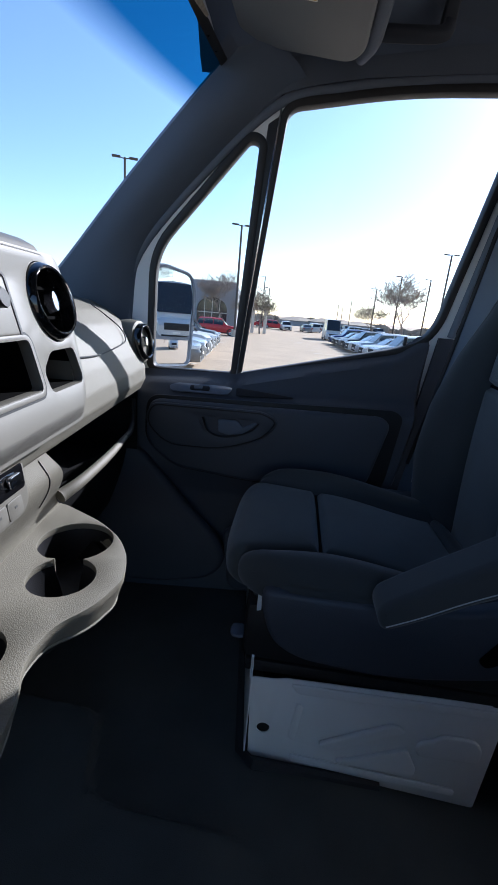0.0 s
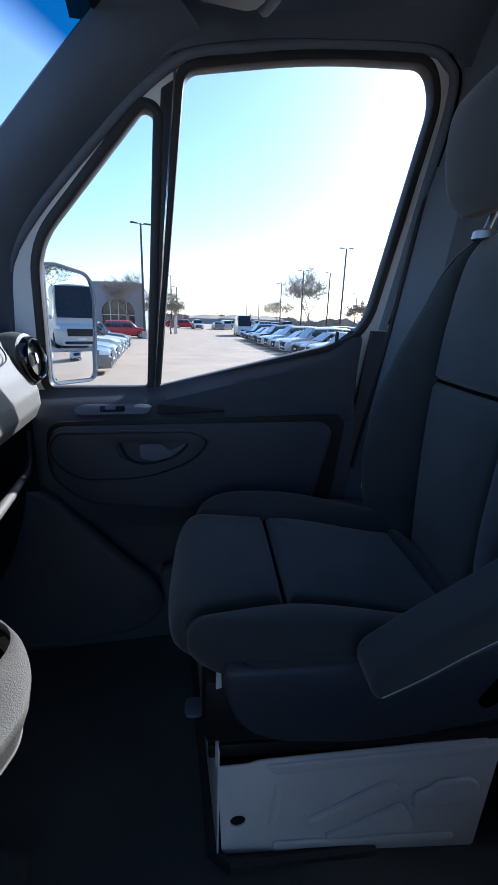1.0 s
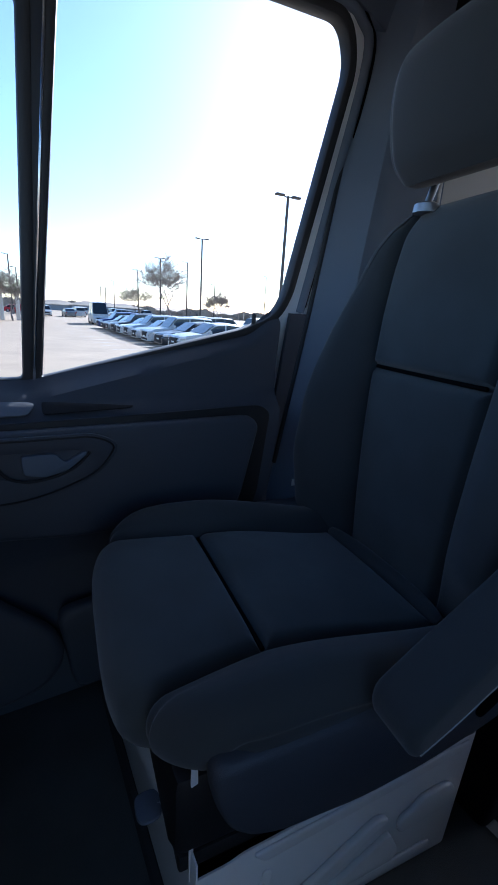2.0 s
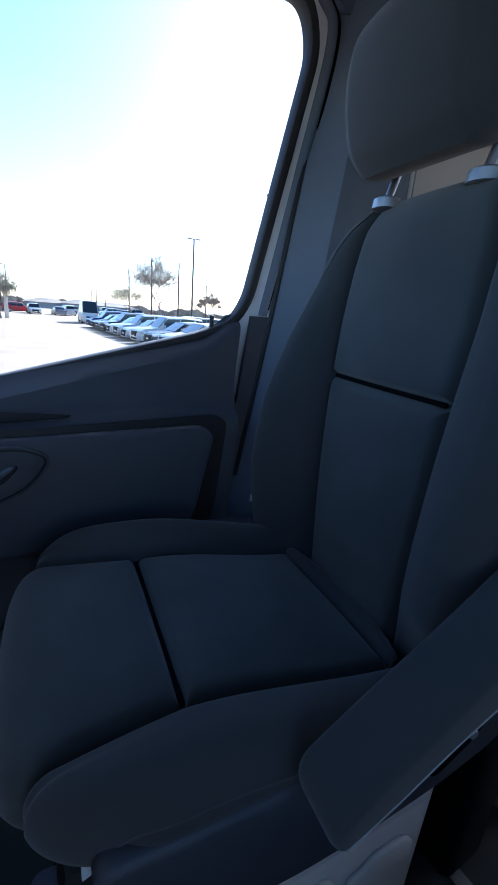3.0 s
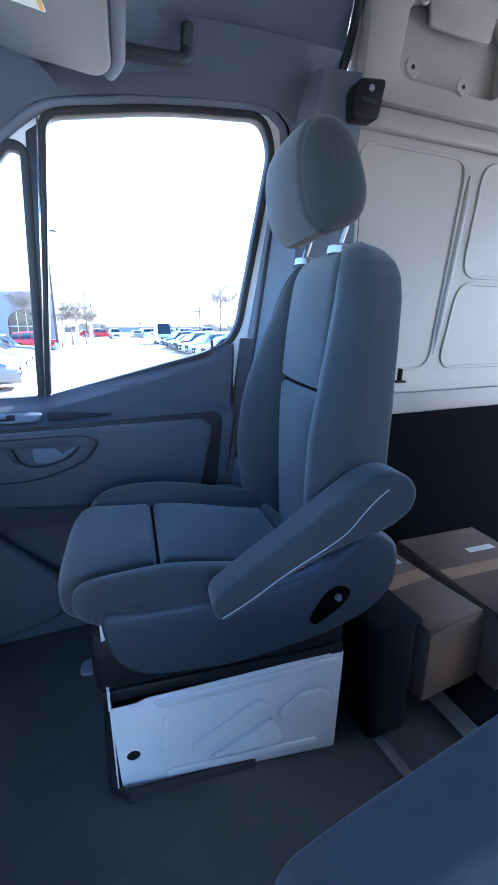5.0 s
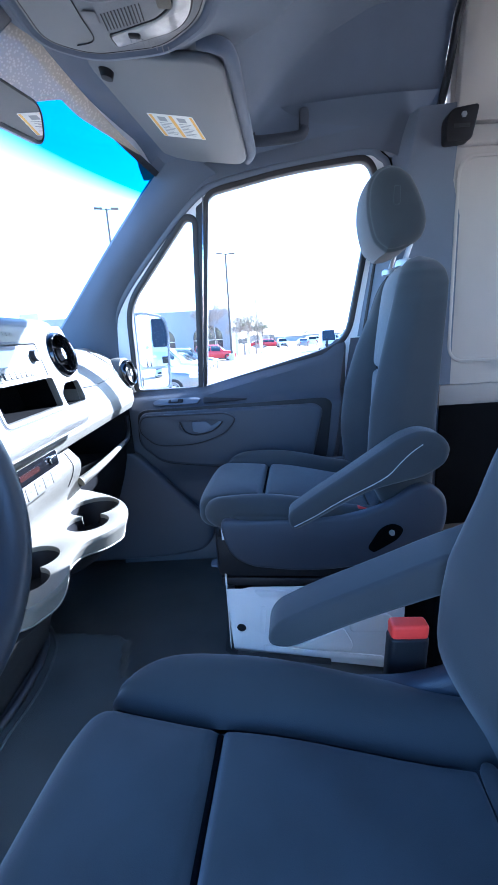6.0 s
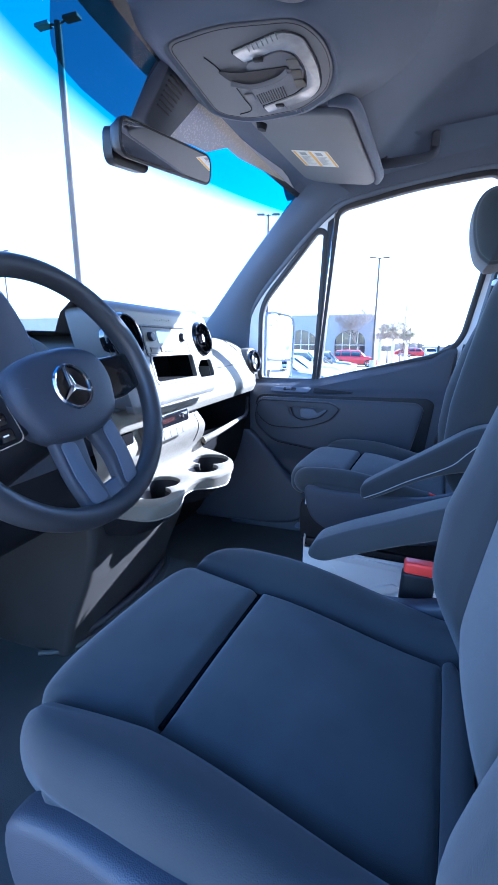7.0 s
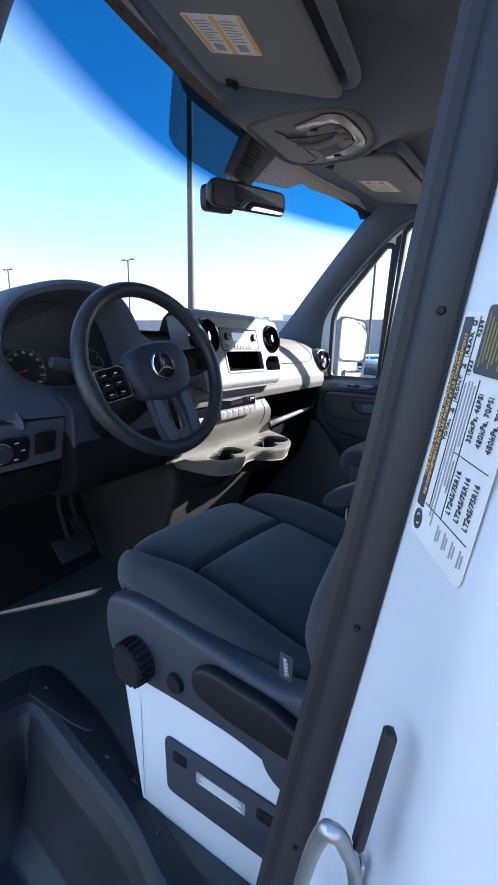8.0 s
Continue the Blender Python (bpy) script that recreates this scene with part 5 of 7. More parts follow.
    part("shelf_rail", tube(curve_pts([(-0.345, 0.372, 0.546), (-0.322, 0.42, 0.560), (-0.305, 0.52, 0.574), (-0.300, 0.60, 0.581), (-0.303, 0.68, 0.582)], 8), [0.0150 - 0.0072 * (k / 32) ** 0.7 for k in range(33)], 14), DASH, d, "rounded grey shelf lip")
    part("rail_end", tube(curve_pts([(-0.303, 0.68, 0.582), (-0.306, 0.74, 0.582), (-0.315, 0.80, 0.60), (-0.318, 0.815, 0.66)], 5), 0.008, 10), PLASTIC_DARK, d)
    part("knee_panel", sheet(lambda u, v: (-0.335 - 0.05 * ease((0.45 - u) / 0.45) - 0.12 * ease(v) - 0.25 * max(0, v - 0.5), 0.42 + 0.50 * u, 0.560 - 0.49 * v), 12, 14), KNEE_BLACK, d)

    # cup-holder tray
    tray = rpoly([(-0.44, 0.44), (-0.365, 0.434), (-0.258, 0.364), (-0.203, 0.306), (-0.176, 0.250), (-0.164, 0.187), (-0.187, 0.116), (-0.228, 0.071), (-0.236, 0.012), (-0.215, -0.04), (-0.206, -0.10), (-0.232, -0.178), (-0.29, -0.188), (-0.44, -0.188)], [0.01, 0.02, 0.03, 0.03, 0.014, 0.014, 0.03, 0.03, 0.03, 0.03, 0.03, 0.03, 0.02, 0.01], 6)
    cups = [peanut((-0.281, 0.289), 0.066, (-0.262, 0.182), 0.053, 30), peanut((-0.292, -0.080), 0.050, (-0.316, 0.010), 0.054, 30)]
    t = part("cup_tray", plate(tray, cups, 0.012, Matrix.Translation((0, 0, 0.488)), 0.005), DASH, d, "moulded tray with two pairs of cup holders")
    ring = [Vector((x, y, 0)) for x, y in tray]
    def skirt(u, v, top=0.489, far=0.0):
        k = u * len(tray)
        i = int(k) % len(tray)
        f = k - int(k)
        p = ring[i].lerp(ring[(i + 1) % len(tray)], f)
        c = Vector((-0.44, p.y * 0.9, 0))
        deep = 0.030 + 0.020 * max(0.0, math.cos((p.y - 0.20) / 0.085)) * (1 if p.y > 0.06 else 0) + 0.014 * max(0.0, math.cos((p.y + 0.10) / 0.07)) * (1 if p.y < 0.02 else 0)
        q = p.lerp(c, 0.05 * v + far)
        return (q.x, q.y, top - 0.8 * deep * v)
    n = len(tray)
    part("tray_skirt", sheet(skirt, n, 6, close_u=True), DASH, t)
    part("tray_bead", tube([Vector(skirt(k / n, 1.0)) for k in range(n)], 0.0024, 6), DASH, t)

    def under(u, v):
        p = Vector(skirt(u, 1.0))
        q = p.lerp(Vector((-0.46, p.y * 0.8 + 0.01, p.z)), 0.06 + 0.60 * v)
        return (q.x, q.y, p.z - 0.002 - 0.045 * math.sin(math.pi * 0.5 * min(v * 2.2, 1.0)) - 0.03 * v)
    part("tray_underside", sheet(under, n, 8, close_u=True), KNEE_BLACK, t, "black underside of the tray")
    for poly in cups:
        part("cup_well", loft([[(x, y, 0.497) for x, y in inset(poly, -0.001)], [(x, y, 0.46) for x, y in inset(poly, 0.003)], [(x, y, 0.425) for x, y in inset(poly, 0.006)]][::-1], True), PLASTIC_DARK, t, "deep black cup holder")
    part("well_fin", box(-0.332, -0.297, 0.2345, 0.2380, 0.428, 0.494, 0.001), DASH, t, "pale fin between two cup wells")
    # the wells are open upwards: take the upper cap away
    for ch in list(t.children):
        if ch.name.startswith("cup_well"):
            bm = bmesh.new()
            bm.from_mesh(ch.data)
            cap = [f for f in bm.faces if f.calc_center_median().z > 0.49]
            bmesh.ops.delete(bm, geom=cap, context="FACES")
            bmesh.ops.reverse_faces(bm, faces=bm.faces)
            bm.to_mesh(ch.data)
            bm.free()
    # pedestal below
    part("pedestal", prism(rpoly([(-0.95, 0.0), (-0.522, 0.0), (-0.510, 0.04), (-0.486, 0.12), (-0.452, 0.20), (-0.424, 0.26), (-0.395, 0.35), (-0.385, 0.43), (-0.42, 0.48), (-0.95, 0.48)], 0.03, 4), 0.56, Matrix.Translation((0, 0.335, 0)) @ XZ, 0.055, 5), PEDESTAL, d, "dark plastic centre pedestal")
    part("mat_lip", tube(curve_pts([(-0.66, -0.215, 0.034), (-0.56, -0.185, 0.038), (-0.515, -0.115, 0.040), (-0.496, -0.02, 0.042), (-0.480, 0.135, 0.044), (-0.508, 0.305, 0.045), (-0.57, 0.39, 0.045)], 6), 0.012, 10), RUBBER, d, "rolled edge of the rubber mat round the pedestal")
    part("mat_ridge", tube(curve_pts([(-0.60, -0.245, 0.024), (-0.53, -0.205, 0.026), (-0.478, -0.11, 0.028), (-0.462, 0.0, 0.029), (-0.450, 0.145, 0.030), (-0.476, 0.30, 0.030), (-0.55, 0.41, 0.030)], 6), 0.007, 8), CARPET, d)
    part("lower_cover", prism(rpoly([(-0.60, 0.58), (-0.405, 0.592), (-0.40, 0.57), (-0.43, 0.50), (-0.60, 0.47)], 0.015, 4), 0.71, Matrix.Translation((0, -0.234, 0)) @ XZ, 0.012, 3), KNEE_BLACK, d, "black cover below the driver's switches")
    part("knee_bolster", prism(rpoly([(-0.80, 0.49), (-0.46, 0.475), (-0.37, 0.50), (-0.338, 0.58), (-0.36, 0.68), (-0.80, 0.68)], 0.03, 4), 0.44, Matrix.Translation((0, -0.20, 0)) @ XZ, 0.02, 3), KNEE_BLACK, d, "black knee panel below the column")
    # A black block takes the place of the pocket's shaded inside.
    part("side_pocket", box(-0.40, -0.309, -0.226, -0.128, 0.650, 0.682, 0.006), SHADE_BLACK, d, "black block standing for the shade in an open pocket")

    # instrument hood
    def hood(x, k):
        o = [(-0.835, 0.70), (-0.818, 0.80), (-0.80, 0.90), (-0.778, 0.965), (-0.725, 1.012), (-0.64, 1.036), (-0.56, 1.046), (-0.49, 1.042), (-0.43, 1.02), (-0.385, 0.965), (-0.352, 0.88), (-0.325, 0.78), (-0.32, 0.70)]
        return [Vector((x, -0.58 + (p.x + 0.58) * k, 0.70 + (p.y - 0.70) * k)) for p in curve_pts([Vector((a, c, 0)) for a, c in o], 4)]
    rings = [hood(-0.72, 0.72), hood(-0.60, 0.88), hood(-0.48, 0.985), hood(-0.40, 1.0), hood(-0.372, 0.995), hood(-0.366, 0.97), hood(-0.378, 0.93), hood(-0.44, 0.89), hood(-0.50, 0.86)]
    for i, r2 in enumerate(rings):
        k = (0.3, 0.7, 1, 1, 1, 1, 1, 0.7, 0.2)[i]
        for p in r2:
            left = ease((-0.56 - p.y) / 0.24)
            p.x -= k * (0.10 * (p.z - 0.85) + 0.10 * left * ease((p.z - 0.70) / 0.1))
            p.y += 0.07 * left
    nn = len(rings[0])
    hd = part("instrument_hood", sheet(lambda u, v: rings[round(u * 8)][round(v * (nn - 1))], 8, nn - 1), HOOD, d, "arched grey hood over the instruments")
    b = bmesh.new()
    b.faces.new([b.verts.new(p) for p in rings[-1]])
    FACE = mat("instrument_black", (0.016, 0.019, 0.025), 0.35, spots=0.1, spot_size=40)
    part("instrument_face", b, FACE, hd)
    for cy, marks in ((-0.660, ("40", "50", "60", "70", "80", "90", "100", "110", "120")), (-0.47, ("1", "2", "3", "4", "5", "6"))):
        g = part("gauge", lathe([(0.0, 0.0), (0.056, 0.0), (0.057, 0.0004), (0.058, 0.0)], 40, facing((-0.492, cy, 0.82), (1, 0, 0.12))), FACE, hd, "round dial with white figures")
        for k, s in enumerate(marks):
            a = radians(170 - 215 * k / (len(marks) - 1))
            m = facing((-0.489, cy, 0.82), (1, 0, 0.12)) @ Matrix.Translation((0.044 * math.cos(a), 0.044 * math.sin(a), 0.001))
            lettering("figure", s, 0.0092, m, PAPER, g)
        b = bmesh.new()
        for k in range(33):
            a = radians(176 - 230 * k / 32)
            prism(rrect(0.003 if k % 4 else 0.005, 0.0010, 0, 1), 0.0004, facing((-0.490, cy, 0.82), (1, 0, 0.12)) @ Matrix.Rotation(a, 4, "Z") @ Matrix.Translation((0.0535, 0, 0.0008)), bm=b)
        part("scale_mark", b, PAPER, g)
        part("needle", prism([(-0.004, -0.0016), (0.030, -0.0008), (0.030, 0.0008), (-0.004, 0.0016)], 0.001, facing((-0.487, cy, 0.82), (1, 0, 0.12)) @ Matrix.Rotation(radians(195), 4, "Z")), RED, g)
    # driver's lower dash with the light switch
    well = curve_pts([(-0.455, -0.745, 0.94), (-0.490, -0.716, 0.885), (-0.490, -0.701, 0.838), (-0.485, -0.66, 0.797), (-0.483, -0.587, 0.776), (-0.483, -0.50, 0.778), (-0.483, -0.42, 0.79)], 5)
    brim = curve_pts([(-0.43, -0.775, 0.955), (-0.415, -0.80, 0.87), (-0.398, -0.815, 0.79), (-0.380, -0.800, 0.728), (-0.376, -0.70, 0.716), (-0.376, -0.60, 0.712), (-0.376, -0.42, 0.712)], 5)

    def bezel(u, v):
        p = along(well, u).lerp(along(brim, u), min(v, 0.85) / 0.85) + Vector((0.012, 0, 0.014)) * math.sin(math.pi * min(v, 0.85) / 0.85)
        return p if v <= 0.85 else p + Vector((-0.10, 0, -0.012)) * (v - 0.85) / 0.15
    part("lower_bezel", sheet(bezel, 48, 20), HOOD, d)
    part("driver_panel", prism(rpoly([(-0.60, 0.712), (-0.374, 0.710), (-0.40, 0.595), (-0.60, 0.58)], 0.010, 4), 0.31, Matrix.Translation((0, -0.637, 0)) @ XZ, 0.006, 3), HOOD, d)
    part("column_cowl", prism(rpoly([(-0.52, 0.772), (-0.41, 0.770), (-0.35, 0.735), (-0.352, 0.62), (-0.385, 0.575), (-0.60, 0.56)], 0.02, 4), 0.40, Matrix.Translation((0, -0.235, 0)) @ XZ, 0.015, 3), PLASTIC, d, "black cowl below the steering column")
    sw = Matrix(((0, 0.25, 1, -0.5445), (1, 0, 0, 0), (0, 1, 0, 0), (0, 0, 0, 1)))
    ls = part("light_switch", prism(rrect(0.125, 0.062, 0.010, 4, -0.80, 0.648), 0.012, sw, 0.004), PLASTIC_DARK, d, "rotary light switch with white marks")
    part("light_dial", lathe([(0.021, 0.0), (0.020, 0.014), (0.017, 0.017), (0.0, 0.017)], 28, sw @ Matrix.Translation((-0.805, 0.648, 0.012))), PLASTIC, ls)
    part("mark_ring", lathe([(0.0225, 0.0), (0.0235, 0.0012), (0.0245, 0.0)], 28, sw @ Matrix.Translation((-0.805, 0.648, 0.0125)), ring=True), PAPER, ls)
    for y, z in ((-0.845, 0.665), (-0.77, 0.668), (-0.755, 0.648), (-0.77, 0.628), (-0.845, 0.63)):
        part("mark", prism(rrect(0.010, 0.0035, 0, 1, y, z), 0.0006, sw, base=0.012), PAPER, ls)
    part("blank_switch", prism(rrect(0.052, 0.055, 0.006, 4, -0.695, 0.655), 0.010, sw, 0.004), PLASTIC_DARK, d)
    return d


dashboard()


# ---- steering wheel ----
def steering_wheel():
    tilt = radians(21)
    n = Vector((math.cos(tilt), -0.10, math.sin(tilt))).normalized()
    c = Vector((-0.128, -0.545, 0.845)) - n * 0.022
    m = facing(c, n, 10)
    w = empty("steering_wheel", "black leather-look steering wheel with a metal emblem", "steering wheel")
    R, r = 0.191, 0.0170

    def rim(u, v):
        a, t = 2 * math.pi * u, 2 * math.pi * v
        grip = 1 + 0.10 * max(0, math.cos(2 * a - 0.6)) ** 3
        q = Vector(((R + r * grip * math.cos(t)) * math.cos(a), (R + r * grip * math.cos(t)) * math.sin(a), r * 1.1 * grip * math.sin(t)))
        return m @ q
    part("rim", sheet(rim, 96, 18, True, True), LEATHER, w, "smooth black rim")
    # hub: a domed shield
    hub = rpoly([(-0.075, -0.06), (-0.03, -0.075), (0.03, -0.075), (0.075, -0.06), (0.098, 0.0), (0.086, 0.045), (0.04, 0.062), (-0.04, 0.062), (-0.086, 0.045), (-0.098, 0.0)], 0.03, 5)
    part("hub", loft([[m @ Vector((x, y, z)) for x, y in inset(hub, d)] for z, d in ((-0.035, 0.012), (-0.01, 0.0), (0.008, 0.001), (0.017, 0.007), (0.022, 0.018), (0.0235, 0.034))]), PLASTIC, w, "padded airbag cover")
    for s in (-1, 1):
        sp = part("spoke", prism(rpoly([(s * 0.07, -0.035), (s * 0.12, -0.045), (s * 0.18, -0.035), (s * 0.18, 0.028), (s * 0.12, 0.03), (s * 0.07, 0.035)][::s], 0.012, 4), 0.022, m, 0.006, 3, base=-0.022), GLOSS_BLACK if s > 0 else PLASTIC_DARK, w)
        if s < 0:
            for i in range(3):
                for j in range(2):
                    part("wheel_button", prism(rrect(0.026, 0.017, 0.004, 3, -0.148 + 0.03 * j, 0.014 - 0.021 * i), 0.004, m, 0.0015, base=0.0), GLOSS_BLACK, sp)
            b = bmesh.new()
            for i in range(3):
                for j in range(2):
                    prism(rrect(0.008, 0.002, 0, 1, -0.148 + 0.03 * j, 0.014 - 0.021 * i), 0.0005, m, base=0.004, bm=b)
            part("button_mark", b, PAPER, sp)
            part("switch_rim", plate(rrect(0.078, 0.072, 0.01, 4, -0.132, -0.007), [rrect(0.072, 0.066, 0.009, 4, -0.132, -0.007)], 0.003, m, 0.001, base=0.0), CHROME, sp)
    for s in (-1, 1):
        sp = part("lower_spoke", prism(rpoly([(s * 0.006, -0.06), (s * 0.062, -0.052), (s * 0.066, -0.12), (s * 0.060, -0.178), (s * 0.012, -0.182), (s * 0.018, -0.12)][::-s], 0.01, 4), 0.020, m, 0.006, 3, base=-0.014), PLASTIC, w, "dark lower spoke")
        part("spoke_inlay", prism(rpoly([(s * 0.030, -0.072), (s * 0.056, -0.066), (s * 0.059, -0.12), (s * 0.053, -0.168), (s * 0.022, -0.170), (s * 0.032, -0.12)][::-s], 0.008, 4), 0.003, m, 0.0012, base=0.006), TRIM_GREY, sp, "satin grey inlay")
    part("spoke_bridge", prism(rpoly([(-0.058, -0.152), (0.058, -0.152), (0.05, -0.183), (-0.05, -0.183)], 0.008, 4), 0.014, m, 0.005, 3, base=-0.012), TRIM_GREY, w)
    e = part("emblem", lathe([(0.0285, 0.018), (0.0325, 0.022), (0.0345, 0.026), (0.0325, 0.0285), (0.0295, 0.027)], 40, m, ring=True), CHROME, w, "round bright metal emblem")
    part("emblem_field", lathe([(0.0, 0.0245), (0.031, 0.0245), (0.031, 0.02)], 40, m), GLOSS_BLACK, e)
    for k in range(3):
        part("emblem_bar", prism([(-0.0045, 0.0), (0.0045, 0.0), (0.0008, 0.031), (-0.0008, 0.031)], 0.003, m @ Matrix.Rotation(radians(120 * k), 4, "Z"), 0.0008, base=0.0245), CHROME, e)
    part("column", tube([c - n * 0.02 - Vector((0, 0, 0.012)), c - n * 0.09 - Vector((0, 0, 0.02)), c - n * 0.16 - Vector((0, 0, 0.03)), c - n * 0.30 - Vector((0, 0, 0.06))], [0.05, 0.062, 0.066, 0.07], 20), PLASTIC_DARK, w, "black steering column shroud")
    part("stalk", tube(curve_pts([c - n * 0.08 + Vector((0, -0.05, 0)), Vector((-0.238, -0.655, 0.832)), Vector((-0.25, -0.746, 0.852))], 4), [0.009] * 3 + [0.012] * 3 + [0.014] * 2 + [0.011], 12), PLASTIC, w, "indicator stalk")
    part("stalk", tube(curve_pts([c - n * 0.08 + Vector((0, 0.05, 0)), c - n * 0.085 + Vector((0, 0.10, -0.004)), c - n * 0.09 + Vector((0, 0.145, -0.005))], 4), [0.008] * 4 + [0.011] * 4 + [0.010], 10), PLASTIC, w, "gear selector stalk")


steering_wheel()


def pedals():
    for nm, y, x, w, h, lb in (("brake_pedal", -0.425, -0.70, 0.125, 0.085, "wide black rubber brake pedal on its arm"), ("accelerator_pedal", -0.325, -0.78, 0.05, 0.13, "black accelerator pedal on its arm")):
        p = empty(nm, lb, "pedal", "pedals")
        m = Matrix.Translation((x, y, 0.17)) @ Matrix.Rotation(radians(50), 4, "Y")
        part("pad", box(-h / 2, h / 2, -w / 2, w / 2, -0.006, 0.006, 0.004), RUBBER, p).matrix_local = m
        part("arm", tube([(x - 0.012, y, 0.172), (x - 0.06, y, 0.30), (x - 0.05, y, 0.50)], 0.009, 8), PLASTIC_DARK, p)


pedals()

# ---- overhead ----
def sun_visor(s):
    """A folded-up visor; s: +1 the passenger's, -1 the driver's."""
    v = empty("sun_visor", "grey padded sun visor folded up, with a yellow warning label", "sun visor", "sun visors")
    m = Matrix(((1, 0, 0, 0), (0, 1, 0, 0), (-0.245, 0, 1, 1.522 if s > 0 else 1.497), (0, 0, 0, 1)))
    o = [(-0.165, 0.315), (0.12, 0.235), (0.155, 0.245), (0.205, 0.70), (0.185, 0.755), (-0.02, 0.825), (-0.07, 0.805)]
    if s < 0:
        o = [(x - 0.02, y - 0.045) for x, y in o]
    o = [(x, s * y) for x, y in o][::s]
    cx, cy = (-0.118, 0.352) if s > 0 else (-0.130, 0.275)
    part("visor_panel", prism(rpoly(o, 0.035, 6), 0.022, m, 0.008, 3), VISOR, v)
    part("visor_hem", tube([m @ Vector((x, y, 0.004)) for x, y in inset(rpoly(o, 0.035, 6), 0.014)], 0.0012, 5), TRIM_GREY, v)
    part("visor_clip", lathe([(0.0, -0.018), (0.013, -0.016), (0.016, -0.004), (0.020, 0.01)], 20, m @ Matrix.Translation((cx, s * cy, 0))), PLASTIC_DARK, v, "black visor clip")
    q = [(-0.066, 0.520), (0.060, 0.490), (0.086, 0.612), (-0.040, 0.645)] if s > 0 else [(-0.100, 0.400), (0.020, 0.378), (0.044, 0.505), (-0.080, 0.530)]
    a, bb, c, d = (Vector((x, s * y)) for x, y in q)
    lab = rpoly([tuple(k) for k in (a, bb, c, d)][::s], 0.004, 3)
    p = part("warning_label", prism(lab, 0.0006, m, base=-0.0008), PAPER, v, "white and yellow printed warning label")
    def quad(u0, u1, w0, w1):
        f = lambda u, w: tuple(a.lerp(bb, u).lerp(d.lerp(c, u), w))
        return [f(u0, w0), f(u1, w0), f(u1, w1), f(u0, w1)][::s]
    b = bmesh.new()
    for w0, w1 in ((0.03, 0.10), (0.46, 0.54), (0.92, 0.98)):
        prism(quad(w0, w1, 0.03, 0.97), 0.0003, m, base=-0.0013, bm=b)
    part("yellow_bar", b, YELLOW, p)
    b = bmesh.new()
    for col in (0.15, 0.58):
        for k in range(8):
            prism(quad(col, col + 0.28 - 0.05 * (k % 3), 0.35 + 0.07 * k, 0.37 + 0.07 * k), 0.0003, m, base=-0.0013, bm=b)
        prism(quad(col + 0.04, col + 0.22, 0.10, 0.28), 0.0003, m, base=-0.0013, bm=b)
    part("print_bar", b, GREY_INK, p)
    # the padded edge of the shelf behind the visor
    lip = [(0.105, 0.212), (0.145, 0.212), (0.172, 0.240), (0.190, 0.40), (0.212, 0.62), (0.218, 0.70), (0.205, 0.765)]
    tagged(part("trim_shelf_lip", tube(curve_pts([(x, s * y, 1.536 - 0.245 * (x - 0.02) * 0.9 + (0 if s > 0 else -0.018)) for x, y in lip], 8), [0.008] + [0.015] * 47 + [0.010], 14, 1.0), LINER), "rounded padded edge of the overhead shelf", "shelf edge", kind="structure")


sun_visor(1)
sun_visor(-1)


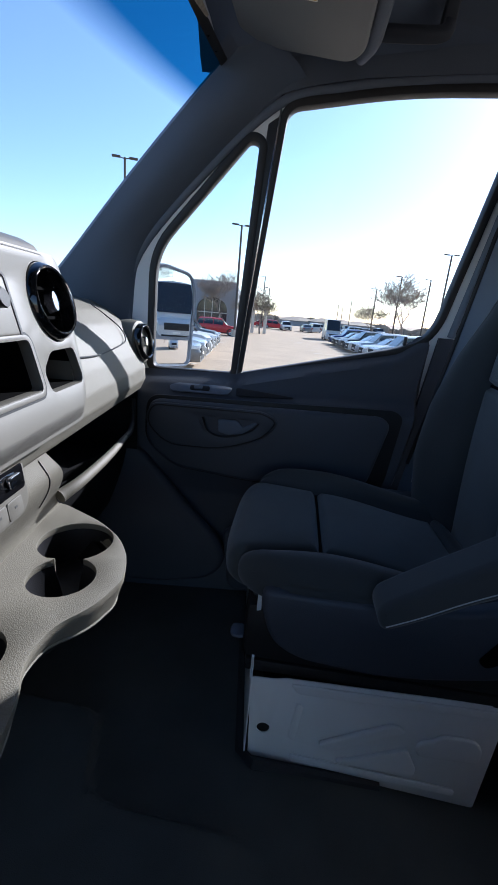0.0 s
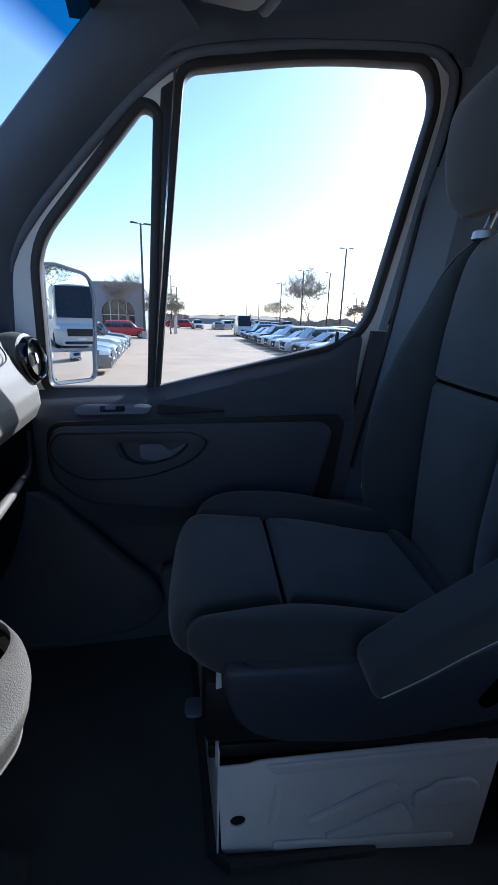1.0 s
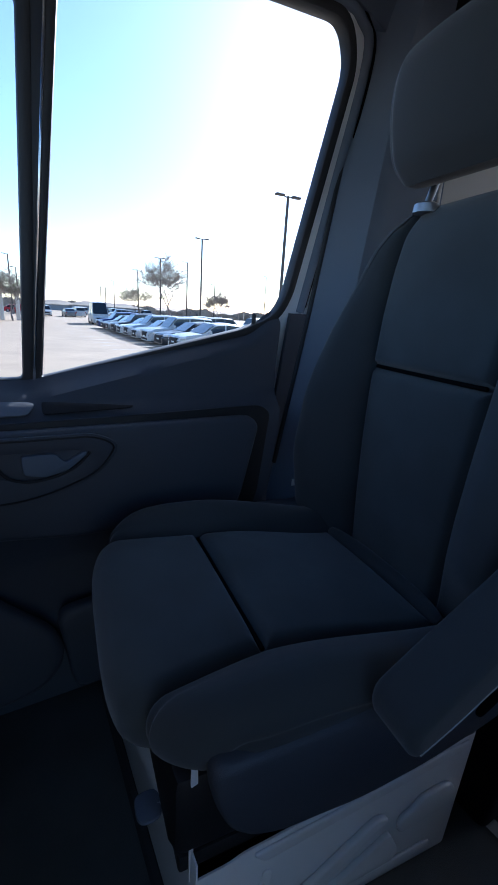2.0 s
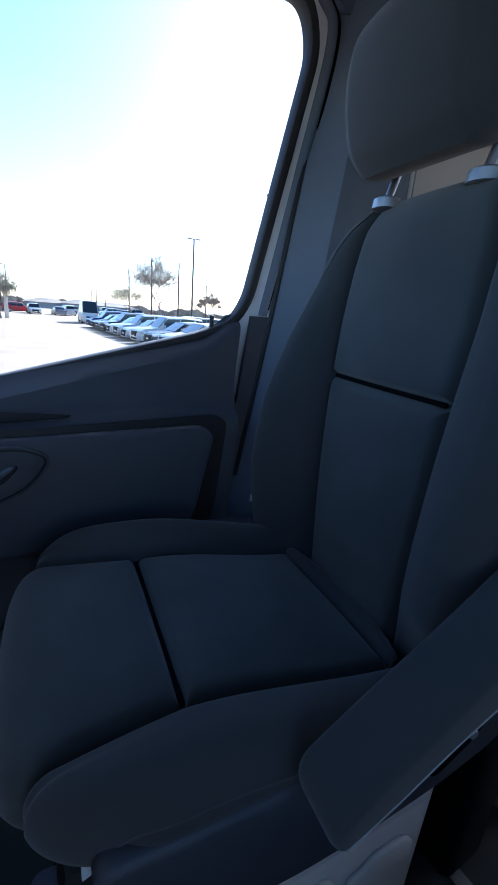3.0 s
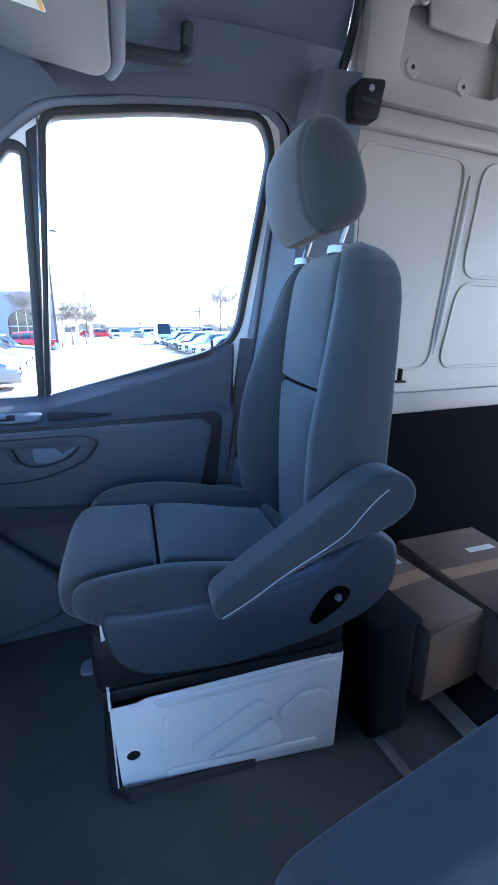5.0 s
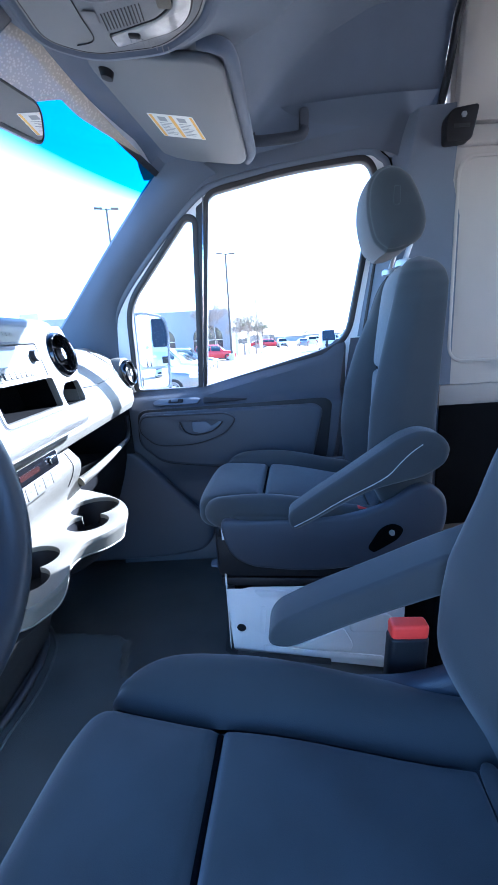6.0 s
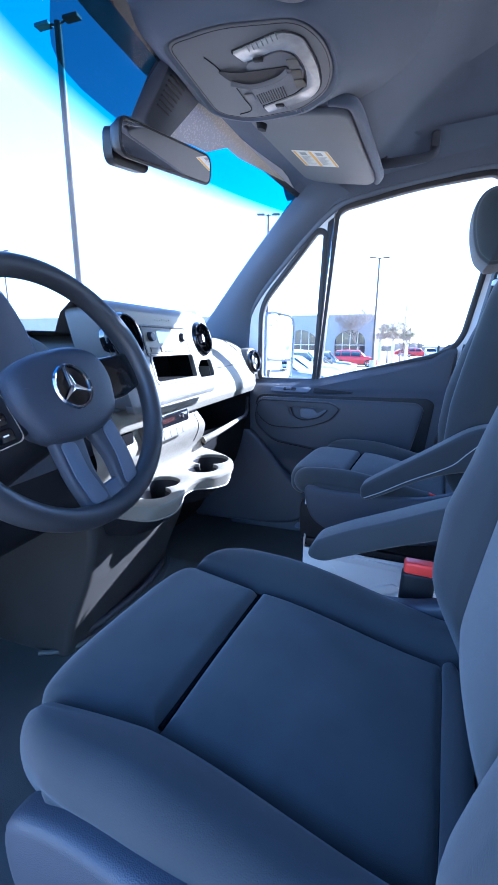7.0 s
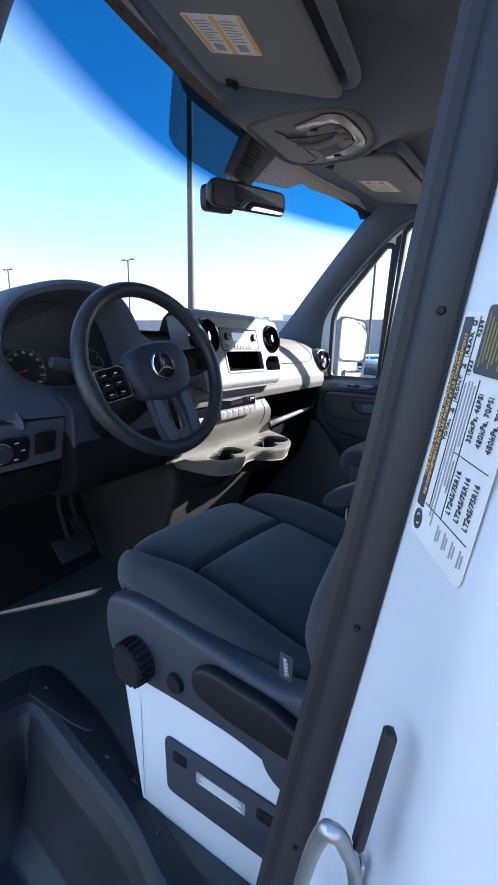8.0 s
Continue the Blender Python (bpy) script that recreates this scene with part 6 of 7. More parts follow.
def overhead_console():
    c = empty("overhead_console", "grey overhead console with reading lamps and a recess", "console")
    m = Matrix.Translation((0, 0, 1.487)) @ Matrix(((1, 0, 0, 0), (0, 1, 0, 0), (-0.10, 0, 1, 0), (0, 0, 0, 1)))
    o = rpoly([(-0.19, -0.13), (-0.05, -0.165), (0.11, -0.16), (0.15, -0.09), (0.156, 0.0), (0.13, 0.088), (0.05, 0.168), (-0.10, 0.205), (-0.19, 0.165)], 0.035, 6)
    rings = [[m @ Vector((x, y, z)) for x, y in inset(o, d)] for z, d in ((0.085, -0.19), (0.066, -0.13), (0.040, -0.075), (0.016, -0.036), (0.004, -0.020), (-0.003, -0.012), (-0.004, -0.004), (0.002, 0.002), (0.003, 0.006))]
    part("console_shroud", loft(rings), LINER, c)
    part("console_panel", prism(inset(o, 0.006), -0.006, m, 0.003, base=0.004), CONSOLE, c)
    part("console_seam", tube([m @ Vector((x, y, -0.0015)) for x, y in inset(o, 0.012)] + [m @ Vector((*inset(o, 0.012)[0], -0.0015))], 0.0012, 5), PLASTIC_DARK, c)
    LENS = mat("frosted_lens", (0.40, 0.40, 0.385), 0.2, grain=0.5, size=150, spots=0.12, spot_size=60, coat=0.4)
    u_out = rpoly([(-0.050, -0.085), (0.065, -0.132), (0.104, -0.112), (0.119, -0.02), (0.112, 0.058), (0.080, 0.105), (-0.040, 0.160), (-0.046, 0.130), (0.052, 0.082), (0.082, 0.050), (0.092, -0.015), (0.080, -0.070), (0.052, -0.085), (-0.034, -0.052)], [0.006, 0.03, 0.03, 0.04, 0.03, 0.03, 0.006, 0.006, 0.02, 0.02, 0.03, 0.02, 0.02, 0.006], 5)
    lens = part("lamp_lens", prism(u_out, -0.005, m, 0.002, base=-0.002), LENS, c, "clear ribbed reading lamp lens in a horseshoe")
    part("lens_rim", tube([m @ Vector((x, y, -0.003)) for x, y in inset(u_out, -0.002)] + [m @ Vector((*inset(u_out, -0.002)[0], -0.003))], 0.0018, 5), PLASTIC_DARK, lens)
    for y0, sg in ((-0.098, 1), (0.118, -1)):
        b = bmesh.new()
        for k in range(7):
            prism(rrect(0.002, 0.020, 0, 1, -0.010 + 0.011 * k, y0 - sg * (0.0045 * k) + (0.012 if sg < 0 else 0)), -0.001, m, base=-0.007, bm=b)
        part("lens_rib", b, VISOR, lens)
    part("centre_plate", prism(inset(rpoly([(-0.034, -0.048), (0.050, -0.080), (0.076, -0.066), (0.088, -0.015), (0.078, 0.046), (0.050, 0.078), (-0.046, 0.126), (-0.055, 0.06)], 0.012, 4), 0.002), -0.004, m, 0.0015, base=-0.002), CONSOLE, c)
    rec = rpoly([(-0.105, -0.034), (-0.060, -0.020), (0.055, -0.030), (0.058, -0.016), (0.020, 0.020), (-0.030, 0.040), (-0.062, 0.036), (-0.092, 0.004)], [0.01, 0.02, 0.008, 0.008, 0.03, 0.03, 0.03, 0.03], 5)
    part("handle_recess", prism(rec, -0.0015, m, base=-0.0062), PLASTIC_DARK, c, "dark finger recess")
    part("recess_fold", tube(curve_pts([m @ Vector((x, y, -0.008)) for x, y in ((-0.088, 0.012), (-0.055, 0.030), (-0.02, 0.028), (0.030, 0.006), (0.055, -0.020))], 5), 0.007, 8), CONSOLE, c)
    part("lid_joint", tube(curve_pts([m @ Vector((x, y, -0.0026)) for x, y in ((-0.116, -0.075), (-0.103, -0.040), (-0.088, 0.030), (-0.084, 0.09), (-0.082, 0.146), (-0.12, 0.165))], 5), 0.0014, 5), PLASTIC_DARK, c)
    for k in range(3):
        part("console_button", prism(rrect(0.024, 0.030, 0.003, 3, 0.069, -0.038 + 0.036 * k), -0.003, m, 0.0012, base=-0.006), DASH, c)
    for x, y in ((0.0, -0.062), (0.0, 0.120)):
        part("lamp_switch", prism(rrect(0.022, 0.012, 0.004, 3, x, y), -0.006, m, 0.002, base=-0.005), PLASTIC_DARK, c)
    for k in range(12):
        part("speaker_slot", prism(rrect(0.002, 0.040, 0, 1, -0.045 + 0.0065 * k, 0.092 - 0.0026 * k), -0.001, m, base=-0.006), PLASTIC_DARK, c)
    part("press_pad", prism(rrect(0.024, 0.030, 0.004, 4, -0.066, 0.085), -0.002, m, 0.0012, base=-0.003), CONSOLE, c)


overhead_console()


def sensor_housing():
    h = empty("sensor_housing", "dark slatted sensor housing on the windscreen above the mirror", "housing")
    a = [(-0.205, -0.03, 1.548), (-0.205, 0.15, 1.548), (-0.315, 0.115, 1.435), (-0.315, 0.005, 1.435)]
    b2 = [(-0.25, -0.03, 1.565), (-0.25, 0.15, 1.565), (-0.36, 0.115, 1.452), (-0.36, 0.005, 1.452)]
    part("housing_shell", soften(loft([a, b2]), 0.008), PLASTIC, h)
    for k in range(9):
        t = 0.12 + 0.55 * k / 8
        p, q = Vector(a[0]).lerp(Vector(a[3]), t), Vector(a[1]).lerp(Vector(a[2]), t)
        p, q = p.lerp(q, 0.08), q.lerp(p, 0.52)
        off = Vector((0.003, 0, -0.003))
        part("slat", tube([p + off, q + off], 0.003, 6), PLASTIC_DARK, h)


sensor_housing()


def rear_mirror():
    r = empty("rearview_mirror", "black-framed rear-view mirror on a stalk from the windscreen", "mirror")
    left, right = Vector((-0.272, -0.165, 1.340)), Vector((-0.238, 0.222, 1.392))
    c = (left + right) / 2
    m = facing(c, (1, -0.10, -0.12), math.degrees(math.atan2(0.052, 0.387)))
    w = (right - left).length
    o = rrect(w, 0.078, 0.028, 7)
    shape = [[m @ Vector((x, y, z)) for x, y in inset(o, d)] for z, d in ((-0.042, 0.026), (-0.034, 0.012), (-0.012, 0.001), (0.0, 0.0), (0.004, 0.003), (0.004, 0.0055), (0.001, 0.007))]
    part("mirror_shell", loft(shape), PLASTIC_DARK, r)
    part("mirror_glass", prism(inset(o, 0.007), 0.002, m, base=0.0005), MIRROR, r, "reflecting glass")
    part("mirror_stalk", tube(curve_pts([m @ Vector((0.06, 0.0, -0.03)), c + Vector((-0.055, 0.06, 0.03)), Vector((-0.325, 0.06, 1.45))], 5), 0.013, 12), PLASTIC_DARK, r)
    part("camera_pod", loft([[m @ Vector((x, y, z)) for x, y in rrect(0.13 - e, 0.075 - e, 0.02, 5, -0.115, -0.012)] for z, e in ((-0.075, 0.03), (-0.06, 0.0), (-0.035, 0.0))]), PLASTIC_DARK, r)


rear_mirror()


def grab_handle():
    g = empty("grab_handle", "dark folding grab handle above the passenger door", "grab handle")
    part("grip", tube(curve_pts([(0.215, 0.79, 1.565), (0.235, 0.78, 1.553), (0.32, 0.775, 1.553), (0.385, 0.78, 1.562), (0.40, 0.785, 1.585)], 5), 0.013, 10, 1.3), PLASTIC, g)
    for x, z in ((0.222, 1.578), (0.398, 1.610)):
        part("handle_foot", prism(rrect(0.032, 0.07 if x > 0.3 else 0.04, 0.012, 5), 0.022, facing((x, 0.80, z), (0, -1, -0.35)), 0.006, 3), PLASTIC, g)


grab_handle()


def belt_guide():
    g = empty("belt_guide", "black shoulder-belt guide bolted to the white pillar", "belt guide")
    part("guide_cover", prism(rpoly([(0.845, 1.495), (0.925, 1.500), (0.945, 1.60), (0.86, 1.59), (0.842, 1.565)], 0.012, 4), 0.045, Matrix.Translation((0, 0.775, 0)) @ XZ, 0.010, 3), PLASTIC_DARK, g)
    part("belt_slot", box(0.865, 0.915, 0.7275, 0.731, 1.535, 1.545), RUBBER, g)
    part("bolt", lathe([(0.0, 0.006), (0.008, 0.006), (0.010, 0.0)], 6, facing((0.895, 0.731, 1.570), (0, -1, 0))), STEEL, g)


belt_guide()

# ---- small things in the cab ----
def buckle(at, tip, label, drop=0.20):
    b = empty("seat_belt_buckle", label, "belt buckle", "belt buckles")
    way = (Vector(tip) - Vector(at)).normalized()
    side = Vector((way.z, 0, -way.x)).normalized()
    m = Matrix((side, way.cross(side) * -1, way)).transposed().to_4x4()
    m = Matrix.Translation(at) @ m
    L = (Vector(tip) - Vector(at)).length
    part("buckle_body", prism(rrect(0.060, 0.028, 0.008, 4), L - 0.022, m, 0.005, 3), PLASTIC_DARK, b, "black buckle housing")
    part("release_button", prism(rrect(0.056, 0.026, 0.006, 4), 0.024, m, 0.005, 3, base=L - 0.024), RED, b, "red release button")
    part("buckle_strap", prism(rrect(0.030, 0.004, 0.001, 2), drop, m @ Matrix.Rotation(radians(6), 4, "Y"), base=-drop), STEEL, b, "metal buckle strap")


buckle((0.388, -0.262, 0.402), (0.392, -0.264, 0.508), "seat-belt buckle with a red button beside the driver's seat")
buckle((0.455, 0.255, 0.385), (0.473, 0.262, 0.463), "seat-belt buckle with a red button beside the passenger seat", 0.06)


def cardboard_box(x0, x1, y0, y1, z1, turn, label):
    c = empty("cardboard_box", label, "cardboard box", "cardboard boxes", at=((x0 + x1) / 2, (y0 + y1) / 2, 0.012))
    c.rotation_euler = (0, 0, radians(turn))
    w, d, h = (x1 - x0) / 2, (y1 - y0) / 2, z1 - 0.012
    part("carton", box(-w, w, -d, d, 0.0, h, 0.004), CARDBOARD, c)
    for s in (-1, 1):
        f = part("flap", box(-w + 0.003, w - 0.003, 0.002 if s > 0 else -d + 0.002, d - 0.002 if s > 0 else -0.002, h + 0.001, h + 0.005, 0.001), CARDBOARD, c)
        f.rotation_euler = (radians(1.2 * s), 0, 0)
    part("packing_tape", box(-w * 0.95, w * 0.95, -0.025, 0.025, h + 0.0062, h + 0.0068), mat("brown_tape", (0.42, 0.29, 0.17), 0.35, spots=0.08, spot_size=20), c)
    part("shipping_label", box(w * 0.1, w * 0.75, d * 0.35, d * 0.55, h + 0.0066, h + 0.0072), PAPER, c, "white paper label")
    b = bmesh.new()
    for k in range(4):
        box(-w * 0.7 + 0.02 * k, -w * 0.7 + 0.014 + 0.02 * k, -d * 0.7, -d * 0.45, h + 0.0055, h + 0.006, bm=b)
    part("print_bar", b, mat("faded_print", (0.22, 0.14, 0.08), 0.8, spots=0.2, spot_size=60), c)


cardboard_box(0.80, 1.00, 0.22, 0.62, 0.215, 4, "worn brown cardboard box with tape and a paper label")
cardboard_box(1.03, 1.36, 0.16, 0.60, 0.22, -3, "worn brown cardboard box on the cargo floor")
b = sheet(lambda u, v: (0.676 + 0.028 * v + 0.05 * (0.30 - 0.55 * u - 0.25) * -1, 0.30 - 0.55 * u, floor_z(0.69, 0.30 - 0.55 * u) + 0.004), 24, 2)
tagged(part("trim_sill", b, STEEL), "worn bare metal strip across the end of the floor mat", "sill strip", kind="structure")
bin_ = empty("storage_bin", "black plastic bin standing behind the passenger seat", "bin")
part("bin_shell", box(0.655, 0.775, 0.215, 0.66, -0.06, 0.265, 0.02, 3), KNEE_BLACK, bin_)
part("bin_lid", box(0.650, 0.780, 0.210, 0.665, 0.2655, 0.28, 0.006, 2), KNEE_BLACK, bin_)

# labels on the driver's door jamb
lab = empty("tyre_label", "white tyre and loading label with black print on the door jamb", "label", at=JAMB)
LX, LY = Vector((0.119, 0.0, 0.993)).normalized(), Vector((-0.52, 0.857, 0.07)).normalized()
LN = LX.cross(LY).normalized()
JM = Matrix.Translation(Vector((0.5515, -1.0470, 0.840)) + LN * 0.0022) @ Matrix((LX, LY, LN)).transposed().to_4x4() @ Matrix.Diagonal((0.76, 0.60, 1, 1))
part("label_sheet", prism(rrect(0.151, 0.0955, 0.006, 4, 0, -0.0250), 0.0008, JM), PAPER, lab)
part("black_header", prism(rrect(0.127, 0.0130, 0.001, 2, 0.009, 0.0128), 0.0005, JM, base=0.0008), INK, lab)


def printed(s, x, y, size, ink, width):
    """One line of print, width metres long before the label's own scale."""
    ob = lettering("print", s, size, JM @ Matrix.Translation((x, y, 0.0014)) @ Matrix.Diagonal((width / (0.60 * size * len(s)), 1, 1, 1)), ink, lab)


printed("TIRE AND LOADING INFORMATION", 0.009, 0.0157, 0.0056, YELLOW, 0.088)
printed("RENSEIGNEMENTS SUR LES PNEUS ET LE CHARGEMENT", 0.009, 0.0094, 0.0056, YELLOW, 0.118)
for s, x in (("TOTAL", 0.003), ("FRONT", 0.030), ("REAR", 0.057)):
    printed(s, x, 0.0010, 0.0060, INK, 0.014)
for s, x in (("2", 0.0155), ("2", 0.0435), ("0", 0.0690)):
    printed(s, x, 0.0012, 0.0090, INK, 0.0045)
printed("1923", 0.043, -0.0085, 0.0078, INK, 0.012)
printed("4239", 0.066, -0.0085, 0.0078, INK, 0.012)
for k, c in enumerate(("320kPa, 46PSI", "480kPa, 70PSI", "480kPa, 70PSI")):
    y = -0.0345 - 0.0135 * k
    printed("LT245/75R16", -0.029, y, 0.0088, INK, 0.034)
    printed(c, 0.017, y, 0.0088, INK, 0.040)
b = bmesh.new()
for y, x0, x1 in ((-0.0042, -0.05, 0.073), (-0.0265, -0.05, 0.038)):
    prism([(x0, y), (x1, y), (x1, y + 0.0006), (x0, y + 0.0006)], 0.0004, JM, base=0.0008, bm=b)
for x, y0, y1 in ((-0.050, -0.068, 0.004), (-0.0075, -0.068, -0.018), (0.021, -0.004, 0.006), (0.049, -0.004, 0.006)):
    prism([(x, y0), (x + 0.0005, y0), (x + 0.0005, y1), (x, y1)], 0.0004, JM, base=0.0008, bm=b)
part("rule_line", b, INK, lab)
b = bmesh.new()
for y, x0, x1 in ((-0.0085, -0.055, 0.034), (-0.0135, -0.060, 0.036), (-0.0180, -0.030, 0.036), (-0.0225, -0.030, -0.012), (-0.0225, -0.003, 0.034)):
    prism([(x0, y), (x1, y), (x1, y + 0.0018), (x0, y + 0.0018)], 0.0003, JM, base=0.0008, bm=b)
for k in range(4):
    for j in range(2):
        prism(rrect(0.011 - 0.003 * j, 0.0020, 0, 1, -0.060, -0.026 - 0.0125 * k - 0.0038 * j), 0.0003, JM, base=0.0008, bm=b)
prism(rrect(0.010, 0.0016, 0, 1, -0.028, -0.0225), 0.0003, JM, base=0.0011, bm=b)
part("print_bar", b, GREY_INK, lab, "small print as grey lines")
part("tyre_symbol", plate(circle(0.0075, 24, -0.064, 0.0105), [circle(0.0045, 24, -0.064, 0.0105)], 0.0005, JM, base=0.0008), INK, lab)
part("tyre_symbol", prism(circle(0.0028, 16, -0.064, 0.0105), 0.0005, JM, base=0.0008), INK, lab)
lab2 = empty("notice_label", "small black notice label with dull yellow print on the door jamb", "label", at=JAMB)
part("notice_sheet", prism(rrect(0.038, 0.046, 0.003, 3, 0.060, -0.040), 0.0012, JM, base=0.0013), INK, lab2)
b = bmesh.new()
for k in range(9):
    prism(rrect(0.030 - 0.005 * (k % 3), 0.0011, 0, 1, 0.060, -0.023 - 0.0042 * k), 0.0004, JM, base=0.0025, bm=b)
part("print_bar", b, OLIVE_INK, lab2)

bs = empty("rubber_buffer", "black rubber buffer strip on the white door jamb", "buffer", at=JAMB)
part("buffer_strip", prism(rrect(0.086, 0.0085, 0.002, 3), 0.006, Matrix.Translation(Vector((0.5415, -1.0805, 0.6485)) - LN * 0.001) @ Matrix((LX, LY, LN)).transposed().to_4x4(), 0.002), RUBBER, bs)
st = empty("door_striker", "bright steel door striker loop on the jamb", "striker", at=JAMB)
part("striker_loop", tube(curve_pts([(0.494, -1.068, 0.50), (0.504, -1.083, 0.552), (0.514, -1.096, 0.604), (0.5225, -1.105, 0.636), (0.527, -1.106, 0.640), (0.5290, -1.098, 0.628), (0.530, -1.086, 0.604), (0.532, -1.077, 0.585), (0.535, -1.074, 0.565)], 5), 0.0046, 12), STEEL, st)
part("striker_plate", prism(rrect(0.11, 0.010, 0.003, 3), 0.003, Matrix.Translation(Vector((0.531, -1.0705, 0.530))) @ Matrix((LX, LY, LN)).transposed().to_4x4(), 0.001), STEEL, st)


# ---- outside mirror ----
def side_mirror():
    s = empty("side_mirror", "tall passenger-side door mirror with a small wide-angle glass", "side mirror")
    m = facing((-0.282, 1.27, 0.885), (0.80, -0.60, 0.0), -2)
    o = rpoly([(-0.10, -0.185), (0.095, -0.185), (0.105, 0.10), (0.08, 0.17), (-0.06, 0.185), (-0.105, 0.175)], 0.035, 6)
    shell = [[m @ Vector((x, y, z)) for x, y in inset(o, d)] for z, d in ((-0.11, 0.05), (-0.09, 0.02), (-0.03, 0.003), (0.0, 0.0), (0.006, 0.004), (0.004, 0.010), (-0.004, 0.012))]
    part("mirror_shell", loft(shell), TRIM_GREY, s)
    up = rpoly([(-0.088, -0.070), (0.088, -0.070), (0.092, 0.10), (0.070, 0.158), (-0.055, 0.172), (-0.092, 0.163)], 0.028, 6)
    lo = rpoly([(-0.086, -0.172), (0.082, -0.172), (0.088, -0.082), (-0.087, -0.082)], 0.02, 5)
    part("mirror_glass", prism(up, 0.002, m, base=-0.0035), MIRROR, s, "flat mirror glass")
    def bulge(u, v):
        x, y = -0.086 + 0.172 * u, -0.172 + 0.09 * v
        return m @ Vector((x, y, 0.001 - 0.12 * ((x / 0.5) ** 2 + ((y + 0.127) / 0.5) ** 2)))
    part("wide_glass", sheet(bulge, 16, 12), MIRROR, s, "small convex mirror glass")
    part("mirror_arm", tube([(-0.40, 1.22, 0.735), (-0.41, 1.10, 0.71), (-0.41, 0.99, 0.70)], [0.028, 0.032, 0.036], 12), PLASTIC_DARK, s)


side_mirror()

# ---- outside ----
def lie(x, y):
    """Height of the lot, which falls gently away from the van."""
    d = max(0.0, y)
    return GROUND + interp(d, [(0, 0.0), (3, -0.05), (14, -0.40), (28, -0.80), (46, -1.02), (70, -1.20), (150, -1.5), (1500, -2.5)])


def lot(u, v):
    s = lambda t: math.copysign(abs(2 * t - 1) ** 3.0, t - 0.5) * 1500
    x, y = s(u), s(v)
    return (x, y, lie(x, y))


tagged(part("ground", sheet(lot, 90, 160), LOT), "sunlit worn concrete of a large parking lot", "parking lot", kind="structure")
PAINT = mat("line_paint", (0.62, 0.60, 0.55), 0.8, spots=0.25, spot_size=5)
b = bmesh.new()
for k in range(14):
    for x0 in (4.5, -7.0):
        y = 9.5 + 2.9 * k
        z0, z1 = lie(0, y) + 0.006, lie(0, y + 0.1) + 0.006
        f = [b.verts.new(p) for p in ((x0, y, z0), (x0 + 5.2, y, z0), (x0 + 5.2, y + 0.1, z1), (x0, y + 0.1, z1))]
        b.faces.new(f)
tagged(part("road_marking", b, PAINT), "faded white parking bay lines on the concrete", "bay lines", kind="structure")

CAR_GLASS = mat("car_window", (0.012, 0.016, 0.020), 0.06, coat=0.4, spots=0.1, spot_size=2)
TYRE = mat("tyre_rubber", (0.02, 0.02, 0.02), 0.8, spots=0.15, spot_size=8)
RIM = mat("alloy_rim", (0.45, 0.46, 0.48), 0.3, metal=0.8, spots=0.1, spot_size=8)
LAMP = mat("lamp_glass", (0.75, 0.78, 0.80), 0.12, coat=0.5, spots=0.1, spot_size=10)
TAIL = mat("tail_lamp", (0.35, 0.02, 0.02), 0.2, coat=0.5, spots=0.1, spot_size=10)


def car_paint(name, c, metal=0.2):
    return mat(name, c, 0.38, metal=metal, coat=0.3, spots=0.04, spot_size=2)


SUV = dict(L=4.7, W=0.94, hood=1.02, roof=1.70, nose=0.62, a=(0.27, 0.40), c=(0.90, 0.97), r=0.37)
SEDAN = dict(L=4.7, W=0.91, hood=0.90, roof=1.43, nose=0.55, a=(0.26, 0.42), c=(0.74, 0.92), r=0.33)
TRUCK = dict(L=5.6, W=0.98, hood=1.18, roof=1.88, nose=0.75, a=(0.26, 0.36), c=(0.60, 0.66), r=0.40)
VAN = dict(L=5.9, W=1.0, hood=1.20, roof=2.65, nose=0.75, a=(0.08, 0.26), c=(0.985, 0.995), r=0.36)


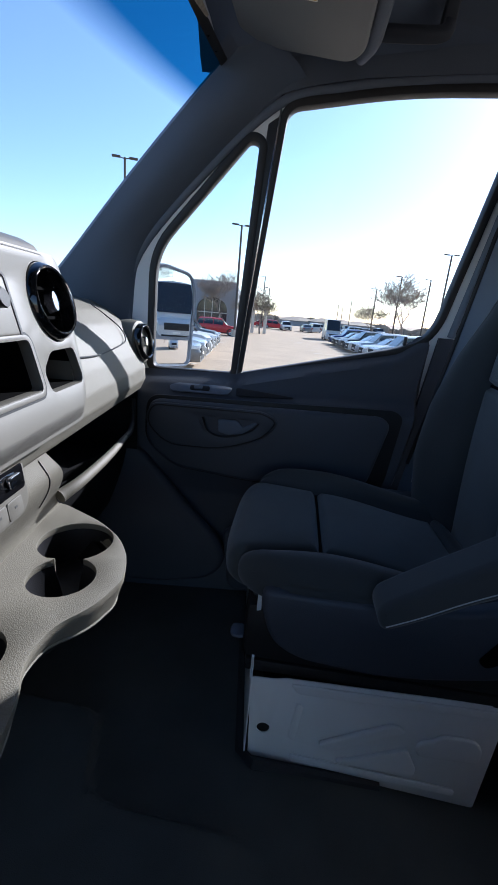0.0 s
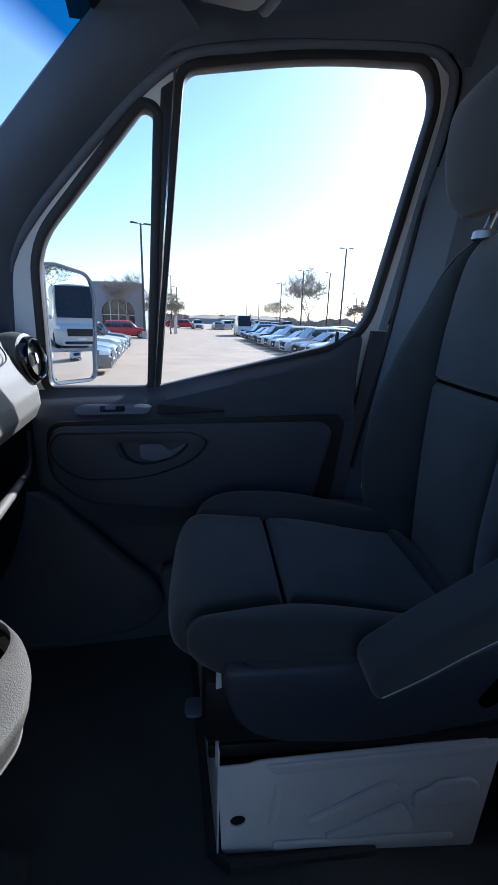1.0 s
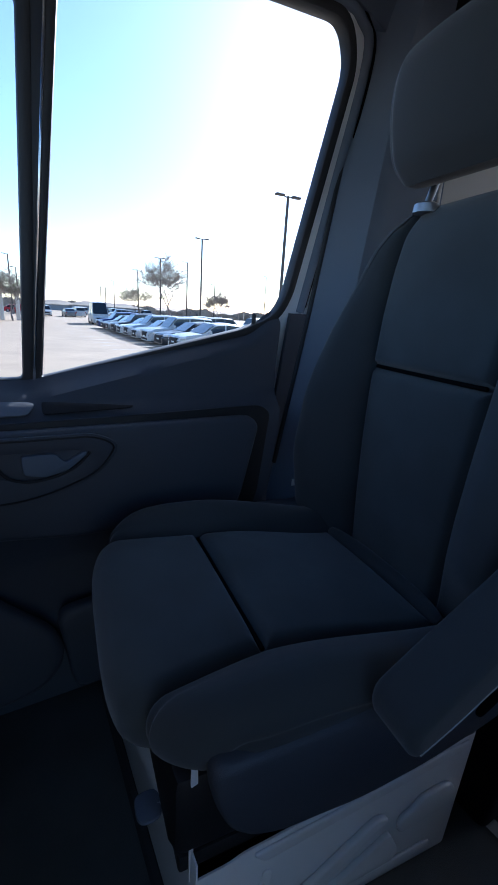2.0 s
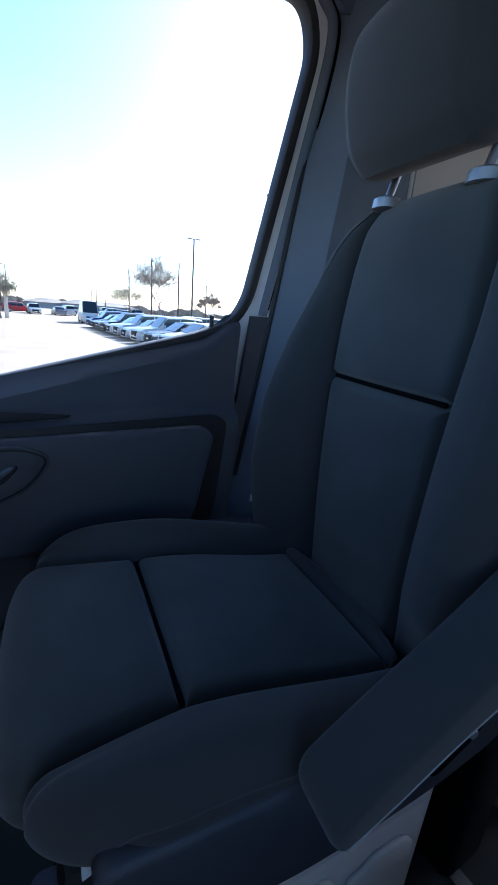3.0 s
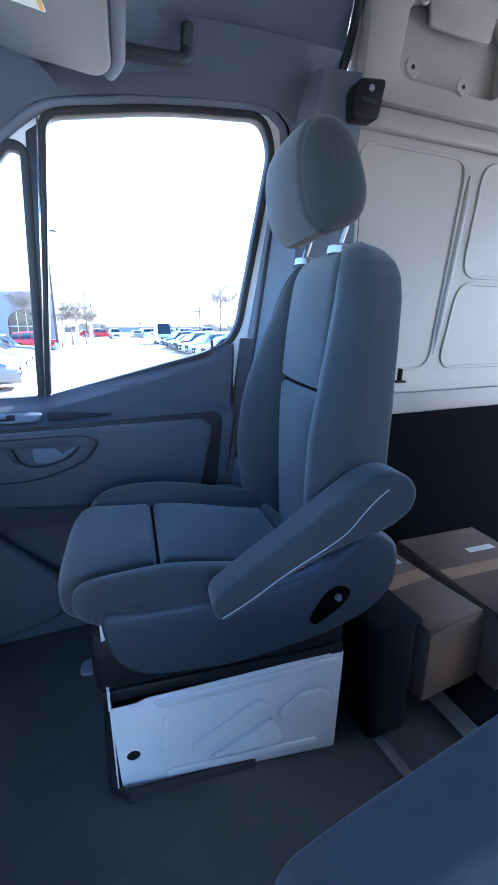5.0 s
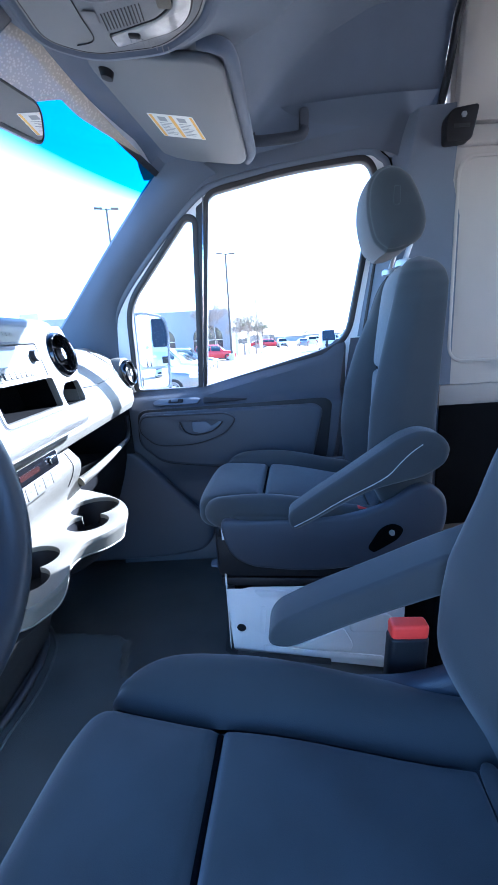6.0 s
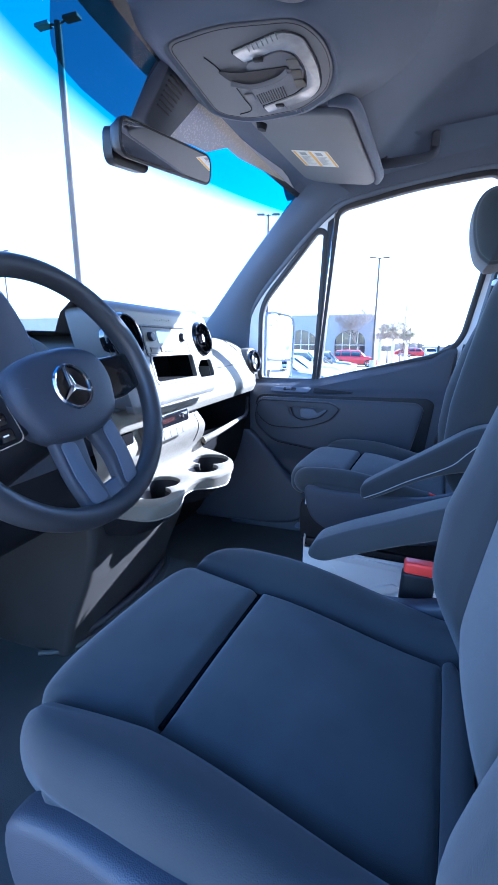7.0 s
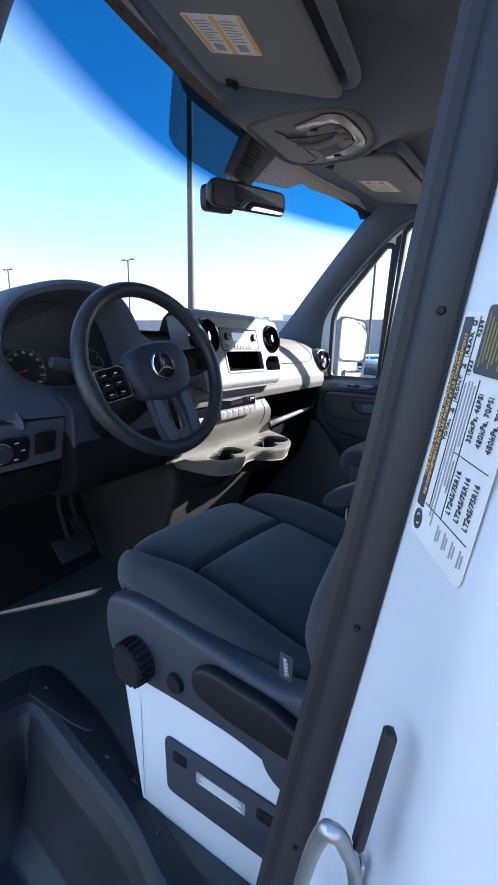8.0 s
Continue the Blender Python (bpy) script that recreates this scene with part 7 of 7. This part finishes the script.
def car(name, label, spec, paint, at, heading, group="parked cars"):
    """A parked car. heading: degrees; 0 drives towards -x."""
    c = empty(name, label, "car", group, at=at)
    c.rotation_euler = (0, 0, radians(heading))
    L, W, hood, roof, a, cc = spec["L"], spec["W"], spec["hood"], spec["roof"], spec["a"], spec["c"]

    def belt_z(t):
        return interp(t, [(0.0, spec["nose"]), (0.03, spec["nose"] + 0.18), (0.10, hood - 0.08), (a[0], hood), (0.6, hood + 0.03), (cc[1], hood + 0.02), (0.985, hood - 0.05), (1.0, hood - 0.25)])

    def roof_z(t):
        return max(belt_z(t) + 0.012, interp(t, [(a[0], hood), (a[1], roof - 0.06), ((a[1] + cc[0]) / 2, roof), (cc[0], roof - 0.06), (cc[1], hood + 0.02)]) if a[0] < t < cc[1] else 0)

    def half(t):
        return W * interp(t, [(0.0, 0.78), (0.04, 0.92), (0.14, 0.99), (0.5, 1.0), (0.9, 0.98), (1.0, 0.86)])

    def section(t):
        w, b1, r1 = half(t), belt_z(t), roof_z(t)
        k = (r1 - b1) / (roof - hood)
        wr = w * (0.96 - 0.16 * min(max(k, 0), 1))
        return [(w * 0.90, 0.22), (w * 0.985, 0.30), (w, 0.55), (w * 0.995, b1 - 0.12), (w * 0.965, b1), (wr + 0.02 * k, b1 + (r1 - b1) * 0.5), (wr, r1 - 0.03 * k), (wr * 0.86, r1 + 0.02 * k), (wr * 0.4, r1 + 0.05 * k + 0.015), (0.0, r1 + 0.055 * k + 0.018)]

    def skin(t, s, out=0.0):
        q = section(t)
        k = s * (len(q) - 1)
        i = min(int(k), len(q) - 2)
        y = q[i][0] + (q[i + 1][0] - q[i][0]) * (k - i)
        z = q[i][1] + (q[i + 1][1] - q[i][1]) * (k - i)
        return ((t - 0.5) * L, y + out, z + out * 0.5)
    steps = sorted(set([k / 30 for k in range(31)] + [a[0], a[1], cc[0], cc[1], 0.015]))
    rings = []
    for t in steps:
        q = section(t)
        ring = [((t - 0.5) * L, y, z) for y, z in q] + [((t - 0.5) * L, -y, z) for y, z in q[-2::-1]]
        rings.append(ring)
    part("body", loft(rings), paint, c)
    ta, tb = a[0] + (a[1] - a[0]) * 0.55, cc[1] - (cc[1] - cc[0]) * 0.5
    pillars = [ta, ta + (tb - ta) * 0.40, ta + (tb - ta) * 0.76, tb] if spec is not VAN else [a[0] + 0.08, 0.36]
    for sg in (-1, 1):
        for t0, t1 in zip(pillars, pillars[1:]):
            def wnd(u, v):
                t = t0 + 0.008 + (t1 - t0 - 0.016) * u
                lo_s, hi_s = 4.12 / 9, 5.85 / 9
                x, y, z = skin(t, lo_s + (hi_s - lo_s) * v, 0.008)
                return (x, sg * y, z)
            part("side_window", sheet(wnd, 4, 4), CAR_GLASS, c)
    def front(u, v):
        t = a[0] + 0.01 + (a[1] - a[0] - 0.02) * v
        q = section(t)
        return ((t - 0.5) * L - 0.012, (2 * u - 1) * q[6][0] * 0.93, q[8][1] + 0.012 + (q[9][1] - q[8][1]) * (1 - abs(2 * u - 1)))
    part("windscreen", sheet(front, 6, 6), CAR_GLASS, c)
    def back(u, v):
        t = cc[0] + (cc[1] - cc[0]) * (0.1 + 0.75 * v)
        q = section(t)
        return ((t - 0.5) * L + 0.012, (2 * u - 1) * q[6][0] * 0.90, q[8][1] + 0.014)
    part("rear_window", sheet(back, 6, 6), CAR_GLASS, c)
    r = spec["r"]
    for x in (-0.5 * L + 0.19 * L, 0.5 * L - 0.20 * L):
        for sg in (-1, 1):
            m = facing((x, sg * (W - 0.10), r), (0, sg, 0))
            w = part("wheel", lathe([(r * 0.62, -0.10), (r * 0.95, -0.10), (r, -0.06), (r, 0.07), (r * 0.95, 0.105), (r * 0.66, 0.11), (r * 0.64, 0.07)], 24, m), TYRE, c)
            part("rim", lathe([(r * 0.645, 0.06), (r * 0.63, 0.095), (r * 0.5, 0.075), (r * 0.2, 0.085), (0.0, 0.09)], 20, m), RIM, w)
            b = bmesh.new()
            for k in range(5):
                prism([(-0.05 * r, 0.25 * r), (0.05 * r, 0.25 * r), (0.13 * r, 0.55 * r), (-0.13 * r, 0.55 * r)], 0.004, m @ Matrix.Rotation(radians(72 * k), 4, "Z"), base=0.083, bm=b)
            part("rim_gap", b, TYRE, w)
    for sg in (-1, 1):
        hz = spec["nose"] + 0.10
        part("headlight", box(-0.5 * L + 0.01, -0.5 * L + 0.34, sg * W * 0.86 - 0.14, sg * W * 0.86 + 0.075, hz, hz + 0.13, 0.03), LAMP, c)
        part("tail_light", box(0.5 * L - 0.22, 0.5 * L + 0.005, sg * W * 0.80 - 0.12, sg * W * 0.80 + 0.10, hood - 0.28, hood - 0.06, 0.03), TAIL, c)
        part("wing_mirror", box((a[0] - 0.5) * L + 0.30, (a[0] - 0.5) * L + 0.42, sg * (W + 0.10) - 0.09, sg * (W + 0.10) + 0.09, hood + 0.03, hood + 0.20, 0.04), paint, c)
    part("grille", box(-0.5 * L - 0.012, -0.5 * L + 0.10, -W * 0.55, W * 0.55, spec["nose"] - 0.16, spec["nose"] + 0.14, 0.02), TYRE, c)
    part("bumper_intake", box(-0.5 * L - 0.006, -0.5 * L + 0.12, -W * 0.66, W * 0.66, 0.27, 0.40, 0.02), TYRE, c)
    part("sill", box(-0.30 * L, 0.29 * L, -W * 0.985, W * 0.985, 0.20, 0.32, 0.02), TYRE, c)
    part("number_plate", box(-0.5 * L - 0.022, -0.5 * L - 0.012, -0.16, 0.16, 0.44, 0.52, 0.003), PAPER, c)
    return c


WHITE_CAR, SILVER, BLACK_CAR = car_paint("white_car_paint", (0.56, 0.55, 0.53), 0.0), car_paint("silver_car_paint", (0.42, 0.43, 0.45), 0.6), car_paint("dark_grey_car_paint", (0.05, 0.052, 0.058), 0.4)
RED_CAR, BLUE_CAR, GREY_CAR = car_paint("red_car_paint", (0.42, 0.015, 0.02), 0.2), car_paint("blue_car_paint", (0.02, 0.035, 0.14), 0.3), car_paint("grey_car_paint", (0.18, 0.19, 0.20), 0.5)

# the row across the lane, noses towards the lane
row = [(20.6, WHITE_CAR, SEDAN, "white sedan"), (23.4, BLACK_CAR, SEDAN, "dark grey sedan"), (26.6, WHITE_CAR, SUV, "white sport utility car"), (29.6, SILVER, SEDAN, "silver sedan"), (32.4, SILVER, SUV, "silver sport utility car"), (35.3, WHITE_CAR, SEDAN, "white sedan"), (38.1, BLACK_CAR, SUV, "dark grey sport utility car"), (41.0, GREY_CAR, SEDAN, "grey sedan"), (44.0, BLACK_CAR, SEDAN, "dark grey sedan"), (47.0, BLUE_CAR, SUV, "dark blue sport utility car")]
for y, p, s, lb in row:
    car("parked_car", lb + " parked nose out in a long row", s, p, (7.6 + s["L"] / 2 + (y - 26.6) * 0.05, y, lie(0, y)), random.uniform(-2, 2))
car("parked_van", "white high-roofed van parked at the end of the row", VAN, WHITE_CAR, (10.8, 58.0, lie(0, 58.0)), 86)
for k, (x, y, p, s, lb) in enumerate([(19.5, 30.0, WHITE_CAR, SUV, "white sport utility car"), (20.0, 34.0, WHITE_CAR, TRUCK, "white pickup truck"), (19.8, 40.0, GREY_CAR, SUV, "grey sport utility car"), (20.5, 46.0, WHITE_CAR, SUV, "white sport utility car")]):
    car("parked_car", lb + " parked in a farther row", s, p, (x, y, lie(0, y)), 180 + random.uniform(-2, 2))
# the near row on the other side of the lane
for y, p, s, lb in [(14.6, GREY_CAR, SEDAN, "grey sedan"), (17.4, SILVER, SEDAN, "silver sedan"), (20.3, WHITE_CAR, SUV, "white sport utility car"), (23.2, WHITE_CAR, SEDAN, "white sedan"), (26.2, WHITE_CAR, SEDAN, "white sedan"), (29.2, GREY_CAR, SUV, "grey sport utility car")]:
    car("parked_car", lb + " parked nose out beside the lane", s, p, (-1.6 - s["L"] / 2 - (y - 14.6) * 0.03, y, lie(0, y)), 180 + random.uniform(-2, 2))
car("parked_car", "red sport utility car standing broadside before the building", SUV, RED_CAR, (-3.6, 46.5, lie(0, 46.5)), 180)
# far cars down the lane
for k in range(16):
    x, y = 3.0 + 1.9 * k + random.uniform(-0.6, 0.6), 88 + random.uniform(-6, 14) + 0.8 * k
    if k in (3, 7):
        continue
    p = random.choice((WHITE_CAR, SILVER, BLACK_CAR, GREY_CAR, WHITE_CAR, RED_CAR))
    car("parked_car", "distant parked car at the far end of the lot", random.choice((SUV, SEDAN)), p, (x, y, lie(0, y)), random.choice((90, 270, 0, 180)) + random.uniform(-5, 5), "distant cars")
# a van of the same make standing behind, seen in the door mirror
car("parked_van", "white high-roofed van parked nearby, seen in the mirror", VAN, WHITE_CAR, (20.0, 3.3, lie(0, 3.3)), 0)

POLE = mat("pole_paint", (0.07, 0.062, 0.055), 0.6, metal=0.2, spots=0.2, spot_size=2)
CONCRETE = mat("pole_footing", (0.42, 0.39, 0.34), 0.9, grain=0.4, size=40, spots=0.15, spot_size=3)


def lamp_post(az, dist, h, heads=2, r=0.085, turn=0.0):
    """A lot lamp. az: degrees from +y towards +x."""
    x, y = dist * math.sin(radians(az)), dist * math.cos(radians(az)) - 0.4
    p = empty("street_lamp", "tall slim lot lamp post on a concrete foot", "street lamp", "lot lamps", at=(x, y, lie(x, y)))
    p.rotation_euler = (0, 0, radians(turn))
    part("post", tube([(0, 0, 0.5), (0, 0, h)], [r * 1.35, r], 10), POLE, p)
    part("footing", lathe([(0.32, 0.0), (0.32, 0.68), (0.28, 0.72), (0.0, 0.72)], 16), CONCRETE, p)
    for s in (-1, 1)[:heads]:
        part("arm", tube([(0, 0, h - 0.1), (s * 0.35, 0, h - 0.02)], 0.035, 6), POLE, p)
        part("lamp_head", box(s * 0.65 - 0.32, s * 0.65 + 0.32, -0.16, 0.16, h - 0.06, h + 0.06, 0.02), POLE, p)


lamp_post(-2.1, 45, 10.5, 2, 0.095, turn=20)
lamp_post(-16.0, 39, 13.05, 2, 0.095, turn=15)
lamp_post(23.0, 62, 11.5, 2, 0.10)
lamp_post(1.32, 90, 9.9, 1, 0.10)
lamp_post(2.0, 96, 8.2, 1, 0.09)
lamp_post(15.3, 80, 8.4, 1, 0.09)
lamp_post(18.0, 76, 10.2, 2, 0.10)
lamp_post(21.3, 84, 10.7, 1, 0.11)
lamp_post(12.5, 125, 8.7, 1, 0.10)
lamp_post(11.5, 125, 7.1, 1, 0.09)
lamp_post(10.95, 135, 7.4, 1, 0.09)
lamp_post(31.3, 110, 11.3, 1, 0.09)
lamp_post(24.8, 95, 7.8, 1, 0.09)
lamp_post(32.9, 32, 9.8, 2, 0.09)
lamp_post(-39.8, 19.5, 13.5, 2, 0.13)
lamp_post(-47.4, 52, 11.3, 2)
lamp_post(-60.7, 62, 10.5, 2)

# ---- the showroom building ----
STUCCO = mat("stucco", (0.30, 0.31, 0.33), 0.9, grain=0.3, size=20, spots=0.08, spot_size=0.5)
STUCCO_PALE = mat("pale_stucco", (0.62, 0.60, 0.56), 0.9, grain=0.3, size=20, spots=0.06, spot_size=0.5)
SHOP_GLASS = mat("shop_glass", (0.03, 0.035, 0.04), 0.08, coat=0.3, spots=0.2, spot_size=0.6)
METAL = mat("roof_unit_metal", (0.45, 0.45, 0.44), 0.5, metal=0.4, spots=0.1, spot_size=1)


def arch(cx, w, h, spring):
    return [(cx - w / 2, 0.02), (cx + w / 2, 0.02)] + [(cx + w / 2 * math.cos(math.pi * k / 14), spring + (h - spring) * math.sin(math.pi * k / 14)) for k in range(15)]


def showroom(x0, x1, y, h, arches, depth=22):
    z = lie(0, y)
    s = empty("showroom_building", "low grey stucco showroom with arched openings and a flat roof", "building", "buildings", at=(0, y, z))
    part("front_wall", plate([(x0, 0), (x1, 0), (x1, h), (x0, h)], [arch(*q) for q in arches], 0.45, XZ, base=-0.45), STUCCO, s)
    part("wall", box(x0, x1, 1.6, depth, 0, h - 0.05), STUCCO, s)
    part("end_wall", box(x1 - 0.4, x1 - 0.002, 0.45, 1.6, 0, h - 0.02), STUCCO, s)
    part("roof", box(x0, x1, 0.45, depth, h - 0.5, h - 0.3), METAL, s)
    part("parapet_cap", box(x0 - 0.06, x1 + 0.06, -0.06, 0.55, h, h + 0.14, 0.02), STUCCO_PALE, s)
    for cx, w, hh, sp in arches:
        wd = part("shop_window", box(cx - w / 2, cx + w / 2, 0.40, 0.44, 0.05, hh), SHOP_GLASS, s)
        for k in range(1, 4):
            part("mullion", box(cx - w / 2 + w * k / 4 - 0.05, cx - w / 2 + w * k / 4 + 0.05, 0.33, 0.39, 0.05, hh), STUCCO_PALE, wd)
        part("transom", box(cx - w / 2, cx + w / 2, 0.34, 0.395, sp - 0.4, sp - 0.3), STUCCO_PALE, wd)
    return s


b1 = showroom(-42.0, -2.4, 61.0, 6.3, [(-5.6, 4.2, 4.3, 2.6), (-12.6, 4.6, 4.3, 2.6), (-20.0, 4.6, 4.3, 2.6), (-28.0, 4.6, 4.3, 2.6)])
for x, w, h in ((-24, 1.6, 7.2), (-34, 3.0, 7.6), (-38.0, 1.4, 7.3)):
    part("roof_unit", box(x, x + w, 4, 6, 5.6, h, 0.05), METAL, b1)
b2 = showroom(-92.0, -46.0, 62.0, 6.6, [(-55.0, 5, 4.4, 2.6), (-66.0, 5, 4.4, 2.6)])
for x, w, h in ((-50, 2.5, 8.0), (-58, 4.0, 7.6), (-75, 3.0, 7.8)):
    part("roof_unit", box(x, x + w, 4, 6, 6.2, h, 0.05), METAL, b2)

pt = empty("portico", "low pale columned portico at the corner of the showroom", "portico", at=(0, 60.0, lie(0, 60)))
for x in (-1.5, 0.2, 1.9):
    part("column", box(x - 0.22, x + 0.22, -0.22, 0.22, 0, 3.0, 0.04), STUCCO_PALE, pt)
part("beam", box(-2.1, 2.4, -0.3, 0.3, 3.0, 3.8, 0.04), STUCCO_PALE, pt)
part("canopy", box(-2.1, 2.4, 0.3, 7.0, 3.05, 3.6, 0.04), STUCCO, pt)

# ---- trees ----
BARK = mat("bark", (0.24, 0.20, 0.17), 0.9, grain=0.6, size=20, spots=0.2, spot_size=4)
TWIG = mat("twigs", (0.30, 0.25, 0.21), 0.9, spots=0.2, spot_size=3)
LEAF = mat("live_oak_leaf", (0.10, 0.12, 0.055), 0.7, spots=0.35, spot_size=1.5)
BRUSH = mat("winter_brush", (0.29, 0.24, 0.185), 0.95, spots=0.3, spot_size=0.3)


def tree(az, dist, h, label, leaves=0, seed=1, spread=0.55, wide=1.0):
    """A bare winter tree of forking limbs; with leaves, an evergreen one."""
    rnd = random.Random(seed)
    x, y = dist * math.sin(radians(az)), dist * math.cos(radians(az)) - 0.4
    t = empty("tree", label, "tree", "lot trees", at=(x, y, lie(x, y)))
    limbs, tips = [], []

    def grow(p, d, length, r, depth):
        pts, rs = [p.copy()], [r]
        for k in range(3):
            d = (d + Vector((rnd.uniform(-1, 1), rnd.uniform(-1, 1), rnd.uniform(-0.4, 0.5))) * 0.20).normalized()
            p = p + d * length / 3
            pts.append(p.copy())
            rs.append(r * (1 - 0.14 * (k + 1)))
        limbs.append((pts, rs, depth))
        if depth == 0:
            tips.append(p)
            return
        for k in range(rnd.choice((3, 3, 4)) if depth > 1 else 4):
            a = rnd.uniform(0, 2 * math.pi)
            q = (d * (1 - spread * 0.55) + Vector((math.cos(a), math.sin(a), rnd.uniform(-0.15, 0.75))) * spread).normalized()
            grow(p - d * length * (rnd.uniform(0, 0.55) if depth < 6 else rnd.uniform(0, 0.15)), q, length * rnd.uniform(0.66, 0.92), rs[-1] * 0.66, depth - 1)
    grow(Vector((0, 0, 0)), Vector((0, 0, 1)), h * 0.22, h * 0.021, 6 if not leaves else 5)
    b, tw = bmesh.new(), bmesh.new()
    top = max(p.z for pts, _, _ in limbs for p in pts)
    k = h / top
    for pts, rs, depth in limbs:
        pts = [Vector((p.x * wide, p.y * wide, p.z)) * k for p in pts]
        if depth >= 3:
            tube(pts, rs, 6, bm=b)
        else:
            for i in range(len(pts) - 1):
                side = (pts[i + 1] - pts[i]).orthogonal().normalized()
                o = (pts[i + 1] - pts[i]).normalized().cross(side)
                w = max(rs[i] * 0.8, dist * 0.00022)
                v = [[q + side * w * math.cos(a) + o * w * math.sin(a) for a in (0, 2.1, 4.2)] for q in (pts[i], pts[i + 1])]
                vs = [[tw.verts.new(c) for c in ring] for ring in v]
                for j in range(3):
                    tw.faces.new((vs[0][j - 1], vs[0][j], vs[1][j], vs[1][j - 1]))
    part("trunk", b, BARK, t)
    part("crown", tw, TWIG, t, "bare grey-brown twigs" if not leaves else "twigs among the leaves")
    if leaves:
        lf = bmesh.new()
        for p in tips:
            for _ in range(leaves):
                c = Vector((p.x * wide, p.y * wide, p.z)) * k + Vector((rnd.gauss(0, 1), rnd.gauss(0, 1), rnd.gauss(0, 0.8))) * h * 0.045
                a, e = Vector((rnd.uniform(-1, 1), rnd.uniform(-1, 1), rnd.uniform(-1, 1))).normalized(), Vector((rnd.uniform(-1, 1), rnd.uniform(-1, 1), rnd.uniform(-1, 1))).normalized()
                s = h * 0.016 * rnd.uniform(0.6, 1.3)
                lf.faces.new([lf.verts.new(c + a * s), lf.verts.new(c + e * s * 0.6), lf.verts.new(c - a * s), lf.verts.new(c - e * s * 0.6)])
        part("leaves", lf, LEAF, t, "small dull green leaves")
    return t


tree(19.2, 72, 11.2, "bare spreading winter tree by the parked row", 0, 12, 0.54, 1.25)
tree(15.4, 74, 6.1, "small dull green tree by the parked row", 2, 5, 0.6, 1.3)
tree(-4.0, 58, 7.9, "bare winter tree before the showroom", 0, 8, 0.6)
tree(-0.4, 58, 6.4, "bare winter tree before the showroom", 0, 11, 0.55)
tree(1.2, 58.5, 5.4, "small dull green tree beside the portico", 2, 14, 0.5)
tree(25.5, 88, 6.5, "bare winter tree at the edge of the lot", 0, 17, 0.6)
tree(84, 38, 7.0, "broad green tree behind the van, seen in the mirror", 3, 21, 0.6)
tree(88, 42, 6.6, "broad green tree behind the van, seen in the mirror", 3, 23, 0.6)


def brush():
    """Far line of bare woods and roofs along the horizon."""
    rnd = random.Random(4)
    b = bmesh.new()
    for k in range(5200):
        az = rnd.uniform(-62, 62)
        d = rnd.uniform(150, 230)
        x, y = d * math.sin(radians(az)), d * math.cos(radians(az))
        h = rnd.uniform(0.9, 2.6) * (1.0 + 0.35 * math.sin(az * 0.9) + 0.2 * math.sin(az * 2.7))
        w = rnd.uniform(0.8, 2.4)
        z = lie(x, y) - 0.2
        a = rnd.uniform(0, math.pi)
        dx, dy = math.cos(a) * w, math.sin(a) * w
        v = [b.verts.new(p) for p in ((x - dx, y - dy, z), (x + dx, y + dy, z), (x + dx * 0.9, y + dy * 0.9, z + h * 0.75), (x + dx * rnd.uniform(-0.3, 0.3), y, z + h), (x - dx * 0.9, y - dy * 0.9, z + h * 0.7))]
        b.faces.new(v)
    tagged(part("backdrop_woods", b, BRUSH), "far brown line of winter woods along the horizon", "woods", kind="stuff")


brush()
ROOF = mat("far_roof", (0.30, 0.24, 0.18), 0.9, grain=0.3, size=6, spots=0.15, spot_size=0.5)
for az, d, w, h in ((10.5, 150, 16, 1.9), (13.6, 155, 11, 1.8), (6.0, 150, 12, 1.7)):
    x, y = d * math.sin(radians(az)), d * math.cos(radians(az))
    hs = empty("far_house", "far low house with a brown hipped roof", "house", "far houses", at=(x, y, lie(x, y)))
    part("wall", box(-w / 2, w / 2, -4, 4, 0, h), STUCCO, hs)
    part("roof", loft([[(-w / 2 - 0.5, -4.5, h), (w / 2 + 0.5, -4.5, h), (w / 2 + 0.5, 4.5, h), (-w / 2 - 0.5, 4.5, h)], [(-w / 2 + 4, -0.2, h + 1.3), (w / 2 - 4, -0.2, h + 1.3), (w / 2 - 4, 0.2, h + 1.3), (-w / 2 + 4, 0.2, h + 1.3)]]), ROOF, hs)
